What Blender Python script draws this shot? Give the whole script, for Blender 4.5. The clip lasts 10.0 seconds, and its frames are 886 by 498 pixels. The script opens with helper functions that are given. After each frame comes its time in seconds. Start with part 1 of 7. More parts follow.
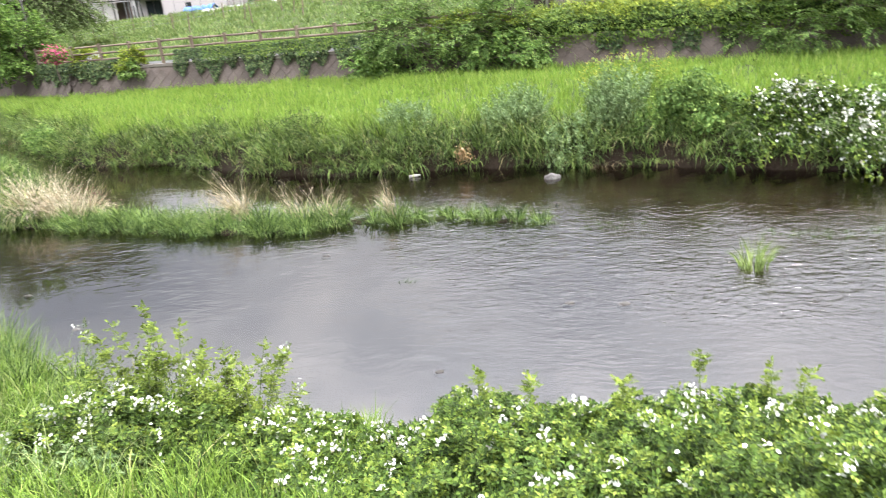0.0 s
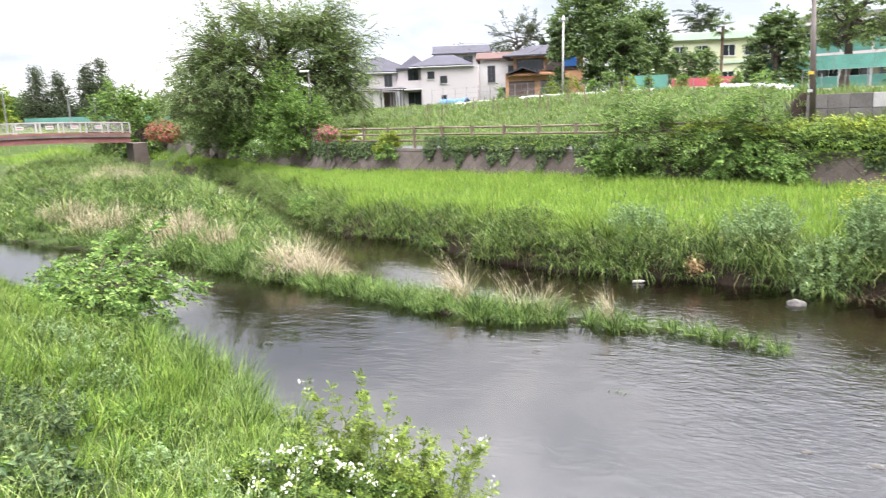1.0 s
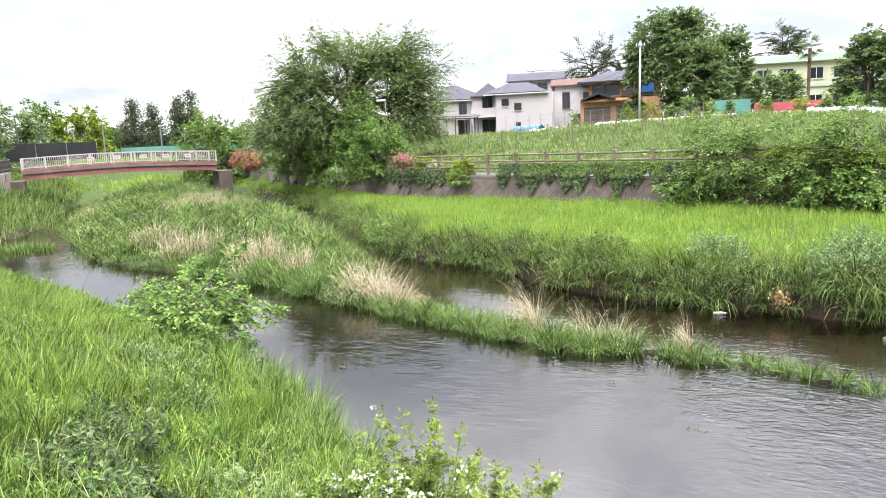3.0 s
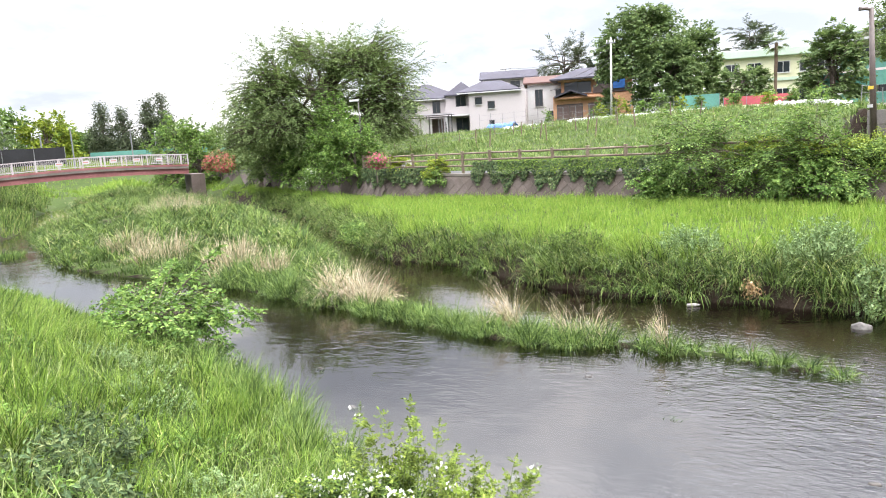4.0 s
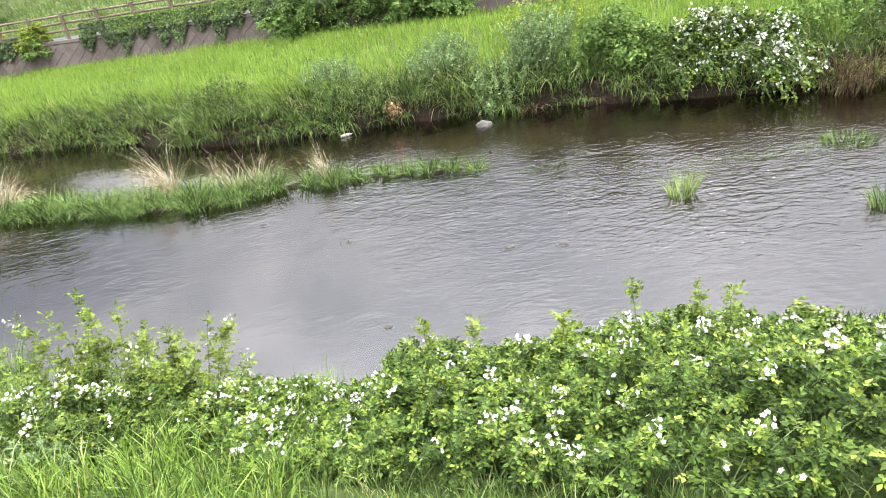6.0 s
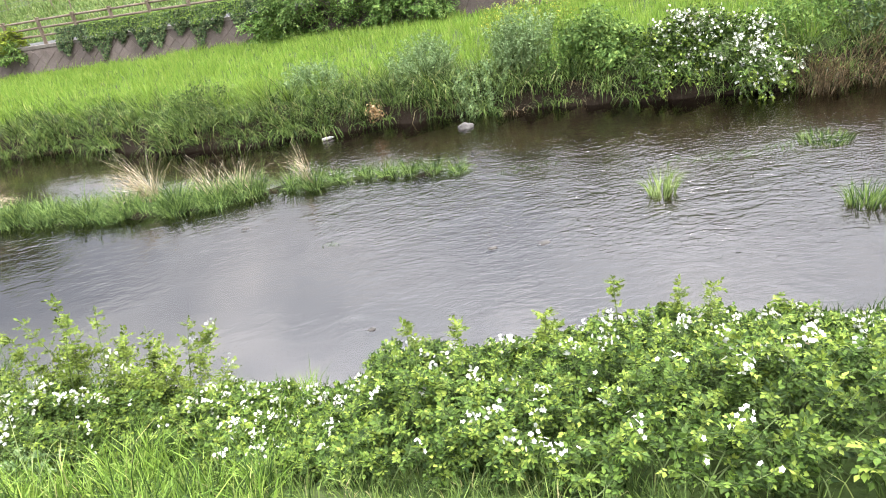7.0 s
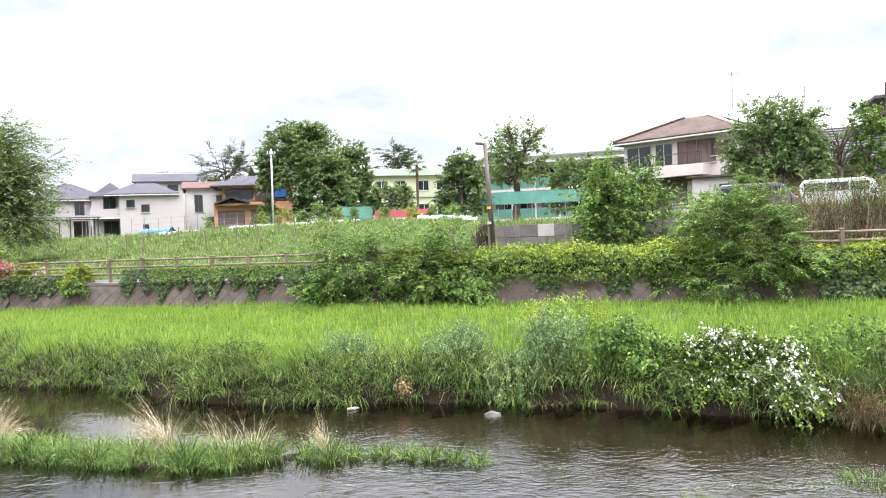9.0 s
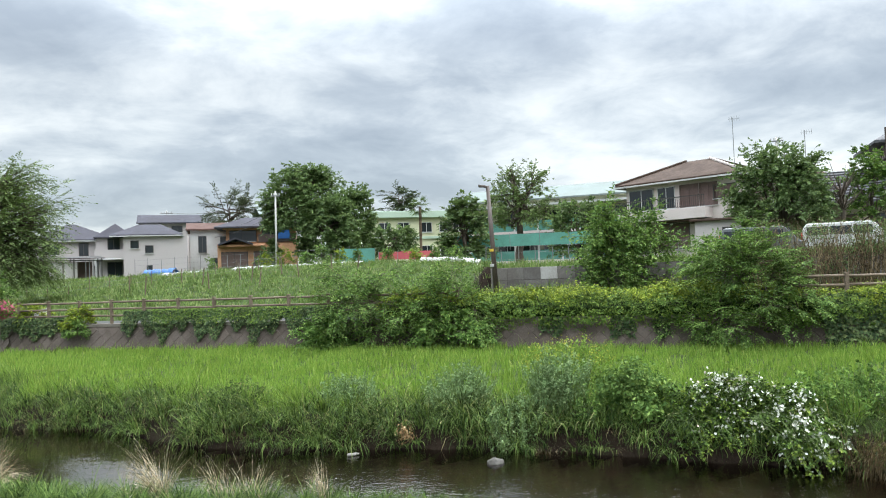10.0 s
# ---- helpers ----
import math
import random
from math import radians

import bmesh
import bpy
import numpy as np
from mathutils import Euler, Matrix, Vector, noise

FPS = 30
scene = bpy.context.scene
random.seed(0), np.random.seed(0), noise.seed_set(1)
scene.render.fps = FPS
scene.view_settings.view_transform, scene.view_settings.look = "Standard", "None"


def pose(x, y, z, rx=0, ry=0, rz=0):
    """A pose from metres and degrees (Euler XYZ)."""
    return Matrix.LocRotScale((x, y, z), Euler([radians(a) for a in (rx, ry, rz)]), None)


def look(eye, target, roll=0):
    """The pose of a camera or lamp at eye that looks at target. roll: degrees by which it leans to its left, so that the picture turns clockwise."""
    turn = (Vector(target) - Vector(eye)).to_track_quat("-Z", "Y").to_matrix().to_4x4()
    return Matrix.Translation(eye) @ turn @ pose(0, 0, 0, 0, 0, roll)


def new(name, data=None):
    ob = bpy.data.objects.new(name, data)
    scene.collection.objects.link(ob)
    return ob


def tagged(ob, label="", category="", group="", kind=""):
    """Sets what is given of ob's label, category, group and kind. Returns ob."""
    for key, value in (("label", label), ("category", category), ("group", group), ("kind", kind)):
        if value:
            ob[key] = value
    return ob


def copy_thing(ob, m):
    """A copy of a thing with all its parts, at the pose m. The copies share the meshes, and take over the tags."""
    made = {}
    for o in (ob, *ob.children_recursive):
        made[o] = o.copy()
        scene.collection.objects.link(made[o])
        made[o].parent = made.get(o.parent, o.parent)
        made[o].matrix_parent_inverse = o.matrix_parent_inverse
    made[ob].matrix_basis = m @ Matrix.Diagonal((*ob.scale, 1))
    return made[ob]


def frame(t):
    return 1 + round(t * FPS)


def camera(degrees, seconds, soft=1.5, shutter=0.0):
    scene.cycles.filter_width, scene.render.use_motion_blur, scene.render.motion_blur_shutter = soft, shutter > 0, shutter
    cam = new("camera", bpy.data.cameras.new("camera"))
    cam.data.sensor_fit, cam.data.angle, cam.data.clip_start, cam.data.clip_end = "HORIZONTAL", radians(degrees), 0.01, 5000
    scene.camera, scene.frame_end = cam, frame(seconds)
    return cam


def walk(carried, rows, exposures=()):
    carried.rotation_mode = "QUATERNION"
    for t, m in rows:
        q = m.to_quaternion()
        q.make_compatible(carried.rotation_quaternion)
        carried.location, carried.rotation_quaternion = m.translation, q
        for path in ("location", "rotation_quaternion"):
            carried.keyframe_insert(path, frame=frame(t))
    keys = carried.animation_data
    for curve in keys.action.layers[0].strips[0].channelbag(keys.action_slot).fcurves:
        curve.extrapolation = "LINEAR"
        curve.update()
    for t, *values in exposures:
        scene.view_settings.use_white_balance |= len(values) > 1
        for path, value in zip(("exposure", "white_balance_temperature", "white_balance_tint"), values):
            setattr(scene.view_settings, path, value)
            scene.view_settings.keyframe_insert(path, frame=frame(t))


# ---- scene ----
cam = camera(65.17, 10.0, soft=1.0, shutter=0.2)
EXPOSURES = [(0.0, 0.87, 6550, 16), (9.3, 0.87, 6550, 15), (9.6, 0.6, 6400, 11), (9.8, 0.15, 6350, 8), (10.0, 0.05, 6300, 6)]
PATH = [
    (0.0, -0.000, -0.000, 4.000, 0.00, -19.83, 5.23),
    (0.5, -0.019, 0.056, 4.027, 9.35, -15.70, 2.98),
    (1.0, -0.056, 0.088, 4.054, 19.20, -11.05, 2.05),
    (1.5, -0.052, 0.108, 4.080, 25.17, -9.03, 1.90),
    (2.0, -0.063, 0.104, 4.081, 25.81, -8.78, 1.92),
    (2.5, -0.064, 0.096, 4.084, 25.48, -8.70, 2.25),
    (4.0, -0.026, 0.064, 4.078, 23.13, -8.85, 3.42),
    (4.5, 0.003, 0.047, 4.043, 16.50, -13.69, 6.34),
    (5.0, 0.028, 0.023, 4.020, 7.24, -19.43, 7.76),
    (5.5, 0.060, -0.023, 4.000, -2.29, -23.38, 8.94),
    (6.8, 0.068, -0.062, 3.981, -7.89, -24.61, 8.56),
    (7.0, 0.080, -0.059, 3.973, -7.91, -24.29, 8.80),
    (7.5, 0.074, -0.043, 4.008, -7.27, -21.01, 7.22),
    (8.0, 0.067, -0.031, 4.085, -5.47, -13.38, 4.56),
    (8.5, 0.079, -0.012, 4.147, -4.40, -6.32, 3.14),
    (9.0, 0.107, 0.006, 4.167, -4.00, -1.53, 2.34),
    (9.5, 0.105, 0.086, 4.161, -3.99, 0.12, 2.24),
    (10.0, 0.124, 0.052, 4.195, -3.75, 1.92, 2.14),
]
walk(cam, [(t, pose(x, y, z, 90 + pitch, roll, yaw)) for t, x, y, z, yaw, pitch, roll in PATH], EXPOSURES)

# ---- world, sun, sky ----
SUN_ELEV, SUN_TURN = 58.0, 35.0
world = bpy.data.worlds.new("overcast_sky")
scene.world = world
world.use_nodes = True
wt = world.node_tree
wt.nodes.clear()


def wn(kind, **kw):
    n = wt.nodes.new(kind)
    for k, v in kw.items():
        n.inputs[k].default_value = v
    return n


def wmath(op, a, b=None, clamp=False):
    n = wt.nodes.new("ShaderNodeMath")
    n.operation, n.use_clamp = op, clamp
    for i, v in enumerate((a, b)):
        if v is None:
            continue
        if isinstance(v, (int, float)):
            n.inputs[i].default_value = v
        else:
            wt.links.new(v, n.inputs[i])
    return n.outputs[0]


HORIZON, ZENITH = 0.62, 6.0
wco = wt.nodes.new("ShaderNodeTexCoord")
wsep = wt.nodes.new("ShaderNodeSeparateXYZ")
wt.links.new(wco.outputs["Generated"], wsep.inputs[0])
up = wmath("MAXIMUM", wsep.outputs[2], 0.0)
high = wmath("ADD", up, 0.22)
wcomb = wt.nodes.new("ShaderNodeCombineXYZ")
wt.links.new(wmath("DIVIDE", wsep.outputs[0], high), wcomb.inputs[0])
wt.links.new(wmath("DIVIDE", wsep.outputs[1], high), wcomb.inputs[1])
drift = wt.nodes.new("ShaderNodeVectorMath")
drift.operation = "ADD"
drift.inputs[1].default_value = (13.8, 17.7, 0.0)
wt.links.new(wcomb.outputs[0], drift.inputs[0])
big = wn("ShaderNodeTexNoise", Scale=1.1, Detail=7.0, Roughness=0.55, Distortion=0.35)
wt.links.new(drift.outputs[0], big.inputs["Vector"])
small = wn("ShaderNodeTexNoise", Scale=3.6, Detail=8.0, Roughness=0.6, Distortion=0.4)
wt.links.new(drift.outputs[0], small.inputs["Vector"])
mixn = wmath("ADD", wmath("MULTIPLY", big.outputs[0], 0.7), wmath("MULTIPLY", small.outputs[0], 0.3))
cr = wt.nodes.new("ShaderNodeValToRGB")
els = cr.color_ramp.elements
els[0].position, els[0].color = 0.38, (0.86, 0.86, 0.85, 1)
els[1].position, els[1].color = 0.62, (0.35, 0.38, 0.425, 1)
e = els.new(0.46)
e.color = (0.65, 0.67, 0.69, 1)
e = els.new(0.53)
e.color = (0.47, 0.50, 0.54, 1)
toward = wt.nodes.new("ShaderNodeVectorMath")
toward.operation = "DOT_PRODUCT"
toward.inputs[1].default_value = Vector((0.40, 0.90, 0.13)).normalized()
wt.links.new(wco.outputs["Generated"], toward.inputs[0])


def wrange(v, a, b, lo, hi):
    n = wt.nodes.new("ShaderNodeMapRange")
    n.interpolation_type = "SMOOTHSTEP"
    for i, q in enumerate((a, b, lo, hi)):
        n.inputs[i + 1].default_value = q
    wt.links.new(v, n.inputs[0])
    return n.outputs[0]


# a thinner, brighter gap low in the cloud, and a heavier layer above it
gap = wrange(toward.outputs["Value"], 0.94, 1.0, 0.0, 0.10)
layer = wmath("MULTIPLY", wrange(up, 0.16, 0.28, 0.0, 0.06), wrange(up, 0.32, 0.40, 1.0, 0.0))
left_way = wt.nodes.new("ShaderNodeVectorMath")
left_way.operation = "DOT_PRODUCT"
left_way.inputs[1].default_value = Vector((-0.56, 0.79, 0.26)).normalized()
wt.links.new(wco.outputs["Generated"], left_way.inputs[0])
gap = wmath("ADD", gap, wrange(left_way.outputs["Value"], 0.93, 1.0, 0.0, 0.065))
wt.links.new(wmath("SUBTRACT", wmath("ADD", mixn, layer), gap), cr.inputs[0])
# overcast luminance: low and even near the horizon, bright overhead
mr = wt.nodes.new("ShaderNodeMapRange")
mr.interpolation_type = "SMOOTHSTEP"
wt.links.new(up, mr.inputs[0])
for k_, v_ in (("From Min", 0.25), ("From Max", 0.95), ("To Min", HORIZON), ("To Max", ZENITH)):
    mr.inputs[k_].default_value = v_
grad = mr.outputs[0]
cloud = wt.nodes.new("ShaderNodeVectorMath")
cloud.operation = "SCALE"
wt.links.new(cr.outputs[0], cloud.inputs[0])
wt.links.new(grad, cloud.inputs["Scale"])
sky = wt.nodes.new("ShaderNodeTexSky")
sky.sky_type, sky.sun_disc = "NISHITA", False
sky.sun_elevation, sky.sun_rotation = radians(SUN_ELEV), radians(SUN_TURN)
bg_sky = wn("ShaderNodeBackground", Strength=0.025)
wt.links.new(sky.outputs[0], bg_sky.inputs[0])
bg_cloud = wn("ShaderNodeBackground", Strength=1.62)
wt.links.new(cloud.outputs[0], bg_cloud.inputs[0])
wadd = wt.nodes.new("ShaderNodeAddShader")
wt.links.new(bg_sky.outputs[0], wadd.inputs[0])
wt.links.new(bg_cloud.outputs[0], wadd.inputs[1])
wout = wt.nodes.new("ShaderNodeOutputWorld")
wt.links.new(wadd.outputs[0], wout.inputs[0])

sun = new("sun", bpy.data.lights.new("sun", "SUN"))
sun.data.energy, sun.data.angle, sun.data.color = 1.5, radians(25), (1.0, 0.96, 0.9)
sun.matrix_world = look((30, 50, 80), (30 - 50 * math.sin(radians(SUN_TURN)), 50 - 50 * math.cos(radians(SUN_TURN)), 0))

# ---- materials ----


def material(name):
    m = bpy.data.materials.new(name)
    m.use_nodes = True
    nt = m.node_tree
    nt.nodes.clear()
    out = nt.nodes.new("ShaderNodeOutputMaterial")
    return m, nt, out


def ramp(nt, fac, stops):
    n = nt.nodes.new("ShaderNodeValToRGB")
    el = n.color_ramp.elements
    while len(el) < len(stops):
        el.new(0.5)
    for i, (p, c) in enumerate(stops):
        el[i].position, el[i].color = p, (*c, 1)
    nt.links.new(fac, n.inputs[0])
    return n.outputs[0]


def noise_tex(nt, vec, scale, detail=4.0, rough=0.55, dist=0.0):
    n = nt.nodes.new("ShaderNodeTexNoise")
    n.inputs["Scale"].default_value, n.inputs["Detail"].default_value = scale, detail
    n.inputs["Roughness"].default_value, n.inputs["Distortion"].default_value = rough, dist
    nt.links.new(vec, n.inputs["Vector"])
    return n.outputs[0]


def mul_col(nt, a, b, fac=1.0, mode="MULTIPLY"):
    n = nt.nodes.new("ShaderNodeMix")
    n.data_type, n.blend_type = "RGBA", mode
    n.inputs[0].default_value = fac
    for v, i in ((a, 6), (b, 7)):
        if isinstance(v, tuple):
            n.inputs[i].default_value = (*v, 1)
        else:
            nt.links.new(v, n.inputs[i])
    return n.outputs[2]


def surface(name, col, rough=0.7, var=0.25, fine=20.0, coarse=0.8, bump=0.2, metal=0.0, stain=(0.5, 0.45, 0.4), per_object=0.0, spec=0.4):
    """A solid surface with grain and broad stains."""
    m, nt, out = material(name)
    co = nt.nodes.new("ShaderNodeNewGeometry").outputs["Position"]
    f = noise_tex(nt, co, fine, 6.0, 0.65)
    c = noise_tex(nt, co, coarse, 5.0, 0.6, 0.3)
    lo = tuple(max(0.0, v * (1 - var)) for v in col)
    hi = tuple(min(1.0, v * (1 + var)) for v in col)
    base = ramp(nt, f, [(0.3, lo), (0.7, hi)])
    st = ramp(nt, c, [(0.42, stain), (0.62, (1, 1, 1))])
    base = mul_col(nt, base, st, min(1.0, var * 1.8))
    if per_object:
        oi = nt.nodes.new("ShaderNodeObjectInfo")
        base = mul_col(nt, base, ramp(nt, oi.outputs["Random"], [(0.0, (1 - per_object,) * 3), (1.0, (1, 1, 1))]))
    b = nt.nodes.new("ShaderNodeBsdfPrincipled")
    nt.links.new(base, b.inputs["Base Color"])
    b.inputs["Roughness"].default_value, b.inputs["Metallic"].default_value = rough, metal
    b.inputs["Specular IOR Level"].default_value = spec
    if bump:
        bn = nt.nodes.new("ShaderNodeBump")
        bn.inputs["Strength"].default_value, bn.inputs["Distance"].default_value = bump, 0.02
        nt.links.new(f, bn.inputs["Height"])
        nt.links.new(bn.outputs[0], b.inputs["Normal"])
    nt.links.new(b.outputs[0], out.inputs[0])
    return m


def leafy(name, stops, trans=0.25, rough=0.6, patch=0.6, spec=0.12, dark=0.6, mottle=0.3):
    """Leaves and blades: colour by leaf, in broad patches, letting some light through."""
    m, nt, out = material(name)
    g = nt.nodes.new("ShaderNodeNewGeometry")
    base = ramp(nt, g.outputs["Random Per Island"], stops)
    p = noise_tex(nt, g.outputs["Position"], patch, 4.0, 0.6)
    base = mul_col(nt, base, ramp(nt, p, [(0.36, (dark, dark, dark * 0.95)), (0.62, (1, 1, 1))]))
    p2 = noise_tex(nt, g.outputs["Position"], patch * 5.5, 2.0, 0.5)
    base = mul_col(nt, base, ramp(nt, p2, [(0.38, (mottle, mottle * 1.1, mottle)), (0.58, (1, 1, 1))]))
    b = nt.nodes.new("ShaderNodeBsdfPrincipled")
    nt.links.new(base, b.inputs["Base Color"])
    b.inputs["Roughness"].default_value, b.inputs["Specular IOR Level"].default_value = rough, spec
    t = nt.nodes.new("ShaderNodeBsdfTranslucent")
    nt.links.new(mul_col(nt, base, (1.0, 1.0, 0.75)), t.inputs[0])
    mx = nt.nodes.new("ShaderNodeMixShader")
    mx.inputs[0].default_value = trans * 0.75
    nt.links.new(b.outputs[0], mx.inputs[1])
    nt.links.new(t.outputs[0], mx.inputs[2])
    nt.links.new(mx.outputs[0], out.inputs[0])
    return m


def ground_material():
    m, nt, out = material("soil_and_moss")
    co = nt.nodes.new("ShaderNodeNewGeometry").outputs["Position"]
    a = noise_tex(nt, co, 0.9, 6.0, 0.6, 0.3)
    f = noise_tex(nt, co, 14.0, 6.0, 0.7)
    base = ramp(nt, a, [(0.32, (0.03, 0.048, 0.012)), (0.5, (0.045, 0.07, 0.017)), (0.68, (0.05, 0.055, 0.024))])
    base = mul_col(nt, base, ramp(nt, f, [(0.3, (0.55, 0.55, 0.55)), (0.7, (1.2, 1.2, 1.2))]))
    steep = nt.nodes.new("ShaderNodeSeparateXYZ")
    nt.links.new(nt.nodes.new("ShaderNodeNewGeometry").outputs["True Normal"], steep.inputs[0])
    earth = nt.nodes.new("ShaderNodeMix")
    earth.data_type = "RGBA"
    fac = nt.nodes.new("ShaderNodeMapRange")
    fac.inputs["From Min"].default_value, fac.inputs["From Max"].default_value = 0.9, 0.75
    nt.links.new(steep.outputs[2], fac.inputs[0])
    nt.links.new(fac.outputs[0], earth.inputs[0])
    nt.links.new(base, earth.inputs[6])
    nt.links.new(ramp(nt, f, [(0.3, (0.010, 0.007, 0.005)), (0.7, (0.030, 0.021, 0.014))]), earth.inputs[7])
    base = earth.outputs[2]
    b = nt.nodes.new("ShaderNodeBsdfPrincipled")
    nt.links.new(base, b.inputs["Base Color"])
    b.inputs["Roughness"].default_value, b.inputs["Specular IOR Level"].default_value = 0.95, 0.1
    bn = nt.nodes.new("ShaderNodeBump")
    bn.inputs["Strength"].default_value, bn.inputs["Distance"].default_value = 0.6, 0.05
    nt.links.new(f, bn.inputs["Height"])
    nt.links.new(bn.outputs[0], b.inputs["Normal"])
    nt.links.new(b.outputs[0], out.inputs[0])
    return m


def water_material():
    m, nt, out = material("river_water")
    co = nt.nodes.new("ShaderNodeNewGeometry").outputs["Position"]
    mp = nt.nodes.new("ShaderNodeMapping")
    mp.inputs["Rotation"].default_value = (0, 0, radians(22))
    mp.inputs["Scale"].default_value = (0.55, 1.0, 1.0)
    nt.links.new(co, mp.inputs[0])
    v = mp.outputs[0]
    long = noise_tex(nt, v, 2.4, 2.0, 0.45, 0.6)
    mid = noise_tex(nt, v, 5.5, 1.5, 0.5, 1.0)
    fine = noise_tex(nt, v, 15.0, 1.0, 0.5, 1.0)
    where = noise_tex(nt, co, 0.25, 3.0, 0.55, 0.5)
    calm = nt.nodes.new("ShaderNodeMapRange")
    calm.inputs["From Min"].default_value, calm.inputs["From Max"].default_value = 0.42, 0.58
    calm.inputs["To Min"].default_value, calm.inputs["To Max"].default_value = 0.18, 1.0
    nt.links.new(where, calm.inputs[0])
    across = nt.nodes.new("ShaderNodeVectorMath")
    across.operation = "DOT_PRODUCT"
    across.inputs[1].default_value = (0.36, 1.0, 0.0)
    nt.links.new(co, across.inputs[0])
    wob = nt.nodes.new("ShaderNodeMath")
    wob.operation = "MULTIPLY_ADD"
    wob.inputs[1].default_value = 5.0
    nt.links.new(noise_tex(nt, co, 0.4, 2.0, 0.5), wob.inputs[0])
    nt.links.new(across.outputs["Value"], wob.inputs[2])
    zone = ramp(nt, wob.outputs[0], [(0.0, (0.05, 0.05, 0.05)), (1.0, (0.12, 0.12, 0.12))])
    zr = zone.node.color_ramp.elements
    unit = nt.nodes.new("ShaderNodeMath")
    unit.operation = "DIVIDE"
    unit.inputs[1].default_value = 40.0
    nt.links.new(wob.outputs[0], unit.inputs[0])
    nt.links.new(unit.outputs[0], zone.node.inputs[0])
    for pos_, val_ in ((0.26, 0.06), (0.325, 0.32), (0.385, 0.3), (0.43, 0.10), (0.5, 0.09)):
        el_ = zr.new(pos_)
        el_.color = (val_, val_, val_, 1)

    def mth(op, a, b):
        n = nt.nodes.new("ShaderNodeMath")
        n.operation = op
        for i, q in enumerate((a, b)):
            if isinstance(q, float):
                n.inputs[i].default_value = q
            else:
                nt.links.new(q, n.inputs[i])
        return n.outputs[0]

    # a rippled shallow beside the smooth pool, its edge running slantwise towards the near bank
    edge = nt.nodes.new("ShaderNodeVectorMath")
    edge.operation = "DOT_PRODUCT"
    edge.inputs[1].default_value = (1.0, 0.2, 0.0)
    nt.links.new(co, edge.inputs[0])
    riff = nt.nodes.new("ShaderNodeMapRange")
    riff.inputs["From Min"].default_value, riff.inputs["From Max"].default_value = 1.85, 2.75
    nt.links.new(mth("ADD", edge.outputs["Value"], mth("MULTIPLY", noise_tex(nt, co, 0.9, 4.0, 0.65, 0.6), 2.4)), riff.inputs[0])
    rip = noise_tex(nt, v, 12.0, 1.5, 0.5, 0.8)
    h = mth("ADD", mth("MULTIPLY", long, 0.55), mth("MULTIPLY", mth("ADD", mth("MULTIPLY", mid, 0.75), mth("MULTIPLY", fine, 0.03)), calm.outputs[0]))
    zone = mth("ADD", zone, mth("MULTIPLY", riff.outputs[0], 0.09))
    h = mth("ADD", h, mth("MULTIPLY", mth("MULTIPLY", rip, riff.outputs[0]), 0.6))
    bn = nt.nodes.new("ShaderNodeBump")
    bn.inputs["Strength"].default_value, bn.inputs["Distance"].default_value = 0.6, 0.085
    nt.links.new(mth("MULTIPLY", h, zone), bn.inputs["Height"])
    gl = nt.nodes.new("ShaderNodeBsdfGlossy")
    gl.inputs["Roughness"].default_value = 0.03
    gl.inputs["Color"].default_value = (1, 0.995, 0.97, 1)
    tr = nt.nodes.new("ShaderNodeBsdfTransparent")
    tr.inputs["Color"].default_value = (0.58, 0.52, 0.46, 1)
    fr = nt.nodes.new("ShaderNodeFresnel")
    fr.inputs["IOR"].default_value = 1.78
    mx = nt.nodes.new("ShaderNodeMixShader")
    for n in (gl, fr):
        nt.links.new(bn.outputs[0], n.inputs["Normal"])
    nt.links.new(fr.outputs[0], mx.inputs[0])
    nt.links.new(tr.outputs[0], mx.inputs[1])
    nt.links.new(gl.outputs[0], mx.inputs[2])
    nt.links.new(mx.outputs[0], out.inputs[0])
    return m


def bed_material():
    m, nt, out = material("river_bed_gravel")
    co = nt.nodes.new("ShaderNodeNewGeometry").outputs["Position"]
    vo = nt.nodes.new("ShaderNodeTexVoronoi")
    vo.inputs["Scale"].default_value = 9.0
    nt.links.new(co, vo.inputs["Vector"])
    a = noise_tex(nt, co, 0.7, 5.0, 0.6, 0.4)
    base = ramp(nt, a, [(0.35, (0.024, 0.016, 0.009)), (0.55, (0.06, 0.041, 0.023)), (0.7, (0.035, 0.03, 0.016))])
    base = mul_col(nt, base, mul_col(nt, vo.outputs["Color"], (1, 1, 1), 0.82, "MIX"))
    # far-bank gravel stays brown; main channel's colour darkened for light lost in deep water
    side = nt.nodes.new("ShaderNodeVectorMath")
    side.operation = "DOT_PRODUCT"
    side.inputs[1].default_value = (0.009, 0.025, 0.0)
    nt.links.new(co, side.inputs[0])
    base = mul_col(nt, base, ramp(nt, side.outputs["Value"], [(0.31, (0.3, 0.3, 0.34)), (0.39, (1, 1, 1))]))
    b = nt.nodes.new("ShaderNodeBsdfPrincipled")
    nt.links.new(base, b.inputs["Base Color"])
    b.inputs["Roughness"].default_value = 0.8
    nt.links.new(b.outputs[0], out.inputs[0])
    return m


def glass_material():
    m, nt, out = material("window_glass")
    b = nt.nodes.new("ShaderNodeBsdfPrincipled")
    b.inputs["Base Color"].default_value = (0.02, 0.025, 0.03, 1)
    b.inputs["Roughness"].default_value = 0.05
    b.inputs["Specular IOR Level"].default_value = 0.6
    nt.links.new(b.outputs[0], out.inputs[0])
    return m


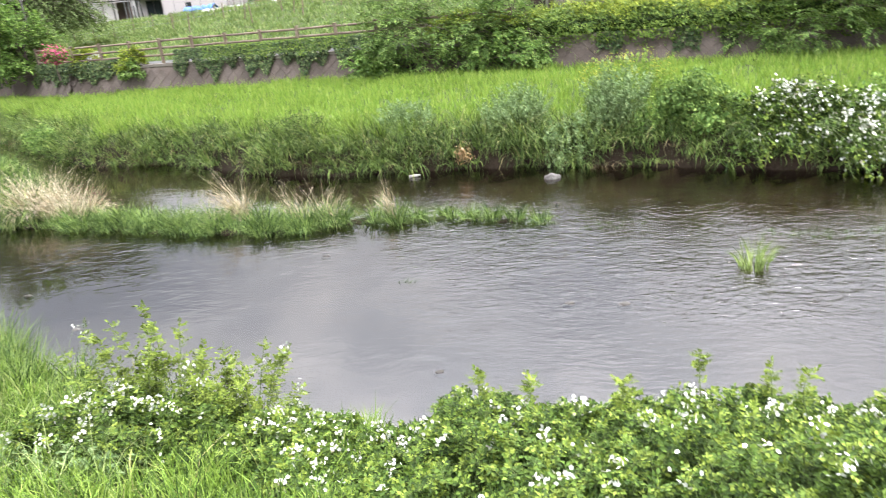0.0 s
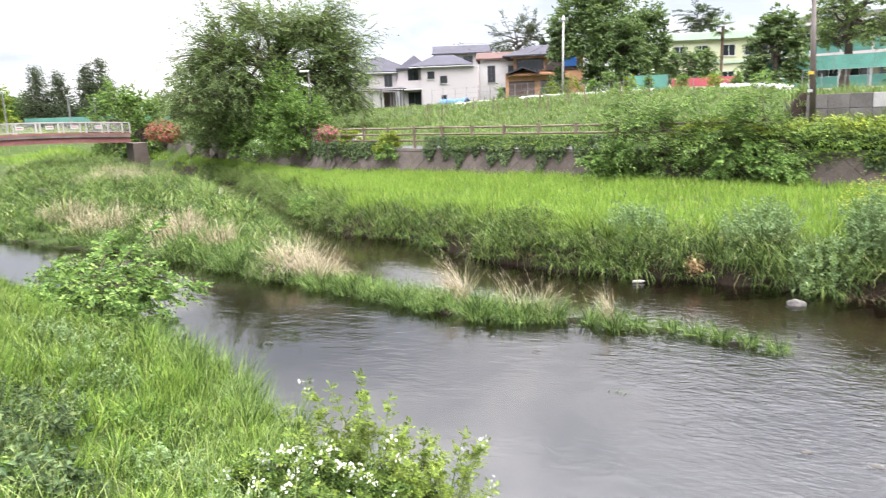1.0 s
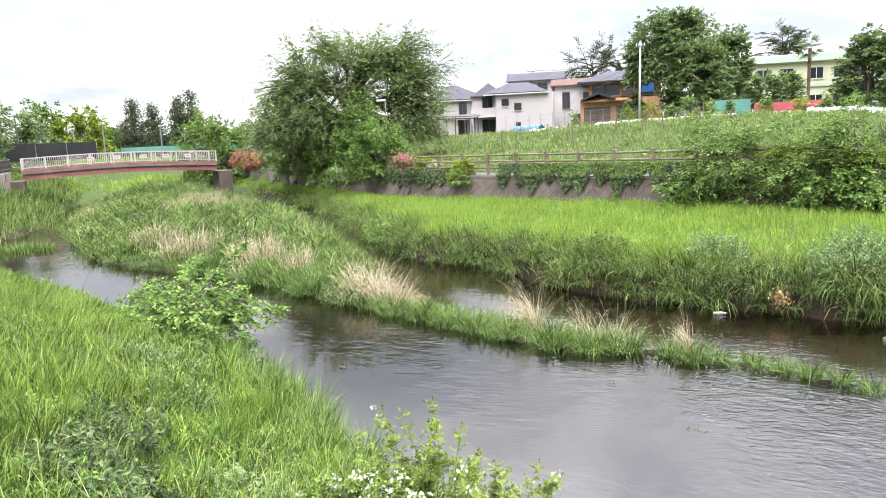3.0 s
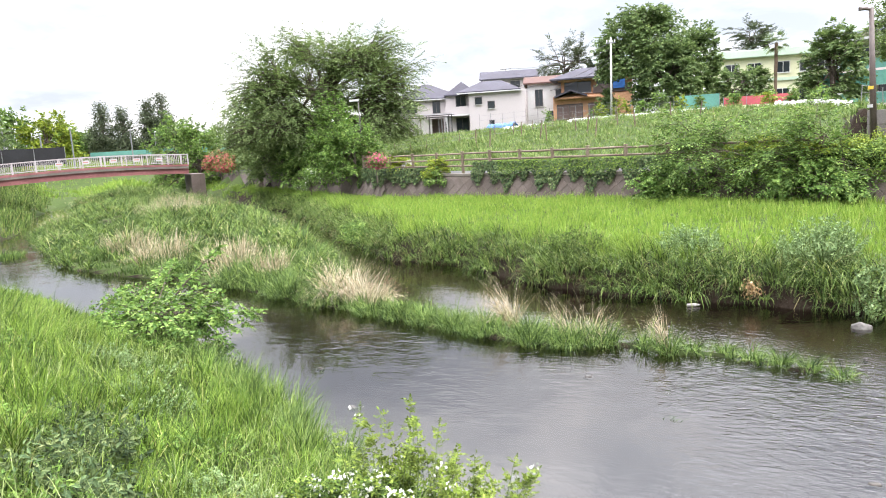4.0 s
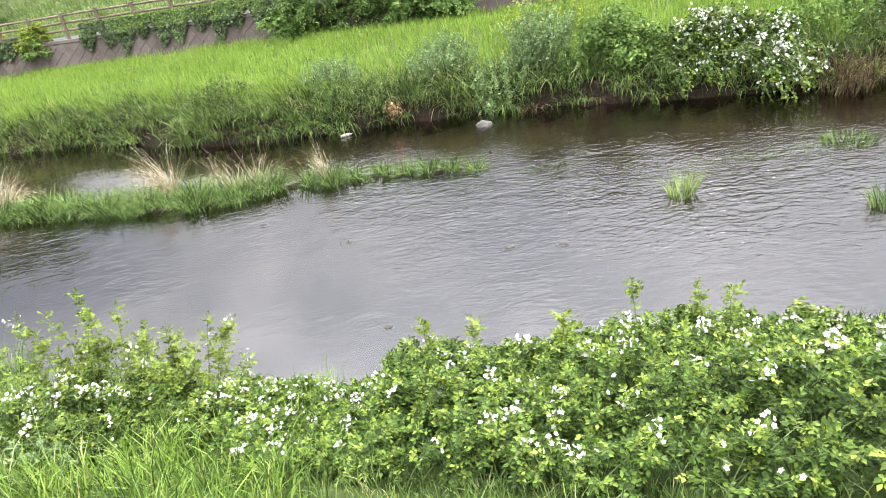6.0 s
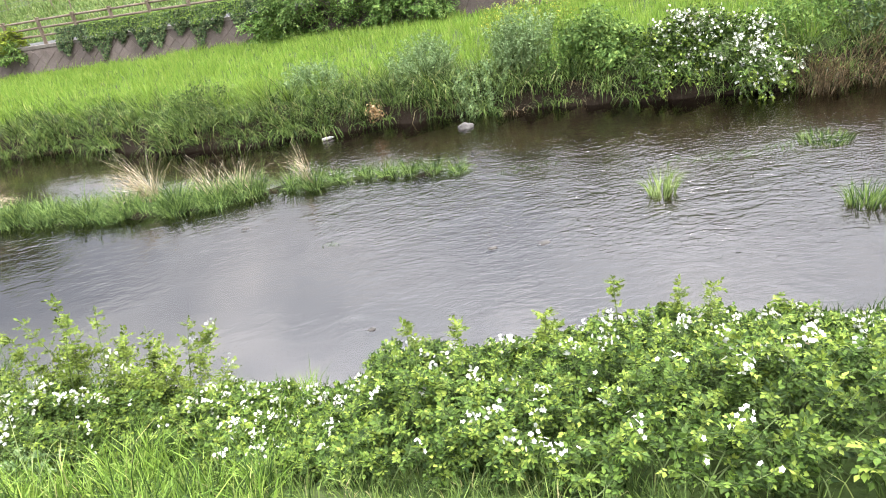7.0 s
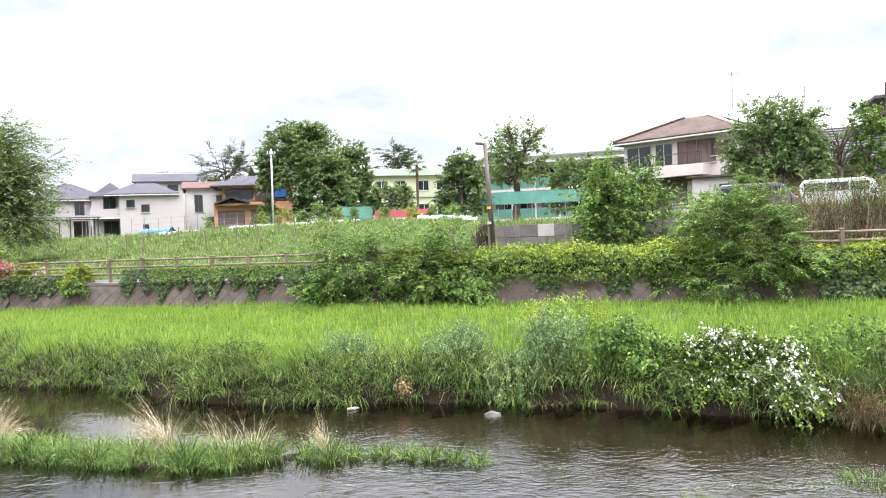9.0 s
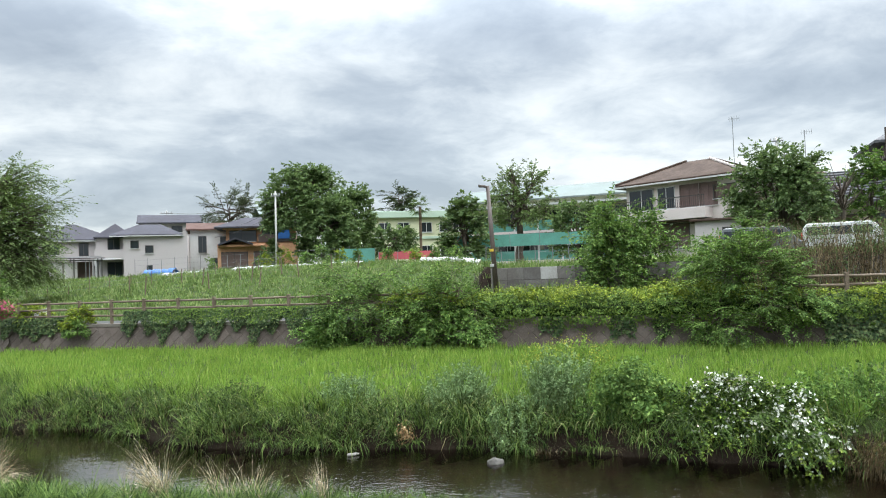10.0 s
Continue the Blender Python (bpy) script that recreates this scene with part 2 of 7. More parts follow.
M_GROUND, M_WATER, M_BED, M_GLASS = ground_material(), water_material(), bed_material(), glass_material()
M_MEADOW = leafy("meadow_grass", [(0.00, (0.125, 0.20, 0.035)), (0.50, (0.185, 0.29, 0.046)), (0.93, (0.255, 0.345, 0.072)), (1.00, (0.36, 0.39, 0.13))], 0.26, patch=0.3, dark=0.85, mottle=0.86)
# near-black lowest stops paint some blades dark, imitating shade between tufts
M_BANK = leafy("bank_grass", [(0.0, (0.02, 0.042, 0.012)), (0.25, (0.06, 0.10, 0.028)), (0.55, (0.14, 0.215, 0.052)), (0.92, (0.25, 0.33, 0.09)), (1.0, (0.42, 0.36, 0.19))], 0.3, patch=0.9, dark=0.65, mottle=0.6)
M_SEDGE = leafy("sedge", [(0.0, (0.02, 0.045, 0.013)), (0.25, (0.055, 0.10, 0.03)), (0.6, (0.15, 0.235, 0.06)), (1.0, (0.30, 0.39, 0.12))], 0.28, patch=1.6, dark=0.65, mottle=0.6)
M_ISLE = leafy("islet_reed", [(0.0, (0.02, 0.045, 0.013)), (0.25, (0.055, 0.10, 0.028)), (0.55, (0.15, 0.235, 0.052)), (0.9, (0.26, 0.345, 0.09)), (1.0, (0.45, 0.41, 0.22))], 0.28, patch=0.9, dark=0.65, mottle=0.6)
# undergrowth colour darkened to stand in for shade at the tufts' feet
M_UNDER = leafy("shade_dark_undergrowth", [(0.0, (0.03, 0.055, 0.014)), (0.6, (0.07, 0.115, 0.028)), (1.0, (0.13, 0.18, 0.05))], 0.2, patch=0.8, dark=0.7, mottle=0.7)
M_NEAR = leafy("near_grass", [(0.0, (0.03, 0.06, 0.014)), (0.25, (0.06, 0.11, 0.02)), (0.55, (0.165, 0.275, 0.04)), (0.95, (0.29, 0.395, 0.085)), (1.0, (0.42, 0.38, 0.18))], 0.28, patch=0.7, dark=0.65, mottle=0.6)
M_SEED = leafy("seed_stalk", [(0.0, (0.22, 0.33, 0.09)), (1.0, (0.40, 0.46, 0.20))], 0.25, patch=1.0, dark=0.8)
M_STRAW = leafy("dry_straw", [(0.0, (0.38, 0.29, 0.18)), (0.5, (0.58, 0.48, 0.34)), (1.0, (0.75, 0.67, 0.52))], 0.25, patch=2.0, dark=0.75)
M_DEAD = leafy("dead_stalks", [(0.0, (0.100, 0.070, 0.040)), (0.6, (0.220, 0.160, 0.090)), (1.0, (0.380, 0.290, 0.180))], 0.15, patch=2.0, dark=0.6)
M_FIELD = leafy("field_weeds", [(0.0, (0.09, 0.14, 0.04)), (0.5, (0.175, 0.25, 0.075)), (0.9, (0.27, 0.335, 0.125)), (1.0, (0.38, 0.34, 0.20))], 0.25, patch=0.4, dark=0.72, mottle=0.75)
M_MUGWORT = leafy("mugwort", [(0.0, (0.13, 0.20, 0.085)), (0.6, (0.22, 0.32, 0.135)), (1.0, (0.34, 0.44, 0.22))], 0.28, patch=1.5, dark=0.7, mottle=0.6)
M_ROSELEAF = leafy("rose_leaf", [(0.0, (0.025, 0.048, 0.012)), (0.35, (0.055, 0.092, 0.02)), (0.7, (0.095, 0.162, 0.032)), (1.0, (0.17, 0.255, 0.045))], 0.24, patch=1.3, dark=0.7, mottle=0.7)
M_PETAL = leafy("white_petal", [(0.0, (0.720, 0.720, 0.660)), (0.9, (0.860, 0.860, 0.820)), (1.0, (0.850, 0.660, 0.620))], 0.25, patch=1.0, dark=0.95)
M_YELLOW = leafy("yellow_bloom", [(0.0, (0.40, 0.42, 0.06)), (1.0, (0.55, 0.52, 0.10))], 0.3, patch=1.0, dark=0.9)
M_PINK = leafy("azalea_bloom", [(0.0, (0.500, 0.060, 0.170)), (1.0, (0.660, 0.130, 0.270))], 0.25, patch=1.0, dark=0.85)
M_RED = leafy("red_bloom", [(0.0, (0.480, 0.100, 0.100)), (1.0, (0.600, 0.180, 0.170))], 0.25, patch=1.0, dark=0.85)
M_CHERRY = leafy("cherry_leaf", [(0.0, (0.115, 0.165, 0.062)), (0.5, (0.18, 0.245, 0.092)), (1.0, (0.27, 0.345, 0.14))], 0.4, patch=0.35, dark=0.78, mottle=0.62)
M_SHOOT = leafy("young_shoot", [(0.0, (0.155, 0.235, 0.036)), (1.0, (0.31, 0.39, 0.075))], 0.35, patch=2.5, dark=0.8)
M_MAPLE = leafy("maple_leaf", [(0.0, (0.085, 0.165, 0.04)), (0.6, (0.175, 0.30, 0.065)), (1.0, (0.32, 0.45, 0.12))], 0.34, patch=0.9, dark=0.6, mottle=0.5)
M_DARKLEAF = leafy("evergreen_leaf", [(0.0, (0.095, 0.145, 0.062)), (0.6, (0.175, 0.25, 0.10)), (1.0, (0.28, 0.36, 0.15))], 0.4, patch=0.35, dark=0.75, mottle=0.6)
M_MIDLEAF = leafy("garden_leaf", [(0.0, (0.09, 0.17, 0.045)), (0.6, (0.185, 0.30, 0.075)), (1.0, (0.33, 0.45, 0.125))], 0.35, patch=0.5, dark=0.65, mottle=0.5)
M_PINE = leafy("pine_needles", [(0.0, (0.075, 0.10, 0.06)), (0.6, (0.12, 0.15, 0.085)), (1.0, (0.18, 0.21, 0.115))], 0.2, patch=0.4, dark=0.7)
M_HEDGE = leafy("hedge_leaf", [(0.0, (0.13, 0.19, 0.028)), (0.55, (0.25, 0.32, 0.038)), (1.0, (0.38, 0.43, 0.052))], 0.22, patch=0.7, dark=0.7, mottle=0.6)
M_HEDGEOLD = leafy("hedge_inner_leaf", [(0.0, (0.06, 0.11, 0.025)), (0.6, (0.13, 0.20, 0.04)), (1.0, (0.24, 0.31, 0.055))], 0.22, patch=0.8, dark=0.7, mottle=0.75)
# dark colour for the hedge's core, in place of shade between its leaves
M_CORE = leafy("hedge_core_shade", [(0.0, (0.03, 0.05, 0.012)), (1.0, (0.05, 0.08, 0.02))], 0.05, patch=3.0, dark=0.6)
M_IVY = leafy("ivy_leaf", [(0.0, (0.057, 0.097, 0.044)), (0.6, (0.110, 0.165, 0.066)), (1.0, (0.229, 0.272, 0.111))], 0.25, patch=1.0, dark=0.6)
M_BARK = surface("bark", (0.09, 0.07, 0.055), 0.9, 0.4, 25, 2.0, 0.6)
M_STEM = surface("green_stem", (0.12, 0.17, 0.05), 0.7, 0.3, 30, 3.0, 0.1)
M_FENCE = surface("weathered_log", (0.17, 0.13, 0.095), 0.85, 0.35, 30, 2.0, 0.4)
M_STONE = surface("revetment_stone", (0.125, 0.10, 0.085), 0.9, 0.3, 22, 0.9, 0.5, per_object=0.3)
M_MORTAR = surface("revetment_mortar", (0.105, 0.083, 0.07), 0.92, 0.3, 16, 0.5, 0.5)
M_COPING = surface("concrete_coping", (0.17, 0.15, 0.13), 0.9, 0.25, 18, 0.8, 0.3)
M_BLOCK = surface("concrete_block", (0.17, 0.155, 0.145), 0.9, 0.2, 14, 1.2, 0.3, per_object=0.35)
M_BLOCKPALE = surface("pale_block", (0.4, 0.385, 0.37), 0.9, 0.15, 14, 1.2, 0.3)
M_ASPHALT = surface("path_asphalt", (0.05, 0.05, 0.05), 0.9, 0.3, 40, 0.6, 0.3)
M_ROCK = surface("grey_rock", (0.085, 0.08, 0.072), 0.85, 0.35, 12, 3.0, 0.6)
M_WHITE = surface("white_render", (0.44, 0.40, 0.395), 0.85, 0.06, 12, 0.4, 0.1, stain=(0.8, 0.78, 0.75))
M_CREAM = surface("cream_render", (0.66, 0.66, 0.46), 0.85, 0.08, 12, 0.4, 0.1)
M_YELLOWW = surface("pale_yellow_render", (0.54, 0.54, 0.37), 0.85, 0.08, 10, 0.4, 0.1)
M_GREENISH = surface("pale_green_trim", (0.42, 0.52, 0.42), 0.8, 0.1, 10, 0.4, 0.1, spec=0.12)
M_BEIGE = surface("beige_render", (0.50, 0.42, 0.36), 0.85, 0.12, 12, 0.5, 0.1)
M_PINKISH = surface("warm_white_render", (0.56, 0.49, 0.465), 0.85, 0.08, 12, 0.5, 0.1)
M_GREYW = surface("grey_render", (0.52, 0.52, 0.51), 0.85, 0.1, 12, 0.5, 0.1)
M_TIMBER = surface("orange_timber", (0.50, 0.27, 0.15), 0.7, 0.25, 10, 1.0, 0.1)
M_DARKWOOD = surface("dark_timber", (0.07, 0.05, 0.045), 0.7, 0.3, 10, 1.0, 0.1)
M_ROOFGREY = surface("grey_slate_roof", (0.062, 0.06, 0.074), 0.75, 0.2, 6, 0.5, 0.3, spec=0.12)
M_ROOFBROWN = surface("brown_tile_roof", (0.078, 0.054, 0.043), 0.8, 0.35, 4, 0.6, 0.3, spec=0.12)
M_ROOFRED = surface("red_brown_roof", (0.11, 0.066, 0.056), 0.75, 0.2, 6, 0.5, 0.3, spec=0.12)
M_ROOFTILE = surface("grey_clay_tile", (0.10, 0.10, 0.11), 0.6, 0.25, 5, 0.6, 0.3, spec=0.12)
M_ROOFMETAL = surface("pale_green_metal_roof", (0.17, 0.20, 0.19), 0.6, 0.1, 5, 0.4, 0.1, spec=0.12)
M_TRIM = surface("white_trim", (0.5, 0.5, 0.49), 0.7, 0.08, 12, 0.5, 0.0)
M_FRAME = surface("dark_window_frame", (0.06, 0.055, 0.05), 0.5, 0.15, 12, 1.0, 0.0)
M_SHUTTER = surface("brown_shutter", (0.13, 0.085, 0.075), 0.6, 0.2, 10, 1.0, 0.1)
M_METAL = surface("dark_metal", (0.07, 0.065, 0.06), 0.45, 0.2, 20, 2.0, 0.0, metal=0.5)
M_STEEL = surface("galvanised_steel", (0.22, 0.225, 0.23), 0.45, 0.15, 20, 2.0, 0.0, metal=0.4)
M_POLE = surface("brown_pole_paint", (0.085, 0.065, 0.055), 0.55, 0.25, 20, 2.0, 0.05)
M_CONPOLE = surface("concrete_pole", (0.45, 0.44, 0.42), 0.85, 0.12, 20, 1.0, 0.1)
M_BRIDGE = surface("dull_red_girder_paint", (0.26, 0.10, 0.10), 0.6, 0.25, 10, 0.8, 0.05)
M_RAILW = surface("pale_rail_paint", (0.40, 0.37, 0.365), 0.55, 0.12, 14, 1.0, 0.0)
M_GREENNET = surface("green_net", (0.10, 0.27, 0.22), 0.8, 0.15, 8, 0.8, 0.1)
M_BLACKNET = surface("black_net", (0.02, 0.02, 0.022), 0.9, 0.2, 8, 0.8, 0.1)
M_PINKSHEET = surface("coral_sheet", (0.46, 0.09, 0.11), 0.7, 0.15, 6, 1.0, 0.2)
M_SHEET = surface("white_plastic_sheet", (0.42, 0.42, 0.41), 0.5, 0.1, 6, 1.5, 0.4)
M_BLUE = surface("blue_tarpaulin", (0.03, 0.12, 0.36), 0.5, 0.2, 8, 1.5, 0.3)
M_CARWHITE = surface("white_car_paint", (0.55, 0.55, 0.54), 0.25, 0.04, 10, 1.0, 0.0, spec=0.6)
M_CARGREY = surface("dark_grey_car_paint", (0.10, 0.11, 0.12), 0.3, 0.08, 10, 1.0, 0.0, spec=0.6)
M_TYRE = surface("tyre_rubber", (0.02, 0.02, 0.02), 0.85, 0.2, 30, 2.0, 0.1)
M_LAMPRED = surface("red_lamp_lens", (0.45, 0.03, 0.02), 0.3, 0.1, 30, 2.0, 0.0)
M_PALMTRUNK = surface("palm_fibre", (0.13, 0.09, 0.06), 0.95, 0.4, 30, 4.0, 0.8)
M_SIGN = surface("white_sign_board", (0.42, 0.41, 0.40), 0.6, 0.05, 10, 1.0, 0.0)
M_BARS = surface("dull_red_print", (0.45, 0.16, 0.14), 0.6, 0.1, 10, 1.0, 0.0)
M_YBAND = surface("yellow_band", (0.6, 0.42, 0.05), 0.6, 0.1, 10, 1.0, 0.0)
M_BOTTLE = surface("pale_plastic", (0.3, 0.28, 0.26), 0.35, 0.15, 20, 3.0, 0.0)
M_LEAFDRY = leafy("dry_brown_leaf", [(0.0, (0.250, 0.150, 0.070)), (0.6, (0.420, 0.280, 0.140)), (1.0, (0.550, 0.420, 0.260))], 0.2, patch=2.0, dark=0.75)

# ---- mesh helpers ----
RNG = np.random.default_rng(7)


def mesh_np(name, verts, faces, mat, parent=None, smooth=False, label="", kind=""):
    """One mesh object out of arrays of places and of faces that all have the same number of corners."""
    me = bpy.data.meshes.new(name)
    verts, faces = np.asarray(verts, np.float32), np.asarray(faces, np.int32)
    n, k = faces.shape
    me.vertices.add(len(verts))
    me.vertices.foreach_set("co", verts.ravel())
    me.loops.add(n * k)
    me.loops.foreach_set("vertex_index", faces.ravel())
    me.polygons.add(n)
    me.polygons.foreach_set("loop_start", np.arange(n, dtype=np.int32) * k)
    me.polygons.foreach_set("use_smooth", np.full(n, smooth))
    me.update(calc_edges=True)
    me.materials.append(mat)
    ob = new(name, me)
    ob.parent = parent
    return tagged(ob, label, kind=kind)


def part(name, bm, mat, parent=None, label="", smooth=False):
    me = bpy.data.meshes.new(name)
    bm.to_mesh(me)
    bm.free()
    if smooth:
        me.polygons.foreach_set("use_smooth", np.full(len(me.polygons), True))
    me.materials.append(mat)
    ob = new(name, me)
    ob.parent = parent
    return tagged(ob, label)


def thing(name, at, turn=0.0, label="", category="", group="", kind=""):
    ob = new(name)
    ob.matrix_world = pose(*at, 0, 0, turn)
    return tagged(ob, label, category, group, kind)


def add_box(bm, x, y, z, sx, sy, sz, bevel=0.0, turn=None):
    """A box by its middle and its full sizes."""
    m = Matrix.Translation((x, y, z)) @ (turn or Matrix()) @ Matrix.Diagonal((sx, sy, sz, 1))
    r = bmesh.ops.create_cube(bm, size=1.0, matrix=m)
    if bevel:
        es = list({ed for v in r["verts"] for ed in v.link_edges})
        bmesh.ops.bevel(bm, geom=es, offset=bevel, segments=1, affect="EDGES", profile=0.5)
    return bm


def box(x, y, z, sx, sy, sz, bevel=0.0):
    return add_box(bmesh.new(), x, y, z, sx, sy, sz, bevel)


def add_bar(bm, a, b, r0, r1=None, sides=8):
    a, b = Vector(a), Vector(b)
    d = b - a
    m = Matrix.Translation((a + b) / 2) @ d.to_track_quat("Z", "Y").to_matrix().to_4x4()
    bmesh.ops.create_cone(bm, cap_ends=True, segments=sides, radius1=r0, radius2=r0 if r1 is None else r1, depth=d.length, matrix=m)
    return bm


def prism(bm, outline, y0, y1):
    """A closed outline in x and z, drawn out from y0 to y1."""
    a = [bm.verts.new((x, y0, z)) for x, z in outline]
    b = [bm.verts.new((x, y1, z)) for x, z in outline]
    bm.faces.new(a)
    bm.faces.new(b[::-1])
    for i in range(len(a)):
        j = (i + 1) % len(a)
        bm.faces.new((a[i], b[i], b[j], a[j]))
    bmesh.ops.recalc_face_normals(bm, faces=bm.faces)
    return bm


def tube(points, radii, sides=6):
    """Places and triangles of a tapered tube along a line."""
    pts = np.asarray(points, float)
    n = len(pts)
    t = np.gradient(pts, axis=0)
    t /= np.linalg.norm(t, axis=1)[:, None] + 1e-9
    ref = np.where(np.abs(t[:, 2:3]) > 0.9, [[1.0, 0, 0]], [[0, 0, 1.0]])
    u = np.cross(t, ref)
    u /= np.linalg.norm(u, axis=1)[:, None] + 1e-9
    v = np.cross(t, u)
    a = np.arange(sides) * 2 * math.pi / sides
    ring = pts[:, None] + np.asarray(radii)[:, None, None] * (np.cos(a)[None, :, None] * u[:, None] + np.sin(a)[None, :, None] * v[:, None])
    i, j = np.meshgrid(np.arange(n - 1), np.arange(sides), indexing="ij")
    q = np.stack([i * sides + j, i * sides + (j + 1) % sides, (i + 1) * sides + (j + 1) % sides, (i + 1) * sides + j], -1).reshape(-1, 4)
    return ring.reshape(-1, 3), np.concatenate([q[:, [0, 1, 2]], q[:, [0, 2, 3]]])


def joined(pieces):
    vs, fs, n = [], [], 0
    for v, f in pieces:
        vs.append(v)
        fs.append(f + n)
        n += len(v)
    return np.concatenate(vs), np.concatenate(fs)


def blades(base, height, width, lean, bend, seg=2):
    """Blades of grass: each a tapering, bending strip. lean: direction in radians."""
    n = len(base)
    face = RNG.uniform(0, 2 * math.pi, n)
    side = np.stack([np.cos(face), np.sin(face), np.zeros(n)], 1)
    out = np.stack([np.cos(lean), np.sin(lean), np.zeros(n)], 1)
    cols = []
    c = base.copy()
    for k in range(seg + 1):
        s = k / seg
        if k:
            turn_ = bend * (0.15 + 1.15 * (k - 0.5) / seg)
            c = c + (out * np.sin(turn_)[:, None] + np.array([0, 0, 1.0]) * np.cos(turn_)[:, None]) * (height / seg)[:, None]
        if k < seg:
            w = (width * (1 - s ** 1.6) * 0.5)[:, None]
            cols += [c - side * w, c + side * w]
        else:
            cols.append(c)
    m = 2 * seg + 1
    v = np.stack(cols, 1).reshape(-1, 3)
    tri = []
    for k in range(seg - 1):
        a = 2 * k
        tri += [(a, a + 1, a + 3), (a, a + 3, a + 2)]
    tri.append((2 * seg - 2, 2 * seg - 1, 2 * seg))
    f = (np.arange(n)[:, None, None] * m + np.array(tri)[None]).reshape(-1, 3)
    return v, f


def leaves(at, size, normal=None, spread=0.7, narrow=0.5):
    """Leaves: two triangles each, folded along the midrib, facing about along normal."""
    n = len(at)
    nr = RNG.normal(size=(n, 3))
    nr /= np.linalg.norm(nr, axis=1)[:, None]
    if normal is not None:
        nr = normal + spread * nr
        nr /= np.linalg.norm(nr, axis=1)[:, None] + 1e-9
    t = np.cross(nr, RNG.normal(size=(n, 3)))
    t /= np.linalg.norm(t, axis=1)[:, None] + 1e-9
    b = np.cross(nr, t)
    size = np.broadcast_to(size, (n,))[:, None]
    lift = nr * size * 0.12
    v = np.stack([at - t * size * 0.5, at + b * size * narrow * 0.5 + lift, at + t * size * 0.5, at - b * size * narrow * 0.5 + lift], 1).reshape(-1, 3)
    f = (np.arange(n)[:, None, None] * 4 + np.array([(0, 1, 2), (0, 2, 3)])[None]).reshape(-1, 3)
    return v, f


def in_clumps(clumps, n, hollow=0.55):
    """n places in ellipsoids (x, y, z, rx, ry, rz), thicker towards their outside, and the way out of each."""
    c = np.asarray(clumps, float)
    vol = (c[:, 3] * c[:, 4] * c[:, 5]) ** 0.75
    idx = RNG.choice(len(c), n, p=vol / vol.sum())
    d = RNG.normal(size=(n, 3))
    d /= np.linalg.norm(d, axis=1)[:, None]
    r = hollow + (1 - hollow) * RNG.random(n) ** 0.7
    r *= 1 + 0.16 * RNG.normal(size=n)
    at = c[idx, :3] + d * r[:, None] * c[idx, 3:]
    d[:, 2] += 0.45
    return at, d / (np.linalg.norm(d, axis=1)[:, None] + 1e-9)


def sprays(clumps, n, leaf, hollow, per=12, flat=0.6):
    """Leaf places gathered in small sprays over the clumps, with gaps between."""
    m = max(1, n // per)
    c, out = in_clumps(clumps, m, hollow)
    k = m * per
    at = np.repeat(c, per, 0) + RNG.normal(0, leaf * 1.15, (k, 3)) * [1, 1, flat]
    return at, np.repeat(out, per, 0)


def dome_clumps(n, w, d, h, size, flat=0.6, seed=1, square=0.55):
    """Clump ellipsoids over a bush that is broad at its foot and rounded above."""
    r = np.random.default_rng(seed)
    out = []
    for i in range(n):
        a = i * 2.399 + r.uniform(-0.5, 0.5)
        t = r.random()
        prof = max(0.0, 1 - t ** 2.2) ** square
        q = math.sqrt(r.uniform(0.15, 1.0)) * prof
        k = size * r.uniform(0.65, 1.3)
        out.append((math.cos(a) * q * (w / 2 - k * 0.5), math.sin(a) * q * (d / 2 - k * 0.5), k * flat * 0.5 + t * (h - k * flat * 1.2), k, k, k * flat))
    return out


def crown_clumps(n, w, d, z0, z1, size, flat=0.75, seed=1, narrow_top=0.5):
    """Clump ellipsoids scattered over a crown of width w and depth d between the heights z0 and z1."""
    r = np.random.default_rng(seed)
    out = []
    for i in range(n):
        s = (i + 0.5) / n
        a = i * 2.399 + r.uniform(-0.4, 0.4)
        h = r.random() ** 0.8
        prof = math.sqrt(max(0.0, 1 - (2 * h - 0.75) ** 2 / 1.6)) if narrow_top else 1.0
        prof *= 1 - narrow_top * 0.45 * h
        q = math.sqrt(r.uniform(0.12, 1.0)) * prof
        k = size * r.uniform(0.7, 1.25)
        out.append((math.cos(a) * q * (w / 2 - k * 0.7), math.sin(a) * q * (d / 2 - k * 0.7), z0 + k * flat * 0.6 + h * (z1 - z0 - k * flat * 1.3), k, k, k * flat))
    return out


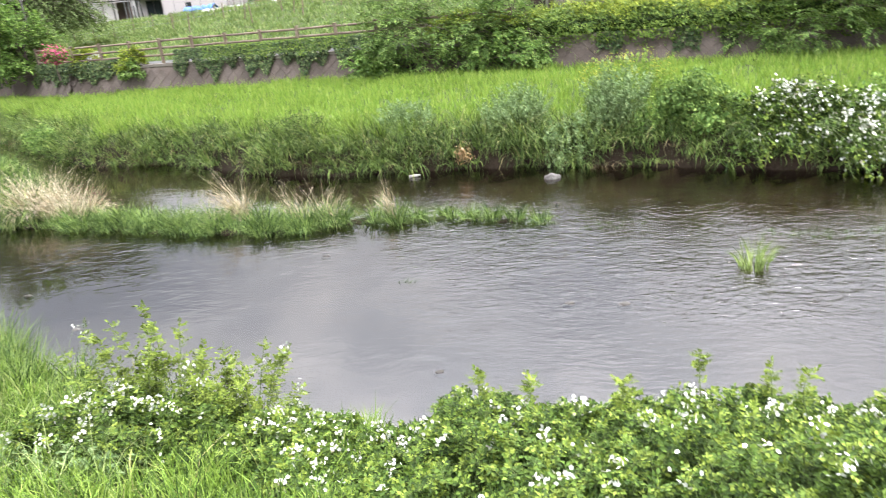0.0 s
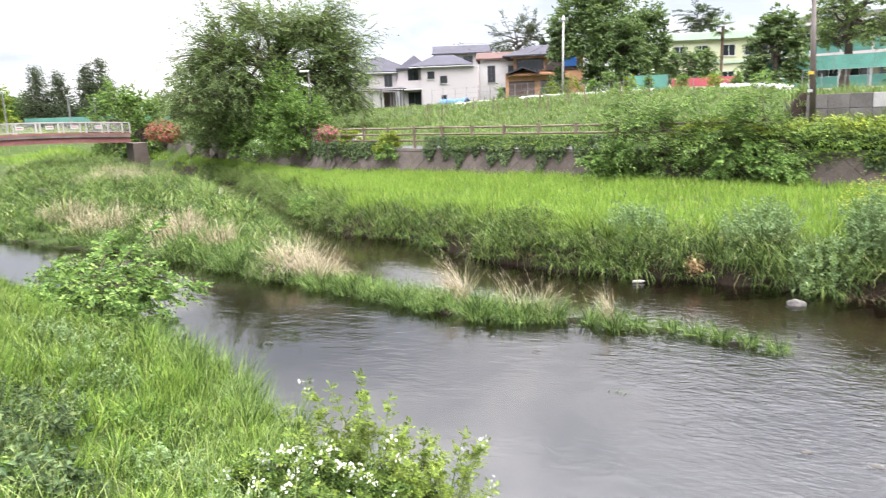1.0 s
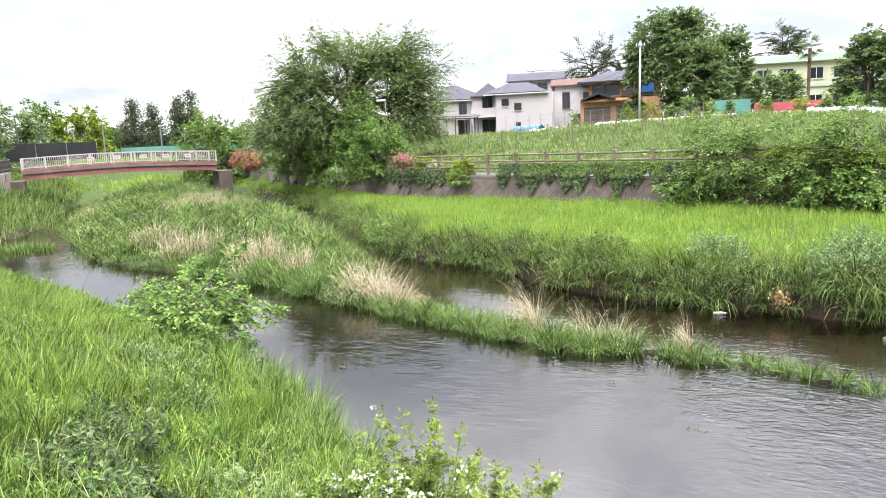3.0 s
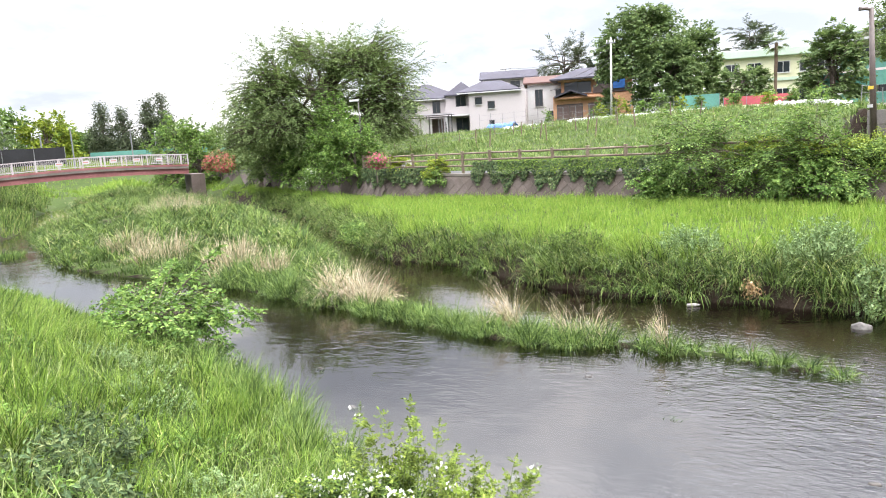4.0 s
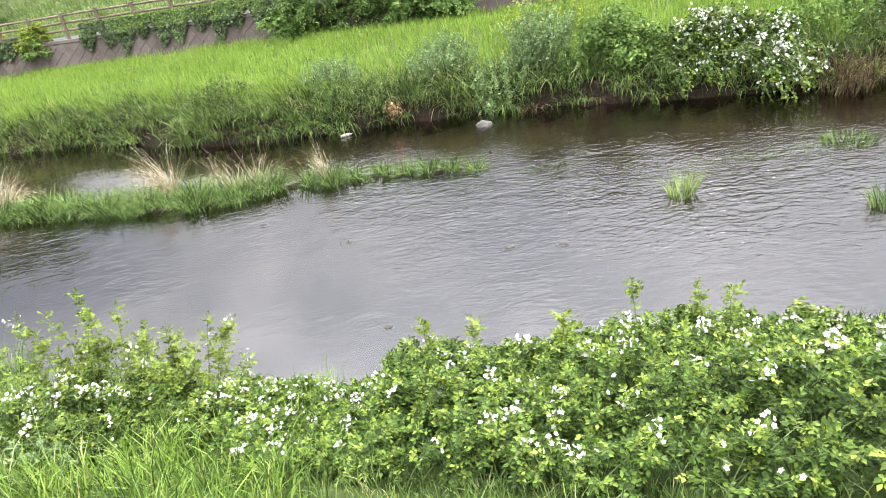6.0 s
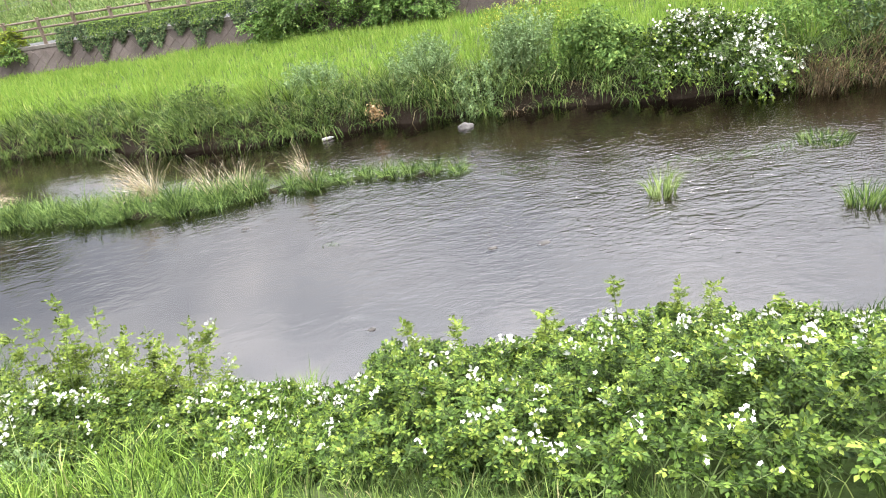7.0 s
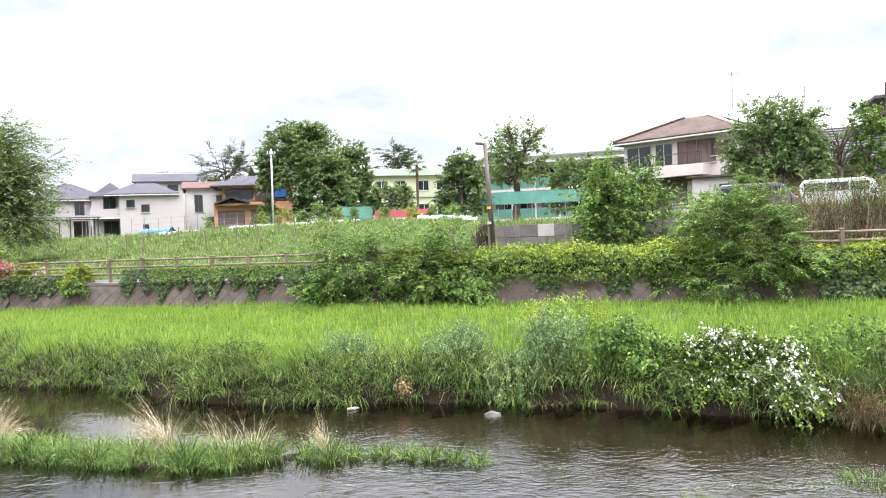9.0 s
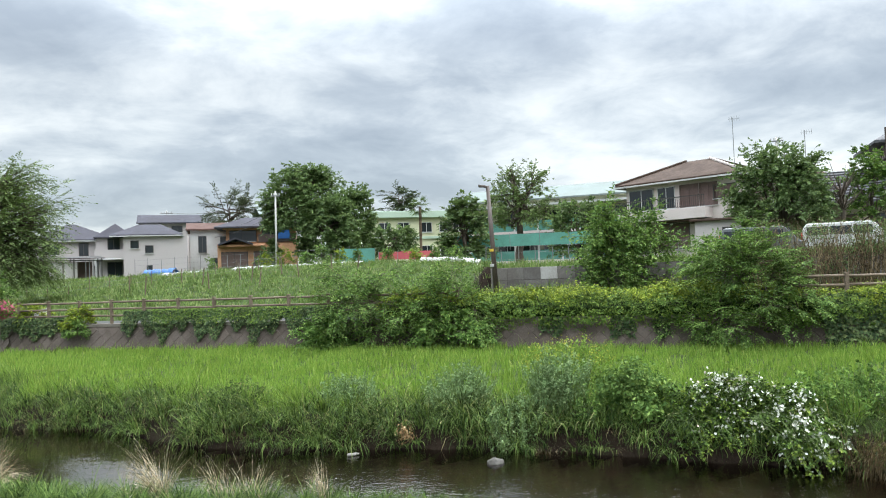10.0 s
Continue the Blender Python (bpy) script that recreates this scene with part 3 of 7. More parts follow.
def limbs(clumps, z_fork, r_trunk, lean=(0, 0), seed=1, z_base=0.0, every=1, thin=0.13):
    """Trunk and limbs that reach into the clumps."""
    r = np.random.default_rng(seed)
    top = max(c[2] for c in clumps)
    n = 7
    line = [(lean[0] * s + 0.12 * math.sin(3 * s + seed) * s, lean[1] * s + 0.1 * math.cos(4 * s + seed) * s, z_base + (top - z_base) * s * 0.92) for s in np.linspace(0, 1, n)]
    line[0] = (line[0][0], line[0][1], z_base - 0.3)
    rad = [r_trunk * (1.25 if i == 0 else 1 - 0.85 * i / (n - 1)) for i in range(n)]
    pieces = [tube(line, rad, 8)]
    for c in clumps[::every]:
        s = min(0.9, max(z_fork, (c[2] - z_base) / (top - z_base) * 0.6))
        p0 = np.array([np.interp(s, np.linspace(0, 1, n), [q[k] for q in line]) for k in range(3)])
        p1 = np.array(c[:3])
        mid = (p0 + p1) / 2 + r.normal(size=3) * 0.06 * np.linalg.norm(p1 - p0)
        mid[2] += 0.1 * np.linalg.norm(p1[:2] - p0[:2])
        q = [p0, (p0 + mid) / 2 * 0.5 + mid * 0.5, mid, (mid + p1) / 2, p1]
        r0 = r_trunk * thin * 2
        pieces.append(tube(q, [r0, r0 * 0.8, r0 * 0.6, r0 * 0.4, r0 * 0.15], 5))
    return joined(pieces)


def plant(name, at, clumps, n, leaf, mat, label, category, turn=0.0, trunk=0.0, fork=0.3, spread=0.8, narrow=0.5, hollow=0.5, group="", bark=None, seed=1, extra=(), stem_name="trunk", lean=(0, 0)):
    """A tree or shrub: woody part and crown of leaves."""
    ob = thing(name, at, turn, label, category, group)
    if trunk:
        v, f = limbs(clumps, fork, trunk, lean, seed)
        mesh_np(stem_name, v, f, bark or M_BARK, ob, True)
    p, out = sprays(clumps, n, leaf, hollow)
    v, f = leaves(p, leaf * RNG.uniform(0.6, 1.4, len(p)), out, spread, narrow)
    mesh_np("crown" if trunk > 0.06 else "foliage", v, f, mat, ob)
    for nm, m, cnt, size in extra:
        p, out = in_clumps(clumps, cnt, 0.92)
        v, f = leaves(p, size * RNG.uniform(0.7, 1.3, cnt), out, 0.4, 0.9)
        mesh_np(nm, v, f, m, ob)
    return ob


def twig_leaves(p0, p1, p2, twigs, reach, per, leaf, flat=0.5, start=0.3, droop=0.15, ahead=0.7, narrow=0.5, wild=0.45, even=0.75):
    """Leaves set in two rows along side twigs of curved shoots (p0, control p1, tip p2).
    Returns leaf places and triangles, how far along its shoot each leaf sits, and the twigs' ends."""
    m = len(p0)
    s = start + (1 - start) * (RNG.random((m, twigs)) ** even)
    s[:, 0] = 1.0
    q = s[..., None]
    at = (1 - q) ** 2 * p0[:, None] + 2 * q * (1 - q) * p1[:, None] + q * q * p2[:, None]
    tan = 2 * (1 - q) * (p1 - p0)[:, None] + 2 * q * (p2 - p1)[:, None]
    tan /= np.linalg.norm(tan, axis=-1, keepdims=True) + 1e-9
    side = np.cross(tan, [0.03, 0.02, 1.0])
    side /= np.linalg.norm(side, axis=-1, keepdims=True) + 1e-9
    rise = np.cross(side, tan)
    a = RNG.uniform(0, 2 * math.pi, (m, twigs))[..., None]
    way = tan * ahead + np.cos(a) * side + np.sin(a) * rise * flat
    way[:, 0] = tan[:, 0] + RNG.normal(0, 0.2, (m, 3))
    way[..., 2] -= droop
    way /= np.linalg.norm(way, axis=-1, keepdims=True) + 1e-9
    ln = (reach * RNG.uniform(0.55, 1.3, (m, twigs)) * (1.2 - 0.55 * s))[..., None]
    u = (np.arange(per) + 1.0) / per
    place = at[:, :, None] + way[:, :, None] * (ln[..., None] * u[:, None])
    place[..., 2] -= droop * ln * u ** 2
    wide = np.cross(way, [0.02, 0.05, 1.0])
    wide /= np.linalg.norm(wide, axis=-1, keepdims=True) + 1e-9
    up_ = np.cross(wide, way)
    flip = np.where(np.arange(per) % 2, 1.0, -1.0)
    flip[-1] = 0.0
    axis_ = way[:, :, None] * 0.6 + wide[:, :, None] * flip[:, None] + RNG.normal(0, wild * 0.6, place.shape)
    axis_[..., 2] -= droop
    nr = up_[:, :, None] + RNG.normal(0, wild, place.shape)
    axis_, nr, place = axis_.reshape(-1, 3), nr.reshape(-1, 3), place.reshape(-1, 3)
    axis_ /= np.linalg.norm(axis_, axis=1)[:, None] + 1e-9
    b = np.cross(nr, axis_)
    b /= np.linalg.norm(b, axis=1)[:, None] + 1e-9
    nr = np.cross(axis_, b)
    size = leaf * RNG.uniform(0.65, 1.3, (len(place), 1))
    mid = place + axis_ * size * 0.45 + nr * size * 0.10
    v = np.stack([place, mid + b * size * narrow * 0.5, place + axis_ * size, mid - b * size * narrow * 0.5], 1)
    f = (np.arange(len(place))[:, None, None] * 4 + np.array([(0, 1, 2), (0, 2, 3)])[None])
    far_s = np.repeat(s.reshape(-1), per)
    return v, f, far_s, (at.reshape(-1, 3), (at + way * ln).reshape(-1, 3))


def curve_tubes(p0, p1, p2, r0, r1, sides=5, n=6):
    q = np.linspace(0, 1, n)[:, None]
    return [tube((1 - q) ** 2 * a + 2 * q * (1 - q) * b + q * q * c, np.linspace(x, y, n), sides) for a, b, c, x, y in zip(p0, p1, p2, np.broadcast_to(r0, len(p0)), np.broadcast_to(r1, len(p0)))]


def twig_strips(a, b, w):
    """Thin three-sided twigs from a to b."""
    d = b - a
    u = np.cross(d, [0.3, 0.2, 1.0])
    u /= np.linalg.norm(u, axis=1)[:, None] + 1e-9
    k = np.cross(d, u)
    k /= np.linalg.norm(k, axis=1)[:, None] + 1e-9
    v = np.stack([a + u * w, a - u * w * 0.5 + k * w * 0.8, a - u * w * 0.5 - k * w * 0.8, b], 1).reshape(-1, 3)
    f = (np.arange(len(a))[:, None, None] * 4 + np.array([(0, 1, 3), (1, 2, 3), (2, 0, 3)])[None]).reshape(-1, 3)
    return v, f


def leaf_parts(ob, leaf_data, mat, young=None, young_from=0.85, name="foliage"):
    v, f, s, _ = leaf_data
    k = np.ones(len(v), bool) if young is None else (s + RNG.normal(0, 0.05, len(s)) < young_from)
    mesh_np(name, v[k].reshape(-1, 3), f[:k.sum()].reshape(-1, 3), mat, ob)
    if young is not None and (~k).any():
        mesh_np("young_growth", v[~k].reshape(-1, 3), f[:(~k).sum()].reshape(-1, 3), young, ob, label="pale yellow-green young shoots", kind="stuff")


def grown(name, at, label, category, w, d, h, n, leaf, mat, z0=0.0, trunk=0.1, limbs_n=8, twigs=9, per=8, reach=0.5, flat=0.5, droop=0.15, seed=1, lean=(0, 0), square=1.0, lobes=0.16, skirt=0.1, group="", stem_name="trunk", narrow=0.66, deep=0.5, start=0.2, fork=0.3, young=None, turn=0.0, foot=0.12, crown="crown"):
    """A tree or shrub that branches: trunk, limbs, shoots that end on a lobed crown of width w, depth d between the heights z0 and h, and leafy twigs along them."""
    r = np.random.default_rng(seed)
    ob = thing(name, at, turn, label, category, group)

    def crown_at(m, lo, hi):
        phi, c = r.uniform(0, 2 * math.pi, m), r.uniform(-skirt, 1.0, m)
        sn = np.sqrt(np.maximum(0, 1 - np.maximum(c, 0) ** 2)) ** square
        k = (1 + lobes * np.sin(3 * phi + seed) + lobes * np.sin(5 * phi - 4 * c + 2 * seed) + lobes * 0.7 * np.sin(9 * phi + 7 * c)) * (lo + (hi - lo) * r.random(m) ** 0.6)
        hgt = np.maximum(c, 0) * (0.55 + 0.45 * k)
        return np.stack([w / 2 * np.cos(phi) * sn * k + lean[0] * hgt, d / 2 * np.sin(phi) * sn * k + lean[1] * hgt, z0 + (h - z0) * np.where(c > 0, c * (0.55 + 0.45 * k), c * 0.6)], 1)

    m = max(8, n // (twigs * per))
    tip = crown_at(m, deep, 1.05)
    pieces = []
    if limbs_n:
        end = crown_at(limbs_n, 0.5, 0.72)
        zf = z0 + (h - z0) * r.uniform(0.0, 0.45, limbs_n) if z0 > 0.2 * h else h * r.uniform(fork * 0.5, fork + 0.3, limbs_n)
        root = np.stack([lean[0] * 0.2 * zf / h, lean[1] * 0.2 * zf / h, zf], 1) + r.normal(0, trunk * 0.2, (limbs_n, 3))
        knee = (root + end) / 2 + np.stack([r.normal(0, 0.04 * w, limbs_n), r.normal(0, 0.04 * d, limbs_n), np.full(limbs_n, 0.05 * (h - z0))], 1)
        pieces += curve_tubes(root, knee, end, trunk * 0.5, trunk * 0.12, 6, 7)
        top = np.array([lean[0] * 0.5, lean[1] * 0.5, z0 + (h - z0) * 0.6])
        line = np.linspace([0, 0, -0.3], top, 7) + np.r_[np.zeros((1, 3)), r.normal(0, trunk * 0.25, (6, 3))]
        pieces.append(tube(line, trunk * np.array([1.35, 1.0, 0.9, 0.78, 0.6, 0.4, 0.15]), 9))
    else:
        nl = max(10, m // 12)
        end = crown_at(nl, 0.4, 0.8)
        root = np.stack([r.normal(0, foot * w, nl), r.normal(0, foot * d, nl), np.full(nl, -0.12)], 1)
        knee = (root + end) / 2 + np.stack([r.normal(0, 0.05 * w, nl), r.normal(0, 0.05 * d, nl), 0.25 * np.linalg.norm((end - root)[:, :2], axis=1)], 1)
        pieces += curve_tubes(root, knee, end, max(0.012, trunk * 0.3), 0.006, 5, 6)
    near = np.argmin(((tip[:, None] - end[None]) ** 2).sum(-1), 1)
    q = r.uniform(0.45, 1.0, (m, 1))
    base = (1 - q) ** 2 * root[near] + 2 * q * (1 - q) * knee[near] + q * q * end[near]
    knee2 = base + (tip - base) * 0.5
    knee2[:, 2] += 0.14 * np.linalg.norm((tip - base)[:, :2], axis=1)
    pieces += curve_tubes(base, knee2, tip, max(0.006, trunk * 0.12), 0.004, 3, 4)
    data = twig_leaves(base, knee2, tip, twigs, reach, per, leaf, flat, start, droop, 0.35, narrow, 0.3 if flat < 0.35 else 0.55, 0.8)
    if leaf < 0.13:
        pieces.append(twig_strips(*data[3], max(0.003, leaf * 0.03)))
    mesh_np(stem_name, *joined(pieces), M_BARK, ob, True)
    leaf_parts(ob, data, mat, young, 0.9, crown)
    return ob


# ---- the lie of the land ----
NEAR = [(-250, 190), (-108, 84), (-71, 55.0), (-51, 37.0), (-40, 27.9), (-36.5, 22.8), (-33, 19.3), (-26, 15.6), (-17.2, 13.1), (-11.6, 10.9), (-9.2, 10.1), (-7.2, 9.1), (-5.4, 7.7), (-4.0, 6.85), (-1.5, 6.0), (4, 5.5), (12, 4.4), (40, 0), (250, -40)]
FAR = [(-250, 218), (-90, 87), (-60, 62), (-40, 47.5), (-27, 37.6), (-16.2, 26.2), (-11.6, 21.7), (-8.3, 20.8), (-5.4, 18.4), (-3.0, 17.3), (0.7, 16.8), (3.7, 15.8), (6.4, 14.5), (9.3, 13.2), (20, 10.5), (60, 2), (250, -30)]
WALL = [(-250, 224), (-90, 93), (-60, 66), (-47, 55.5), (-31, 43.5), (-24, 38.5), (-19, 34.7), (2, 26.5), (20, 19.5), (60, 8), (250, -20)]
ISLET = [(1.7, 12.05), (0.6, 12.35), (-0.4, 12.75), (-1.2, 12.7), (-2.1, 13.1), (-3.6, 12.8), (-5.4, 13.2), (-7.4, 14.0), (-9.4, 14.75), (-13.9, 16.4), (-17.4, 17.4), (-20.8, 17.9), (-24.2, 18.7), (-29.0, 21.4), (-36, 25.8), (-42.2, 31.4), (-46.8, 36.8), (-58, 46.6), (-72, 59.5), (-100, 86), (-97, 90), (-60, 60.8), (-48, 51), (-38, 43.5), (-25.5, 33.6), (-16.4, 24.4), (-12.6, 20.2), (-10.8, 17.9), (-9.8, 16.3), (-8.7, 15.25), (-7.2, 14.75), (-6.0, 14.45), (-4.2, 13.85), (-2.6, 13.5), (-1.2, 13.2), (-0.3, 13.1), (0.8, 12.6), (1.6, 12.25)]


def from_line(x, y, line, closed=False):
    """Signed distance from a line that runs from left to right: positive beyond it."""
    p = np.array(line, float)
    if closed:
        p = np.vstack([p, p[:1]])
    best = np.full(x.shape, 1e18)
    sign = np.ones(x.shape)
    inside = np.zeros(x.shape, bool)
    for (ax, ay), (bx, by) in zip(p[:-1], p[1:]):
        dx, dy = bx - ax, by - ay
        t = np.clip(((x - ax) * dx + (y - ay) * dy) / (dx * dx + dy * dy), 0, 1)
        ex, ey = x - ax - t * dx, y - ay - t * dy
        d = ex * ex + ey * ey
        near = d < best
        best = np.where(near, d, best)
        sign = np.where(near, np.where(dx * (y - ay) - dy * (x - ax) >= 0, 1.0, -1.0), sign)
        if closed:
            cross = ((ay > y) != (by > y)) & (x < dx * (y - ay) / (dy + 1e-12) + ax)
            inside ^= cross
    if closed:
        sign = np.where(inside, 1.0, -1.0)
    return np.sqrt(best) * sign


def lump(x, y):
    return 0.5 * np.sin(1.9 * x + 0.7 * y) * np.sin(0.8 * y - 0.6 * x + 1.0) + 0.3 * np.sin(4.3 * x - 1.1) * np.sin(3.7 * y + 0.4) + 0.2 * np.sin(8.1 * x + 3.3 * y)


def zones(x, y):
    return -from_line(x, y, NEAR), from_line(x, y, FAR), from_line(x, y, WALL), from_line(x, y, ISLET, True)


def ground_z(x, y):
    x, y = np.asarray(x, float), np.asarray(y, float)
    dn, df, u, di = zones(x, y)
    w = 0.16 * lump(x * 1.3, y * 1.3)
    zn = np.interp(dn + w, [-1.5, -0.3, 0.1, 0.5, 1.5, 3, 5, 6.3, 30, 60], [-0.42, -0.25, 0.02, 0.3, 0.65, 1.3, 2.15, 2.45, 2.45, 3.2])
    zf = np.interp(df + w, [-1.5, -0.3, 0.05, 0.3, 0.7, 2.5, 6, 12], [-0.45, -0.28, 0.05, 0.5, 0.8, 1.0, 1.2, 1.35])
    rise = np.interp(x, [-30, -12, -6, 1], [0.9, 0.65, 0.3, 0.15])
    zi = np.where(di < 0.1, np.interp(di, [-0.8, -0.2, 0.1], [-0.42, -0.2, 0.06]), 0.06 + rise * np.interp(di, [0.1, 0.5, 1.5, 4], [0, 0.2, 0.42, 0.85]) * (1 + 0.55 * lump(x * 0.8 + 2, y * 0.8)))
    z = np.maximum(np.maximum(zn, zf), zi)
    az = np.degrees(np.arctan2(x, np.maximum(y, 0.1)))
    crest = np.interp(az, [-60, -40, -25, -10, 0, 5.5, 8.5, 25, 40], [3.2, 4.0, 4.6, 4.9, 4.95, 4.7, 4.25, 4.3, 4.5])
    field = 2.35 + (crest - 2.35) * np.interp(u, [2.6, 9, 18], [0.02, 0.42, 1.0])
    terrace = np.where(u < 7.3, 2.35 + 0.85 * np.clip((u - 2.6) / 4, 0, 1), 3.2 + (crest - 3.2) * np.clip((u - 7.3) / 0.3, 0, 1))
    k = np.clip((az - 6.5) / 0.8, 0, 1)
    up_z = field * (1 - k) + terrace * k
    up_z = np.where(u < 2.6, 2.35, up_z) + np.interp(u, [18, 60, 400], [0, 0.5, 3.0])
    far_off = np.clip((np.hypot(x, y) - 104) / 6, 0, 1)
    z = np.where((x < -40) & (far_off > 0), np.maximum(z, -0.6 + 3.9 * far_off), z)
    step = np.clip((u - 0.5) / 0.2, 0, 1)
    z = z * (1 - step) + up_z * step
    return z + 0.035 * lump(x * 0.9 + 5, y * 0.9)


def axis(lo, hi, step, far):
    a = list(np.arange(lo, hi, step))
    s, grow = step, []
    p = a[-1]
    while p < far:
        s *= 1.3
        p += s
        grow.append(p)
    s, back = step, []
    p = a[0]
    while p > -far:
        s *= 1.3
        p -= s
        back.append(p)
    return np.array(back[::-1] + a + grow)


gx, gy = axis(-46, 24, 0.32, 2600), axis(-4, 44, 0.26, 2600)
GX, GY = np.meshgrid(gx, gy)
GZ = ground_z(GX, GY)
nx, ny = len(gx), len(gy)
i, j = np.meshgrid(np.arange(ny - 1), np.arange(nx - 1), indexing="ij")
quads = np.stack([i * nx + j, i * nx + j + 1, (i + 1) * nx + j + 1, (i + 1) * nx + j], -1).reshape(-1, 4)
ground = mesh_np("ground", np.stack([GX, GY, GZ], -1).reshape(-1, 3), quads, M_GROUND, None, True, "mossy soil banks, islet and field of the river valley", "structure")
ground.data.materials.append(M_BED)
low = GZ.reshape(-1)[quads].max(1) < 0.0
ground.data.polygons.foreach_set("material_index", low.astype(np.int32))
water = mesh_np("water", [(-260, -60, 0), (260, -60, 0), (260, 240, 0), (-260, 240, 0)], [(0, 1, 2, 3)], M_WATER, None, False, "shallow rippling brown river water reflecting the clouds", "structure")

# ---- revetment wall, coping, fence ----


def along(line, x0, x1, step):
    """Places along a line between two x, with the direction there."""
    p = np.array(line, float)
    seg = np.hypot(*np.diff(p, axis=0).T)
    s = np.r_[0, np.cumsum(seg)]
    a, b = np.interp(x0, p[:, 0], s), np.interp(x1, p[:, 0], s)
    q = np.arange(a, b, step)
    x, y = np.interp(q, s, p[:, 0]), np.interp(q, s, p[:, 1])
    x2, y2 = np.interp(q + 0.05, s, p[:, 0]), np.interp(q + 0.05, s, p[:, 1])
    t = np.stack([x2 - x, y2 - y], 1)
    t /= np.linalg.norm(t, axis=1)[:, None]
    return np.stack([x, y], 1), t


def sweep(name, line, x0, x1, step, profile, mat, parent=None, label="", kind=""):
    """A profile of (distance beyond the line, height) carried along the line."""
    p, t = along(line, x0, x1, step)
    nrm = np.stack([-t[:, 1], t[:, 0]], 1)
    pr = np.array(profile, float)
    v = np.zeros((len(p), len(pr), 3))
    v[:, :, :2] = p[:, None] + nrm[:, None] * pr[None, :, :1]
    v[:, :, 2] = pr[None, :, 1]
    m, k = len(p), len(pr)
    i, j = np.meshgrid(np.arange(m - 1), np.arange(k), indexing="ij")
    f = np.stack([i * k + j, (i + 1) * k + j, (i + 1) * k + (j + 1) % k, i * k + (j + 1) % k], -1).reshape(-1, 4)
    return mesh_np(name, v.reshape(-1, 3), f, mat, parent, False, label, kind)


wall_far = sweep("wall_revetment", WALL, -70, 45, 0.8, [(-0.02, 0.9), (0.40, 2.27), (0.85, 2.27), (0.85, 0.9)], M_MORTAR, None, "brown sloping stone revetment wall along the far path", "structure")
sweep("trim_coping", WALL, -70, 45, 0.8, [(0.36, 2.274), (0.36, 2.40), (0.80, 2.40), (0.80, 2.274)], M_COPING, None, "weathered concrete coping on the revetment wall", "structure")
path_far = sweep("path_far", WALL, -70, 60, 1.0, [(0.82, 2.30), (0.82, 2.405), (2.5, 2.405), (2.5, 2.30)], M_ASPHALT, None, "grey riverside path behind the fence", "structure")
path_near = sweep("path_near", NEAR[7:], -26, 20, 1.0, [(-5.7, 2.2), (-5.7, 2.47), (-8.6, 2.50), (-8.6, 2.2)], M_ASPHALT, None, "grey riverside path on the near bank", "structure")


def fence_post(at, turn):
    ob = box(0, 0, 0.55, 0.13, 0.13, 1.14, 0.02)
    add_box(ob, 0, 0, 1.14, 0.15, 0.15, 0.05, 0.015)
    return ob


def make_fence(x0, x1, gap, foot=2.34):
    ob = thing("log_fence", (0, 0, 0), 0, "weathered brown log-style rail fence along the path", "fence")
    p, t = along(WALL, x0, x1, gap)
    posts = []
    me = None
    for (x, y), (tx, ty) in zip(p, t):
        cx, cy = x - ty * 0.6, y + tx * 0.6
        posts.append((cx, cy))
        if me is None:
            o = part("post", fence_post(0, 0), M_FENCE, ob)
            me = o.data
        else:
            o = new("post", me)
            o.parent = ob
        o.matrix_world = pose(cx, cy, foot + RNG.uniform(-0.015, 0.015), RNG.uniform(-1, 1), RNG.uniform(-1, 1), math.degrees(math.atan2(ty, tx)))
    for (a, b), (c, d) in zip(posts[:-1], posts[1:]):
        for h in (1.04, 0.73, 0.43):
            ln = math.hypot(c - a, d - b)
            ux, uy = (c - a) / ln * 0.05, (d - b) / ln * 0.05
            part("rail", add_bar(bmesh.new(), (a + ux, b + uy, foot + h + RNG.uniform(-0.015, 0.015)), (c - ux, d - uy, foot + h + RNG.uniform(-0.015, 0.015)), 0.048, sides=7), M_FENCE, ob, smooth=True)
    return ob


make_fence(-21.5, 3.0, 1.85)
make_fence(13.0, 26.0, 1.85, 2.55)

# ---- grass ----


def sample(n, x0, x1, y0, y1, keep):
    """About n places inside a rectangle where keep(near bank, far bank, wall, islet distances) holds, on the ground."""
    x, y = RNG.uniform(x0, x1, n), RNG.uniform(y0, y1, n)
    ok = keep(x, y, *zones(x, y))
    x, y = x[ok], y[ok]
    return np.stack([x, y, ground_z(x, y) - 0.02], 1)


def patchy(p, s, seed=0.0):
    return 0.5 + 0.5 * lump(p[:, 0] * s + seed, p[:, 1] * s - seed)


def grass(name, p, h, hv, w, mat, label, bend=(0.15, 0.7), toward=None, seg=2, parent=None):
    n = len(p)
    hh = h * RNG.uniform(1 - hv, 1 + hv, n) * (0.75 + 0.5 * patchy(p, 0.7, 3.0))
    lean = RNG.uniform(0, 2 * math.pi, n)
    if toward is not None:
        lean = toward + RNG.normal(0, 0.9, n)
    v, f = blades(p, hh, w * RNG.uniform(0.6, 1.3, n), lean, RNG.uniform(*bend, n), seg)
    ob = mesh_np(name, v, f, mat, parent, False, label, "stuff")
    if parent is None:
        tagged(ob, category="grass")
    return ob




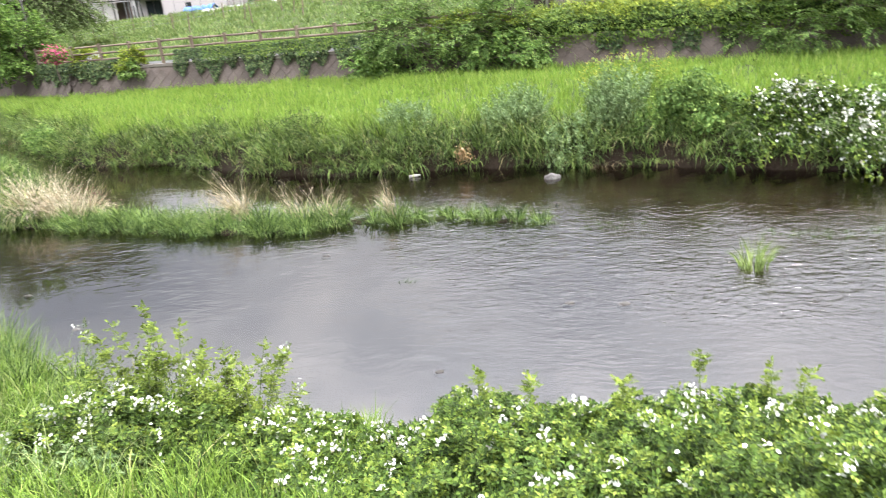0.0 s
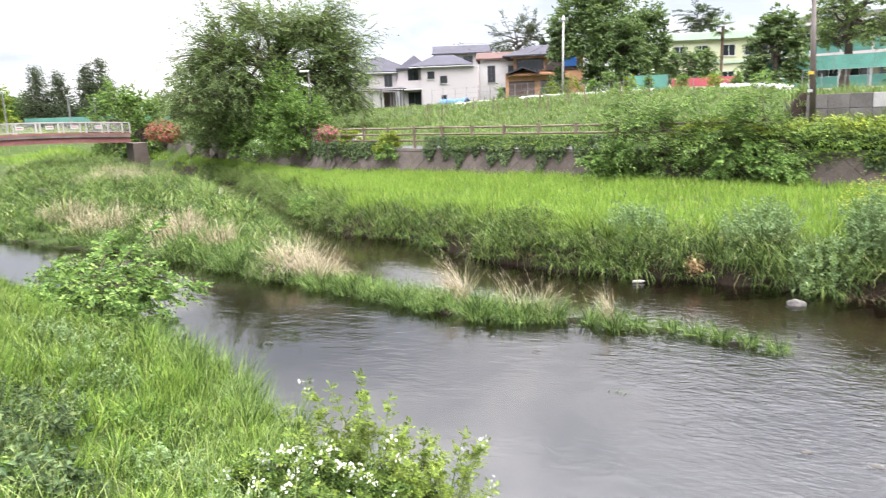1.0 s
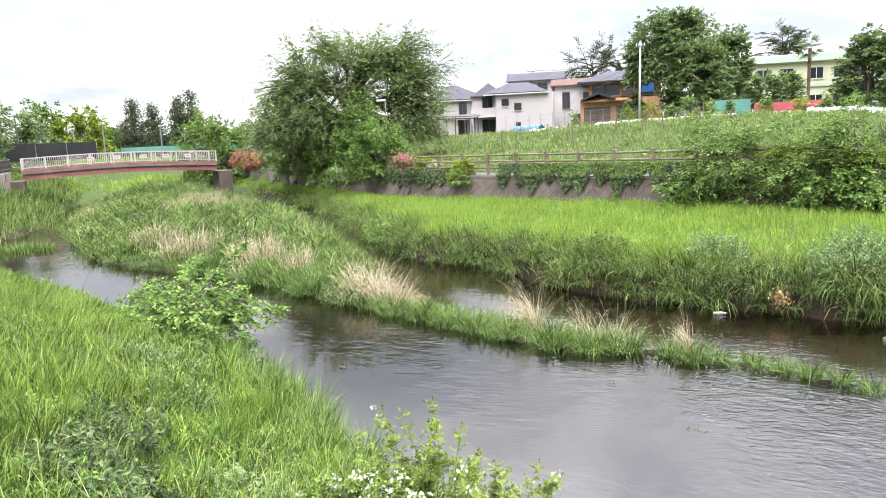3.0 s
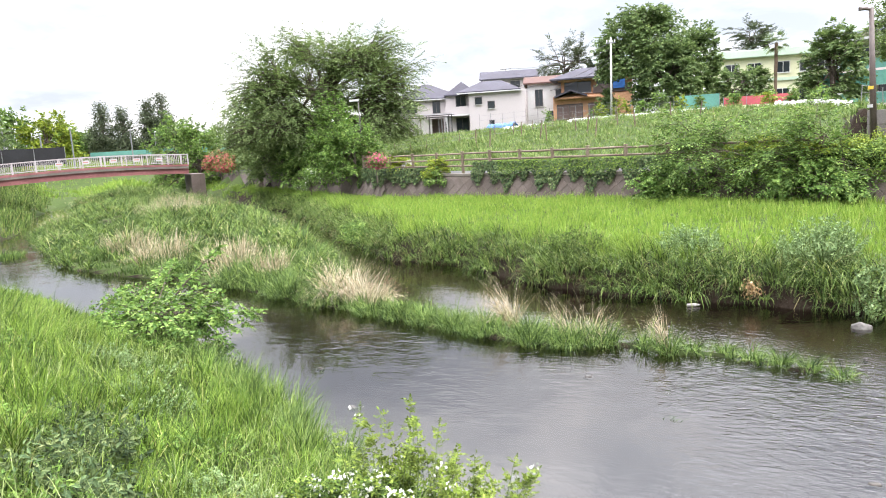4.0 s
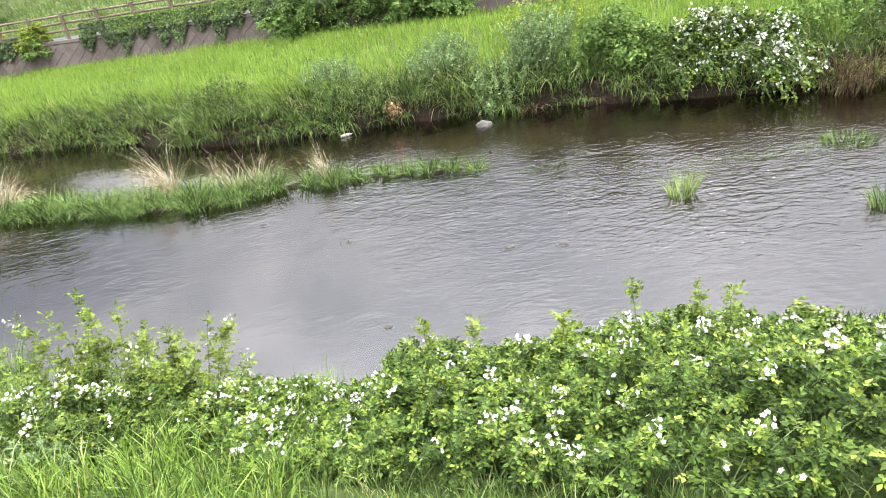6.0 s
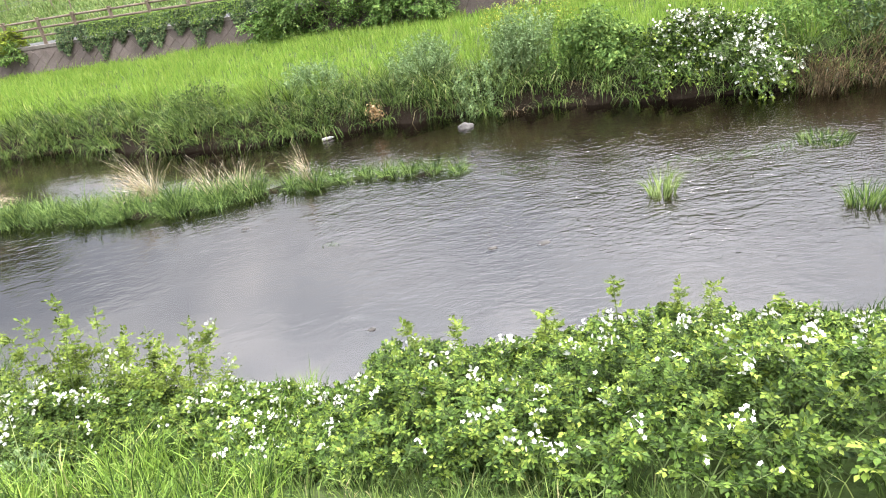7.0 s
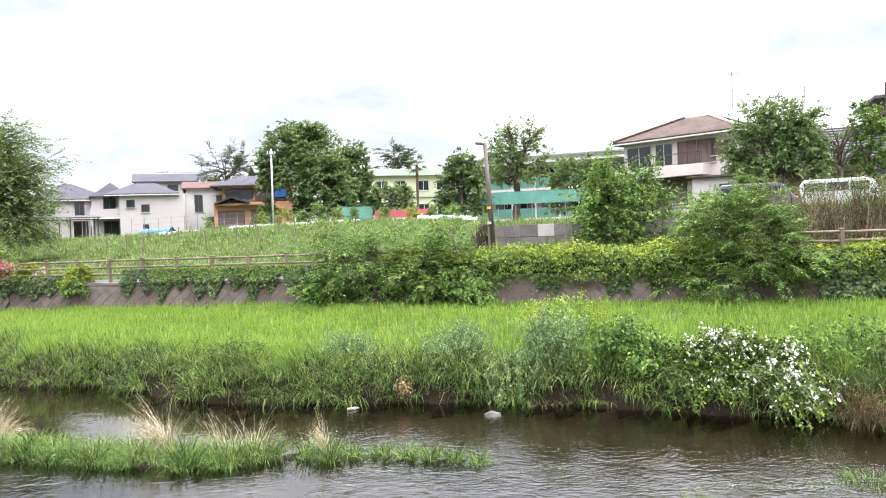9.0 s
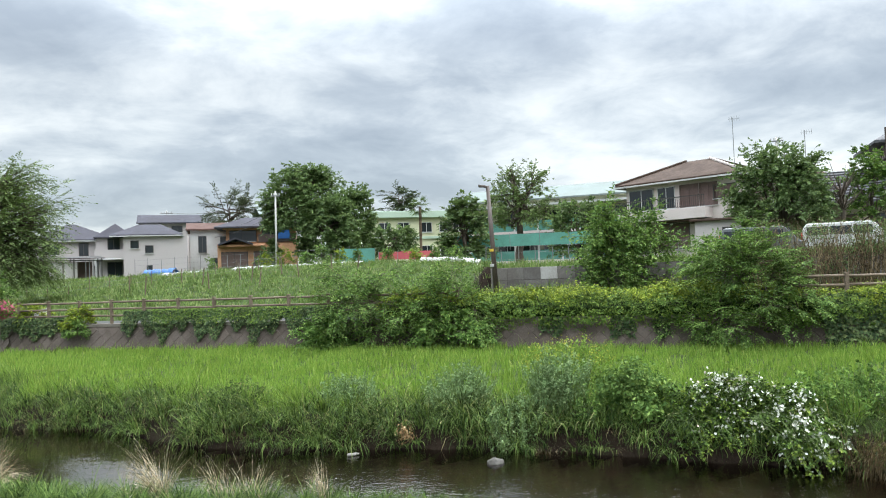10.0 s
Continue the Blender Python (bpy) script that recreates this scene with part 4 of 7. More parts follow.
def tufts(name, c, per, r, h, w, mat, label, bend=(0.2, 0.9), toward=None, pull=0.0, seg=2, hv=0.35):
    """Grass that grows in tufts: blades fan out of each centre, with darker gaps between."""
    m = len(c)
    big = h * RNG.uniform(1 - hv, 1 + hv, m) * (0.7 + 0.6 * patchy(c, 0.6, 2.0))
    a = RNG.uniform(0, 2 * math.pi, (m, per))
    q = np.abs(RNG.normal(0, r, (m, per)))
    dx, dy = np.cos(a), np.sin(a)
    base = np.repeat(c[:, None], per, 1)
    base[:, :, 0] += dx * q
    base[:, :, 1] += dy * q
    lx, ly = dx, dy
    if toward is not None:
        lx, ly = dx + pull * math.cos(toward), dy + pull * math.sin(toward)
    lean = np.arctan2(ly, lx) + RNG.normal(0, 0.35, (m, per))
    n = m * per
    base = base.reshape(-1, 3)
    base[:, 2] = np.maximum(base[:, 2], -0.05)
    hh = (np.repeat(big, per) * RNG.uniform(0.55, 1.15, n))
    v, f = blades(base, hh, w * RNG.uniform(0.6, 1.3, n), lean.ravel(), RNG.uniform(*bend, n), seg)
    ob = mesh_np(name, v, f, mat, None, False, label, "stuff")
    return tagged(ob, category="grass")


def seen(x, y):
    return (x / np.maximum(y, 1) > -1.05) & (x / np.maximum(y, 1) < 0.85)


def off_roses(x, y):
    return ~(((x > -1.1) & (y > 3.7) & (y < 5.3)) | ((x > -3.2) & (x < -1.2) & (y > 4.7) & (y < 5.9)))


# meadow between the far bank's crest and the wall
p = sample(120000, -45, 20, 12, 58, lambda x, y, dn, df, u, di: (df > 1.6) & (u < 0.15) & seen(x, y))
grass("meadow_undergrowth", p, 0.22, 0.35, 0.05, M_MEADOW, "short green undergrowth of the far meadow", (0.1, 0.6))
p = sample(42000, -45, 20, 12, 58, lambda x, y, dn, df, u, di: (df > 1.3) & (u < 0.05) & seen(x, y))
tufts("meadow_grass", p, 13, 0.12, 0.30, 0.02, M_MEADOW, "fresh bright green meadow grass on the far bank", (0.15, 0.7))
p = sample(16000, -30, 18, 14, 45, lambda x, y, dn, df, u, di: (df > 1.2) & (u < 0.1))
p = p[patchy(p, 0.45, 1.0) > 0.5]
grass("meadow_seed_heads", p[::2], 0.52, 0.25, 0.014, M_MEADOW, "taller pale seed stalks in the far meadow", (0.1, 0.5))
# long grass that hangs over the far bank's edge in mops
p = sample(34000, -32, 20, 9, 44, lambda x, y, dn, df, u, di: (df > 0.1) & (df < 2.2) & (u < -0.4) & (RNG.random(len(df)) < np.interp(df, [0.1, 0.9, 1.6], [0.8, 1.0, 0.4])))
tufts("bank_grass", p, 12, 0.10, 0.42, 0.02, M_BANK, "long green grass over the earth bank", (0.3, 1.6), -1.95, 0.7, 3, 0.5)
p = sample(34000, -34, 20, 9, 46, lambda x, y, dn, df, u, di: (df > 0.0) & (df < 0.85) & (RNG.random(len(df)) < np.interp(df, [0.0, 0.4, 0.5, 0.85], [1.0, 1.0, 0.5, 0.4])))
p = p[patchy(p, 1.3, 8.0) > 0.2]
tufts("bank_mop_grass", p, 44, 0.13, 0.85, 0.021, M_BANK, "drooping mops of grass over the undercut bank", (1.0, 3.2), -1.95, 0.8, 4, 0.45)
p = sample(9000, -34, 20, 9, 46, lambda x, y, dn, df, u, di: (df > 0.6) & (df < 2.0))
p = p[patchy(p, 0.9, 4.0) > 0.4]
tufts("bank_light_grass", p, 40, 0.13, 0.60, 0.016, M_MEADOW, "tall bright grass tussocks on the bank's edge", (0.3, 1.3), -1.95, 0.5, 3, 0.4)
p = sample(8000, -32, 20, 9, 44, lambda x, y, dn, df, u, di: (df > -0.02) & (df < 0.28))
p = p[patchy(p, 0.8, 6.0) > 0.42]
tufts("dead_bank_stalks", p, 26, 0.12, 0.5, 0.014, M_DEAD, "brown dead stalks hanging from the far bank", (1.4, 2.9), -1.95, 1.2, 4)
# field behind the fence


def field(x, y, lo=-37, hi=8):
    a = np.degrees(np.arctan2(x, y))
    return (a > lo) & (a < hi)


p = sample(60000, -50, 16, 24, 75, lambda x, y, dn, df, u, di: (u > 2.5) & (u < 21) & field(x, y))
grass("field_undergrowth", p[::2], 0.25, 0.5, 0.05, M_FIELD, "rough low weeds on the sloping field", (0.1, 0.7))
p = sample(11000, -50, 16, 24, 75, lambda x, y, dn, df, u, di: (u > 2.5) & (u < 21) & field(x, y))
tufts("field_grass", p, 14, 0.2, 0.36, 0.045, M_FIELD, "rough green weeds on the sloping field", (0.3, 1.6), hv=0.6)
p = sample(6000, 2, 40, 15, 60, lambda x, y, dn, df, u, di: (u > 2.5) & (u < 20) & field(x, y, 7, 50))
tufts("terrace_grass", p, 12, 0.14, 0.4, 0.045, M_FIELD, "rough weeds round the block wall and yard", (0.15, 0.8), hv=0.5)
# islet
p = sample(5200, -15, 1.7, 11.8, 24, lambda x, y, dn, df, u, di: (di > 0.0) & (RNG.random(len(x)) < np.interp(x, [-6, -1.6, -0.9, 1.5], [1.0, 0.9, 0.3, 0.3])))
tufts("islet_grass", p, 26, 0.10, 0.42, 0.016, M_SEDGE, "arching green sedge on the low river islet", (0.4, 2.5), None, 0, 4, 0.5)
p = sample(20000, -62, -10, 14, 62, lambda x, y, dn, df, u, di: (di > 0.0))
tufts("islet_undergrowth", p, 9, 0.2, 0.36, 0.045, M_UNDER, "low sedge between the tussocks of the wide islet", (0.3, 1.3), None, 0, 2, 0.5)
p = sample(2400, -62, -9.5, 14, 62, lambda x, y, dn, df, u, di: (di > 0.15))
tufts("islet_reed_grass", p, 70, 0.16, 1.0, 0.032, M_ISLE, "tall drooping grass tussocks on the wide part of the islet", (0.9, 2.8), None, 0, 3, 0.5)
p = sample(420, -75, -11, 14, 66, lambda x, y, dn, df, u, di: (di > 0.0) & ((di < 1.3) | (lump(x * 0.5, y * 0.5) > 0.35)))
tufts("islet_straw", p, 60, 0.3, 0.8, 0.018, M_STRAW, "pale dry strands hanging over the wide islet's tussocks", (0.9, 2.2), None, 0, 3, 0.5)
p = sample(5000, -125, -60, 45, 120, lambda x, y, dn, df, u, di: (np.hypot(x, y) > 84) & (np.hypot(x, y) < 118) & (df < 2) & (dn < 2))
tufts("far_flat_grass", p, 12, 0.35, 0.9, 0.12, M_MEADOW, "grass flats of the river bed beyond the bridge", (0.2, 0.9), None, 0, 2, 0.5)
# left bank beyond the bend
p = sample(6000, -80, -30, 15, 58, lambda x, y, dn, df, u, di: (dn > 0.0) & (dn < 7.5))
tufts("left_bank_grass", p, 14, 0.2, 0.85, 0.04, M_BANK, "rough grass on the bank near the bridge", (0.3, 1.0))
p = sample(6000, -75, -30, 30, 80, lambda x, y, dn, df, u, di: (df > 0) & (u < 0))
tufts("far_bend_grass", p, 14, 0.18, 0.5, 0.04, M_MEADOW, "meadow grass along the river bend", (0.2, 0.8))
# near bank
p = sample(120000, -16, 5, 0.6, 14, lambda x, y, dn, df, u, di: (dn > 0.0) & (dn < 6.3) & (x / np.maximum(y, 0.5) > -2.4))
p = p[(p[:, 0] < -1.2) | (p[:, 1] > 5.2)]
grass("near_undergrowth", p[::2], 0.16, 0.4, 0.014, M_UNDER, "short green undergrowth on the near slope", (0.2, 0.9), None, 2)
p = sample(16000, -15, 5, 0.6, 14, lambda x, y, dn, df, u, di: (dn > 0.05) & (dn < 6.3) & (x / np.maximum(y, 0.5) > -2.4) & off_roses(x, y) & (x < -0.9))
k = RNG.random(len(p)) < np.clip(8 / np.hypot(p[:, 0], p[:, 1]), 0.4, 1)
tufts("near_bank_grass", p[k], 19, 0.07, 0.27, 0.012, M_NEAR, "lush bright green grass on the near slope", (0.3, 1.7), None, 0, 2, 0.5)
p = sample(9000, -28, -12, 4, 18, lambda x, y, dn, df, u, di: (dn > 0) & (dn < 6.3))
tufts("near_bank_far_grass", p, 9, 0.12, 0.34, 0.02, M_NEAR, "lush grass further along the near slope", (0.4, 1.7), None, 0, 2)
p = sample(1500, -14, -3, 3, 12, lambda x, y, dn, df, u, di: (dn > 0.05) & (dn < 4.5))
p = p[patchy(p, 0.6, 9.0) > 0.5]
tufts("near_tall_grass", p, 36, 0.07, 0.55, 0.011, M_NEAR, "taller arching grass tussocks on the near slope", (0.3, 1.2), None, 0, 3)
p = sample(700, -13, -4, 5, 12, lambda x, y, dn, df, u, di: (dn > -0.02) & (dn < 0.7))
tufts("waterside_sedge", p, 44, 0.08, 0.6, 0.012, M_SEDGE, "dark sedge along the near waterline", (0.4, 1.4), 0.9, 0.5, 3)

p = sample(1500, -1.9, 4.6, 1.2, 3.6, lambda x, y, dn, df, u, di: (dn > 1.6) & (dn < 5.2) & (RNG.random(len(x)) < np.interp(x, [0.2, 1.5], [1.0, 0.25])))
tufts("front_grass", p, 20, 0.06, 0.15, 0.008, M_BANK, "short grass and weeds before the rose bushes", (0.2, 1.3), None, 0, 2, 0.5)
p = sample(9000, -14, -1.5, 2, 12, lambda x, y, dn, df, u, di: (dn > 0.3) & (dn < 6) & (x / np.maximum(y, 0.5) > -2.2))
p = p[patchy(p, 0.5, 5.0) > 0.42]
grass("near_seed_heads", p, 0.52, 0.3, 0.008, M_SEED, "pale nodding seed stalks in the near grass", (0.5, 1.6), None, 3)

# straw tussocks on the islet


def tussock(x, y, r, n, h, mat, label, name="straw_tussock", bend=(0.4, 1.1), w=0.012, group="dry tussocks on the islet", toward=None):
    a, q = RNG.uniform(0, 2 * math.pi, n), r * np.sqrt(RNG.random(n))
    px, py = np.cos(a) * q, np.sin(a) * q
    foot = max(float(ground_z(x, y)), -0.02)
    base = np.stack([px, py, np.maximum(ground_z(px + x, py + y), -0.02) - 0.03 - foot], 1)
    lean = a + RNG.normal(0, 0.6, n) if toward is None else toward + RNG.normal(0, 0.5, n)
    v, f = blades(base, h * RNG.uniform(0.55, 1.25, n), np.full(n, w), lean, RNG.uniform(*bend, n), 4)
    ob = mesh_np(name, v, f, mat)
    ob.location = (x, y, foot)
    return tagged(ob, label, "grass tussock", group)


tussock(-9.2, 15.3, 0.4, 520, 1.15, M_STRAW, "large pale dry straw tussock leaning over the islet", bend=(0.3, 2.6), toward=2.8)
tussock(-9.9, 15.8, 0.6, 560, 1.15, M_STRAW, "large pale dry straw tussock leaning over the islet", bend=(0.4, 2.6))
tussock(-8.6, 15.1, 0.35, 300, 1.0, M_STRAW, "large pale dry straw tussock leaning over the islet", bend=(0.4, 2.6), toward=0.2)
tussock(-4.55, 13.75, 0.15, 190, 1.3, M_STRAW, "pale dry straw tuft bending over green sedge", bend=(0.7, 3.0), toward=2.9, w=0.011)
tussock(-4.45, 13.75, 0.12, 60, 1.0, M_STRAW, "pale dry straw tuft bending over green sedge", bend=(0.1, 1.2), w=0.009)
tussock(-3.3, 13.45, 0.22, 80, 0.95, M_STRAW, "sparse pale dry straw tuft among green sedge", bend=(0.6, 2.8), w=0.008, toward=2.6)
tussock(-2.8, 13.45, 0.25, 110, 0.95, M_STRAW, "sparse pale dry straw tuft among green sedge", bend=(0.4, 2.6), w=0.008)
tussock(-1.35, 13.0, 0.10, 90, 0.85, M_STRAW, "small upright dry straw tuft at the islet's tip", bend=(0.1, 2.0), w=0.008, toward=2.4)
for x, y, r, n in ((-16, 18.6, 0.9, 700), (-20, 19.6, 1.1, 700), (-13.5, 17.5, 0.5, 300), (-31, 31, 1.8, 900), (-34, 36, 2.2, 900), (-23, 20.6, 1.0, 500)):
    tussock(x, y, r, int(n * 0.6), 0.85, M_STRAW, "pale dry grass patch on the wide islet", w=0.02, bend=(0.1, 0.9))
for x, y, r, n, h in ((-3.9, 13.0, 0.3, 420, 0.6), (-3.1, 12.95, 0.25, 360, 0.58), (-2.5, 13.2, 0.25, 360, 0.55), (-5.0, 13.4, 0.3, 420, 0.5), (-5.8, 13.6, 0.3, 380, 0.5), (-1.25, 12.85, 0.16, 220, 0.5), (-0.85, 13.0, 0.14, 120, 0.4), (-0.3, 13.0, 0.14, 130, 0.42), (0.15, 12.8, 0.18, 170, 0.4), (0.6, 12.55, 0.16, 150, 0.42), (1.0, 12.4, 0.16, 140, 0.36), (1.45, 12.2, 0.16, 130, 0.34), (-6.6, 14.0, 0.35, 420, 0.5), (-7.6, 14.3, 0.3, 380, 0.5), (-8.4, 14.6, 0.4, 500, 0.55), (-10.2, 15.3, 0.4, 600, 0.6), (-12.0, 16.0, 0.5, 700, 0.7), (-14.6, 17.1, 0.6, 700, 0.8), (-18, 17.9, 0.6, 700, 0.8)):
    tussock(x, y, r, n, h, M_SEDGE, "arching green sedge tussock at the islet's edge", "sedge_tussock", (0.5, 2.6), 0.013, "sedge tussocks on the islet")
tussock(4.1, 9.25, 0.2, 95, 0.46, M_SEED, "lone green reed tuft standing in the river", "reed_tuft", (0.2, 1.1), 0.018, "reed tufts in the river")
tussock(7.3, 10.2, 0.4, 260, 0.2, M_SEDGE, "low green weed tuft in the river", "reed_tuft", (0.5, 1.5), 0.016, "reed tufts in the river")
tussock(6.2, 7.7, 0.25, 190, 0.36, M_SEDGE, "lone green reed tuft standing in the river", "reed_tuft", (0.3, 1.2), 0.014, "reed tufts in the river")
tussock(9.15, 13.0, 0.5, 260, 1.1, M_DEAD, "brown dead stalks fanning out over the far bank", "dead_stalk_tuft", (0.5, 1.7), 0.02, "dead stalk tufts", -1.9)
tussock(10.3, 12.9, 0.5, 240, 1.0, M_DEAD, "brown dead stalks fanning out over the far bank", "dead_stalk_tuft", (0.5, 1.7), 0.02, "dead stalk tufts", -1.9)
tussock(-31, 20.6, 1.0, 500, 0.45, M_SEDGE, "small grassy islet in the river bend", "sedge_tussock", (0.4, 1.2), 0.03, "sedge tussocks on the islet")

# ---- shrubs and flowers on the banks ----


def g(x, y):
    return float(ground_z(x, y))


def blossoms(ob, clumps, clusters, per, size, name="bloom", top=0.3, mat=None, hollow=0.98, proud=1.05):
    """Clusters of small five-petalled flowers on the outside of a shrub."""
    p, out = in_clumps([(*c[:3], c[3] * proud, c[4] * proud, c[5] * proud) for c in clumps], clusters, hollow)
    at = np.repeat(p, per, 0) + RNG.normal(0, size * 0.8, (clusters * per, 3))
    nr = np.repeat(out, per, 0) + RNG.normal(0, 0.35, (clusters * per, 3))
    nr[:, 1] -= 0.25
    nr /= np.linalg.norm(nr, axis=1)[:, None]
    t = np.cross(nr, [0.3, 0.2, 0.9])
    t /= np.linalg.norm(t, axis=1)[:, None] + 1e-9
    b = np.cross(nr, t)
    vs = [at[:, None]]
    ring = []
    for k in range(10):
        a, r = k * math.pi / 5, size * (0.5 if k % 2 == 0 else 0.32)
        ring.append(at + (t * math.cos(a) + b * math.sin(a)) * r + nr * size * 0.1)
    v = np.concatenate([at[:, None], np.stack(ring, 1)], 1).reshape(-1, 3)
    tri = np.array([(0, 1 + k, 1 + (k + 1) % 10) for k in range(10)])
    f = (np.arange(len(at))[:, None, None] * 11 + tri[None]).reshape(-1, 3)
    return mesh_np(name, v, f, mat or M_PETAL, ob, kind="stuff")


def herb(name, x, y, w, d, h, n, leaf, mat, label, category, seed, top=None, tops=0):
    """Upright leafy stalks, thick with leaves from foot to tip."""
    r = np.random.default_rng(seed)
    ob = thing(name, (x, y, g(x, y)), 0, label, category)
    pcs, at, nr, tip = [], [], [], []
    for k in range(n):
        a, q = r.uniform(0, 6.28), math.sqrt(r.random())
        bx, by = math.cos(a) * q * w / 2, math.sin(a) * q * d / 2
        hh = h * r.uniform(0.6, 1.1) * (1 - 0.35 * q * q)
        z0 = g(x + bx, y + by) - g(x, y)
        lx, ly = bx * 0.25 + r.normal(0, 0.08), by * 0.25 + r.normal(0, 0.08) - 0.08
        line = [np.array([bx + lx * s * s, by + ly * s * s, z0 + hh * s]) for s in (0, 0.5, 1.0)]
        pcs.append(tube(line, [0.008, 0.006, 0.003], 3))
        for q2 in range(int(hh / leaf * 3.2)):
            s = r.random() ** 0.8
            out = r.normal(size=3)
            out[2] = abs(out[2]) * 0.8
            out /= np.linalg.norm(out)
            c = np.array([bx + lx * s * s, by + ly * s * s, z0 + hh * s])
            at.append(c + out * leaf * 0.6 * (1.15 - 0.6 * s))
            nr.append(out + [0, -0.2, 0.5])
        tip.append(line[2])
    v, f = joined(pcs)
    mesh_np("stalk_mass", v, f, M_STEM, ob, kind="stuff")
    v, f = leaves(np.array(at), leaf * RNG.uniform(0.6, 1.3, len(at)), np.array(nr), 0.6, 0.4)
    mesh_np("foliage", v, f, mat, ob)
    if tops:
        p = np.repeat(np.array(tip), tops, 0) + RNG.normal(0, 0.05, (n * tops, 3)) * [1, 1, 1.6]
        v, f = leaves(p, 0.035 * RNG.uniform(0.7, 1.3, len(p)), None, 0.7, 0.9)
        mesh_np("bloom", v, f, top, ob, kind="stuff")
    return ob



# near roses: a long mound on the slope and a sprawling shrub with tall canes


def rose_mound(label, xs, crest_y, front_y, back, tops, m, clusters, canes=(), seed=1, cane_twigs=26):
    """Wild roses: arching canes with pinnate leaves whose tips make a mound along the slope. tops: (x, height of the crest)."""
    r = np.random.default_rng(seed)
    ob = thing("rose_bush", (0, 0, 0), 0, label, "rose bush", "wild roses on the near slope")
    x = r.uniform(xs[0], xs[1], m)
    v = r.random(m) ** 0.85
    yc, yf = np.interp(x, *crest_y), np.interp(x, *front_y)
    y = yf + (yc - yf) * np.minimum(v / 0.72, 1) + back * np.maximum(0, (v - 0.72) / 0.28)
    high = np.interp(x, *np.array(tops).T) - ground_z(x, yc)
    prof = np.where(v < 0.72, np.sin(0.5 * math.pi * v / 0.72) ** 0.5, np.sqrt(np.maximum(0, 1 - ((v - 0.72) / 0.28) ** 2)))
    h = (0.14 + high * prof) * (1 + 0.22 * lump(x * 1.7 + 3, y * 1.7)) * r.uniform(0.55, 1.08, m)
    tip = np.stack([x, y, ground_z(x, y) + h], 1)
    bx, by = x + r.normal(0, 0.16, m), y + r.normal(0, 0.12, m) + 0.08
    base = np.stack([bx, by, ground_z(bx, by) - 0.02], 1)
    knee = (base + tip) / 2 + np.stack([r.normal(0, 0.06, m), r.normal(0, 0.06, m), 0.25 * h], 1)
    data = twig_leaves(base, knee, tip, 15, 0.085, 7, 0.034, 0.8, 0.35, 0.12, 0.5, 0.62, 0.3, 0.6)
    pieces = curve_tubes(base, knee, tip, 0.005, 0.002, 4, 5)
    pieces.append(twig_strips(*data[3], 0.0012))
    leaf_parts(ob, data, M_ROSELEAF, M_SHOOT, 0.965)
    ends = tip
    if len(canes):
        c = np.array(canes)
        c0, c2 = c[:, :3], c[:, 3:]
        c1 = (c0 + c2) / 2 + np.stack([r.normal(0, 0.05, len(c)), r.normal(0, 0.05, len(c)), np.full(len(c), 0.12)], 1)
        d2 = twig_leaves(c0, c1, c2, cane_twigs, 0.10, 7, 0.035, 0.9, 0.25, 0.05, 0.5, 0.6, 0.3, 0.8)
        pieces += curve_tubes(c0, c1, c2, 0.007, 0.002, 5, 7)
        pieces.append(twig_strips(*d2[3], 0.0012))
        mesh_np("cane_leaf", d2[0].reshape(-1, 3), d2[1].reshape(-1, 3), M_SHOOT, ob, label="pale yellow-green leaves of the tall canes", kind="stuff")
        ends = np.vstack([tip, c2[r.random(len(c2)) < 0.45]])
    mesh_np("cane_tangle", *joined(pieces), M_STEM, ob, True, kind="stuff")
    outer = ends[np.r_[np.argsort(-(h / (0.14 + high * prof + 1e-6)))[:m // 2], np.arange(m, len(ends))]]
    k = outer[r.choice(len(outer), min(clusters, len(outer)), replace=False)] + [0, -0.03, 0.045]
    for nm, cl, per, size, wide in (("bloom", k[::2], 11, 0.032, 0.038), ("bloom", k[1::4], 4, 0.034, 0.026)):
        blossoms(ob, [(*q, wide, wide, wide * 0.8) for q in cl], len(cl) * per, 1, size, nm, hollow=0.6)
    return ob


rr = np.random.default_rng(12)
tall = [(x, 4.45 - 0.14 * x, 0.85, x + rr.normal(0, 0.05), 4.5 - 0.14 * x + rr.normal(0, 0.1), top) for x, top in ((0.02, 1.32), (0.35, 1.28), (0.95, 1.4), (1.05, 1.3), (1.6, 1.45), (2.05, 1.38), (2.38, 1.36), (2.9, 1.1))]
rose_mound("long mound of wild roses with white blossom clusters", (-1.5, 4.8), ([-1.5, 0, 4.8], [4.75, 4.5, 3.8]), ([-1.5, 0, 1, 2, 4.8], [3.75, 2.9, 2.2, 1.65, 1.1]), 0.55, [(-1.5, 0.66), (-1.0, 0.5), (-0.6, 0.6), (-0.15, 1.03), (0.2, 0.98), (0.5, 0.92), (0.85, 1.0), (1.2, 1.02), (1.8, 1.06), (2.4, 0.98), (3.0, 0.86), (3.5, 0.7), (4.0, 0.62), (4.8, 0.5)], 2150, 240, tall, 3, 22)
stems = []
for k in range(46):
    bx, by = rr.uniform(-3.3, -1.7), rr.uniform(5.15, 5.55)
    top = np.interp(bx, [-3.3, -2.6, -2.2, -1.7], [1.5, 1.46, 1.15, 0.78]) * rr.uniform(0.72, 1.1)
    stems.append((bx, by, g(bx, by) - 0.05, bx + rr.normal(-0.05, 0.16), by + rr.uniform(-0.1, 0.3), top))
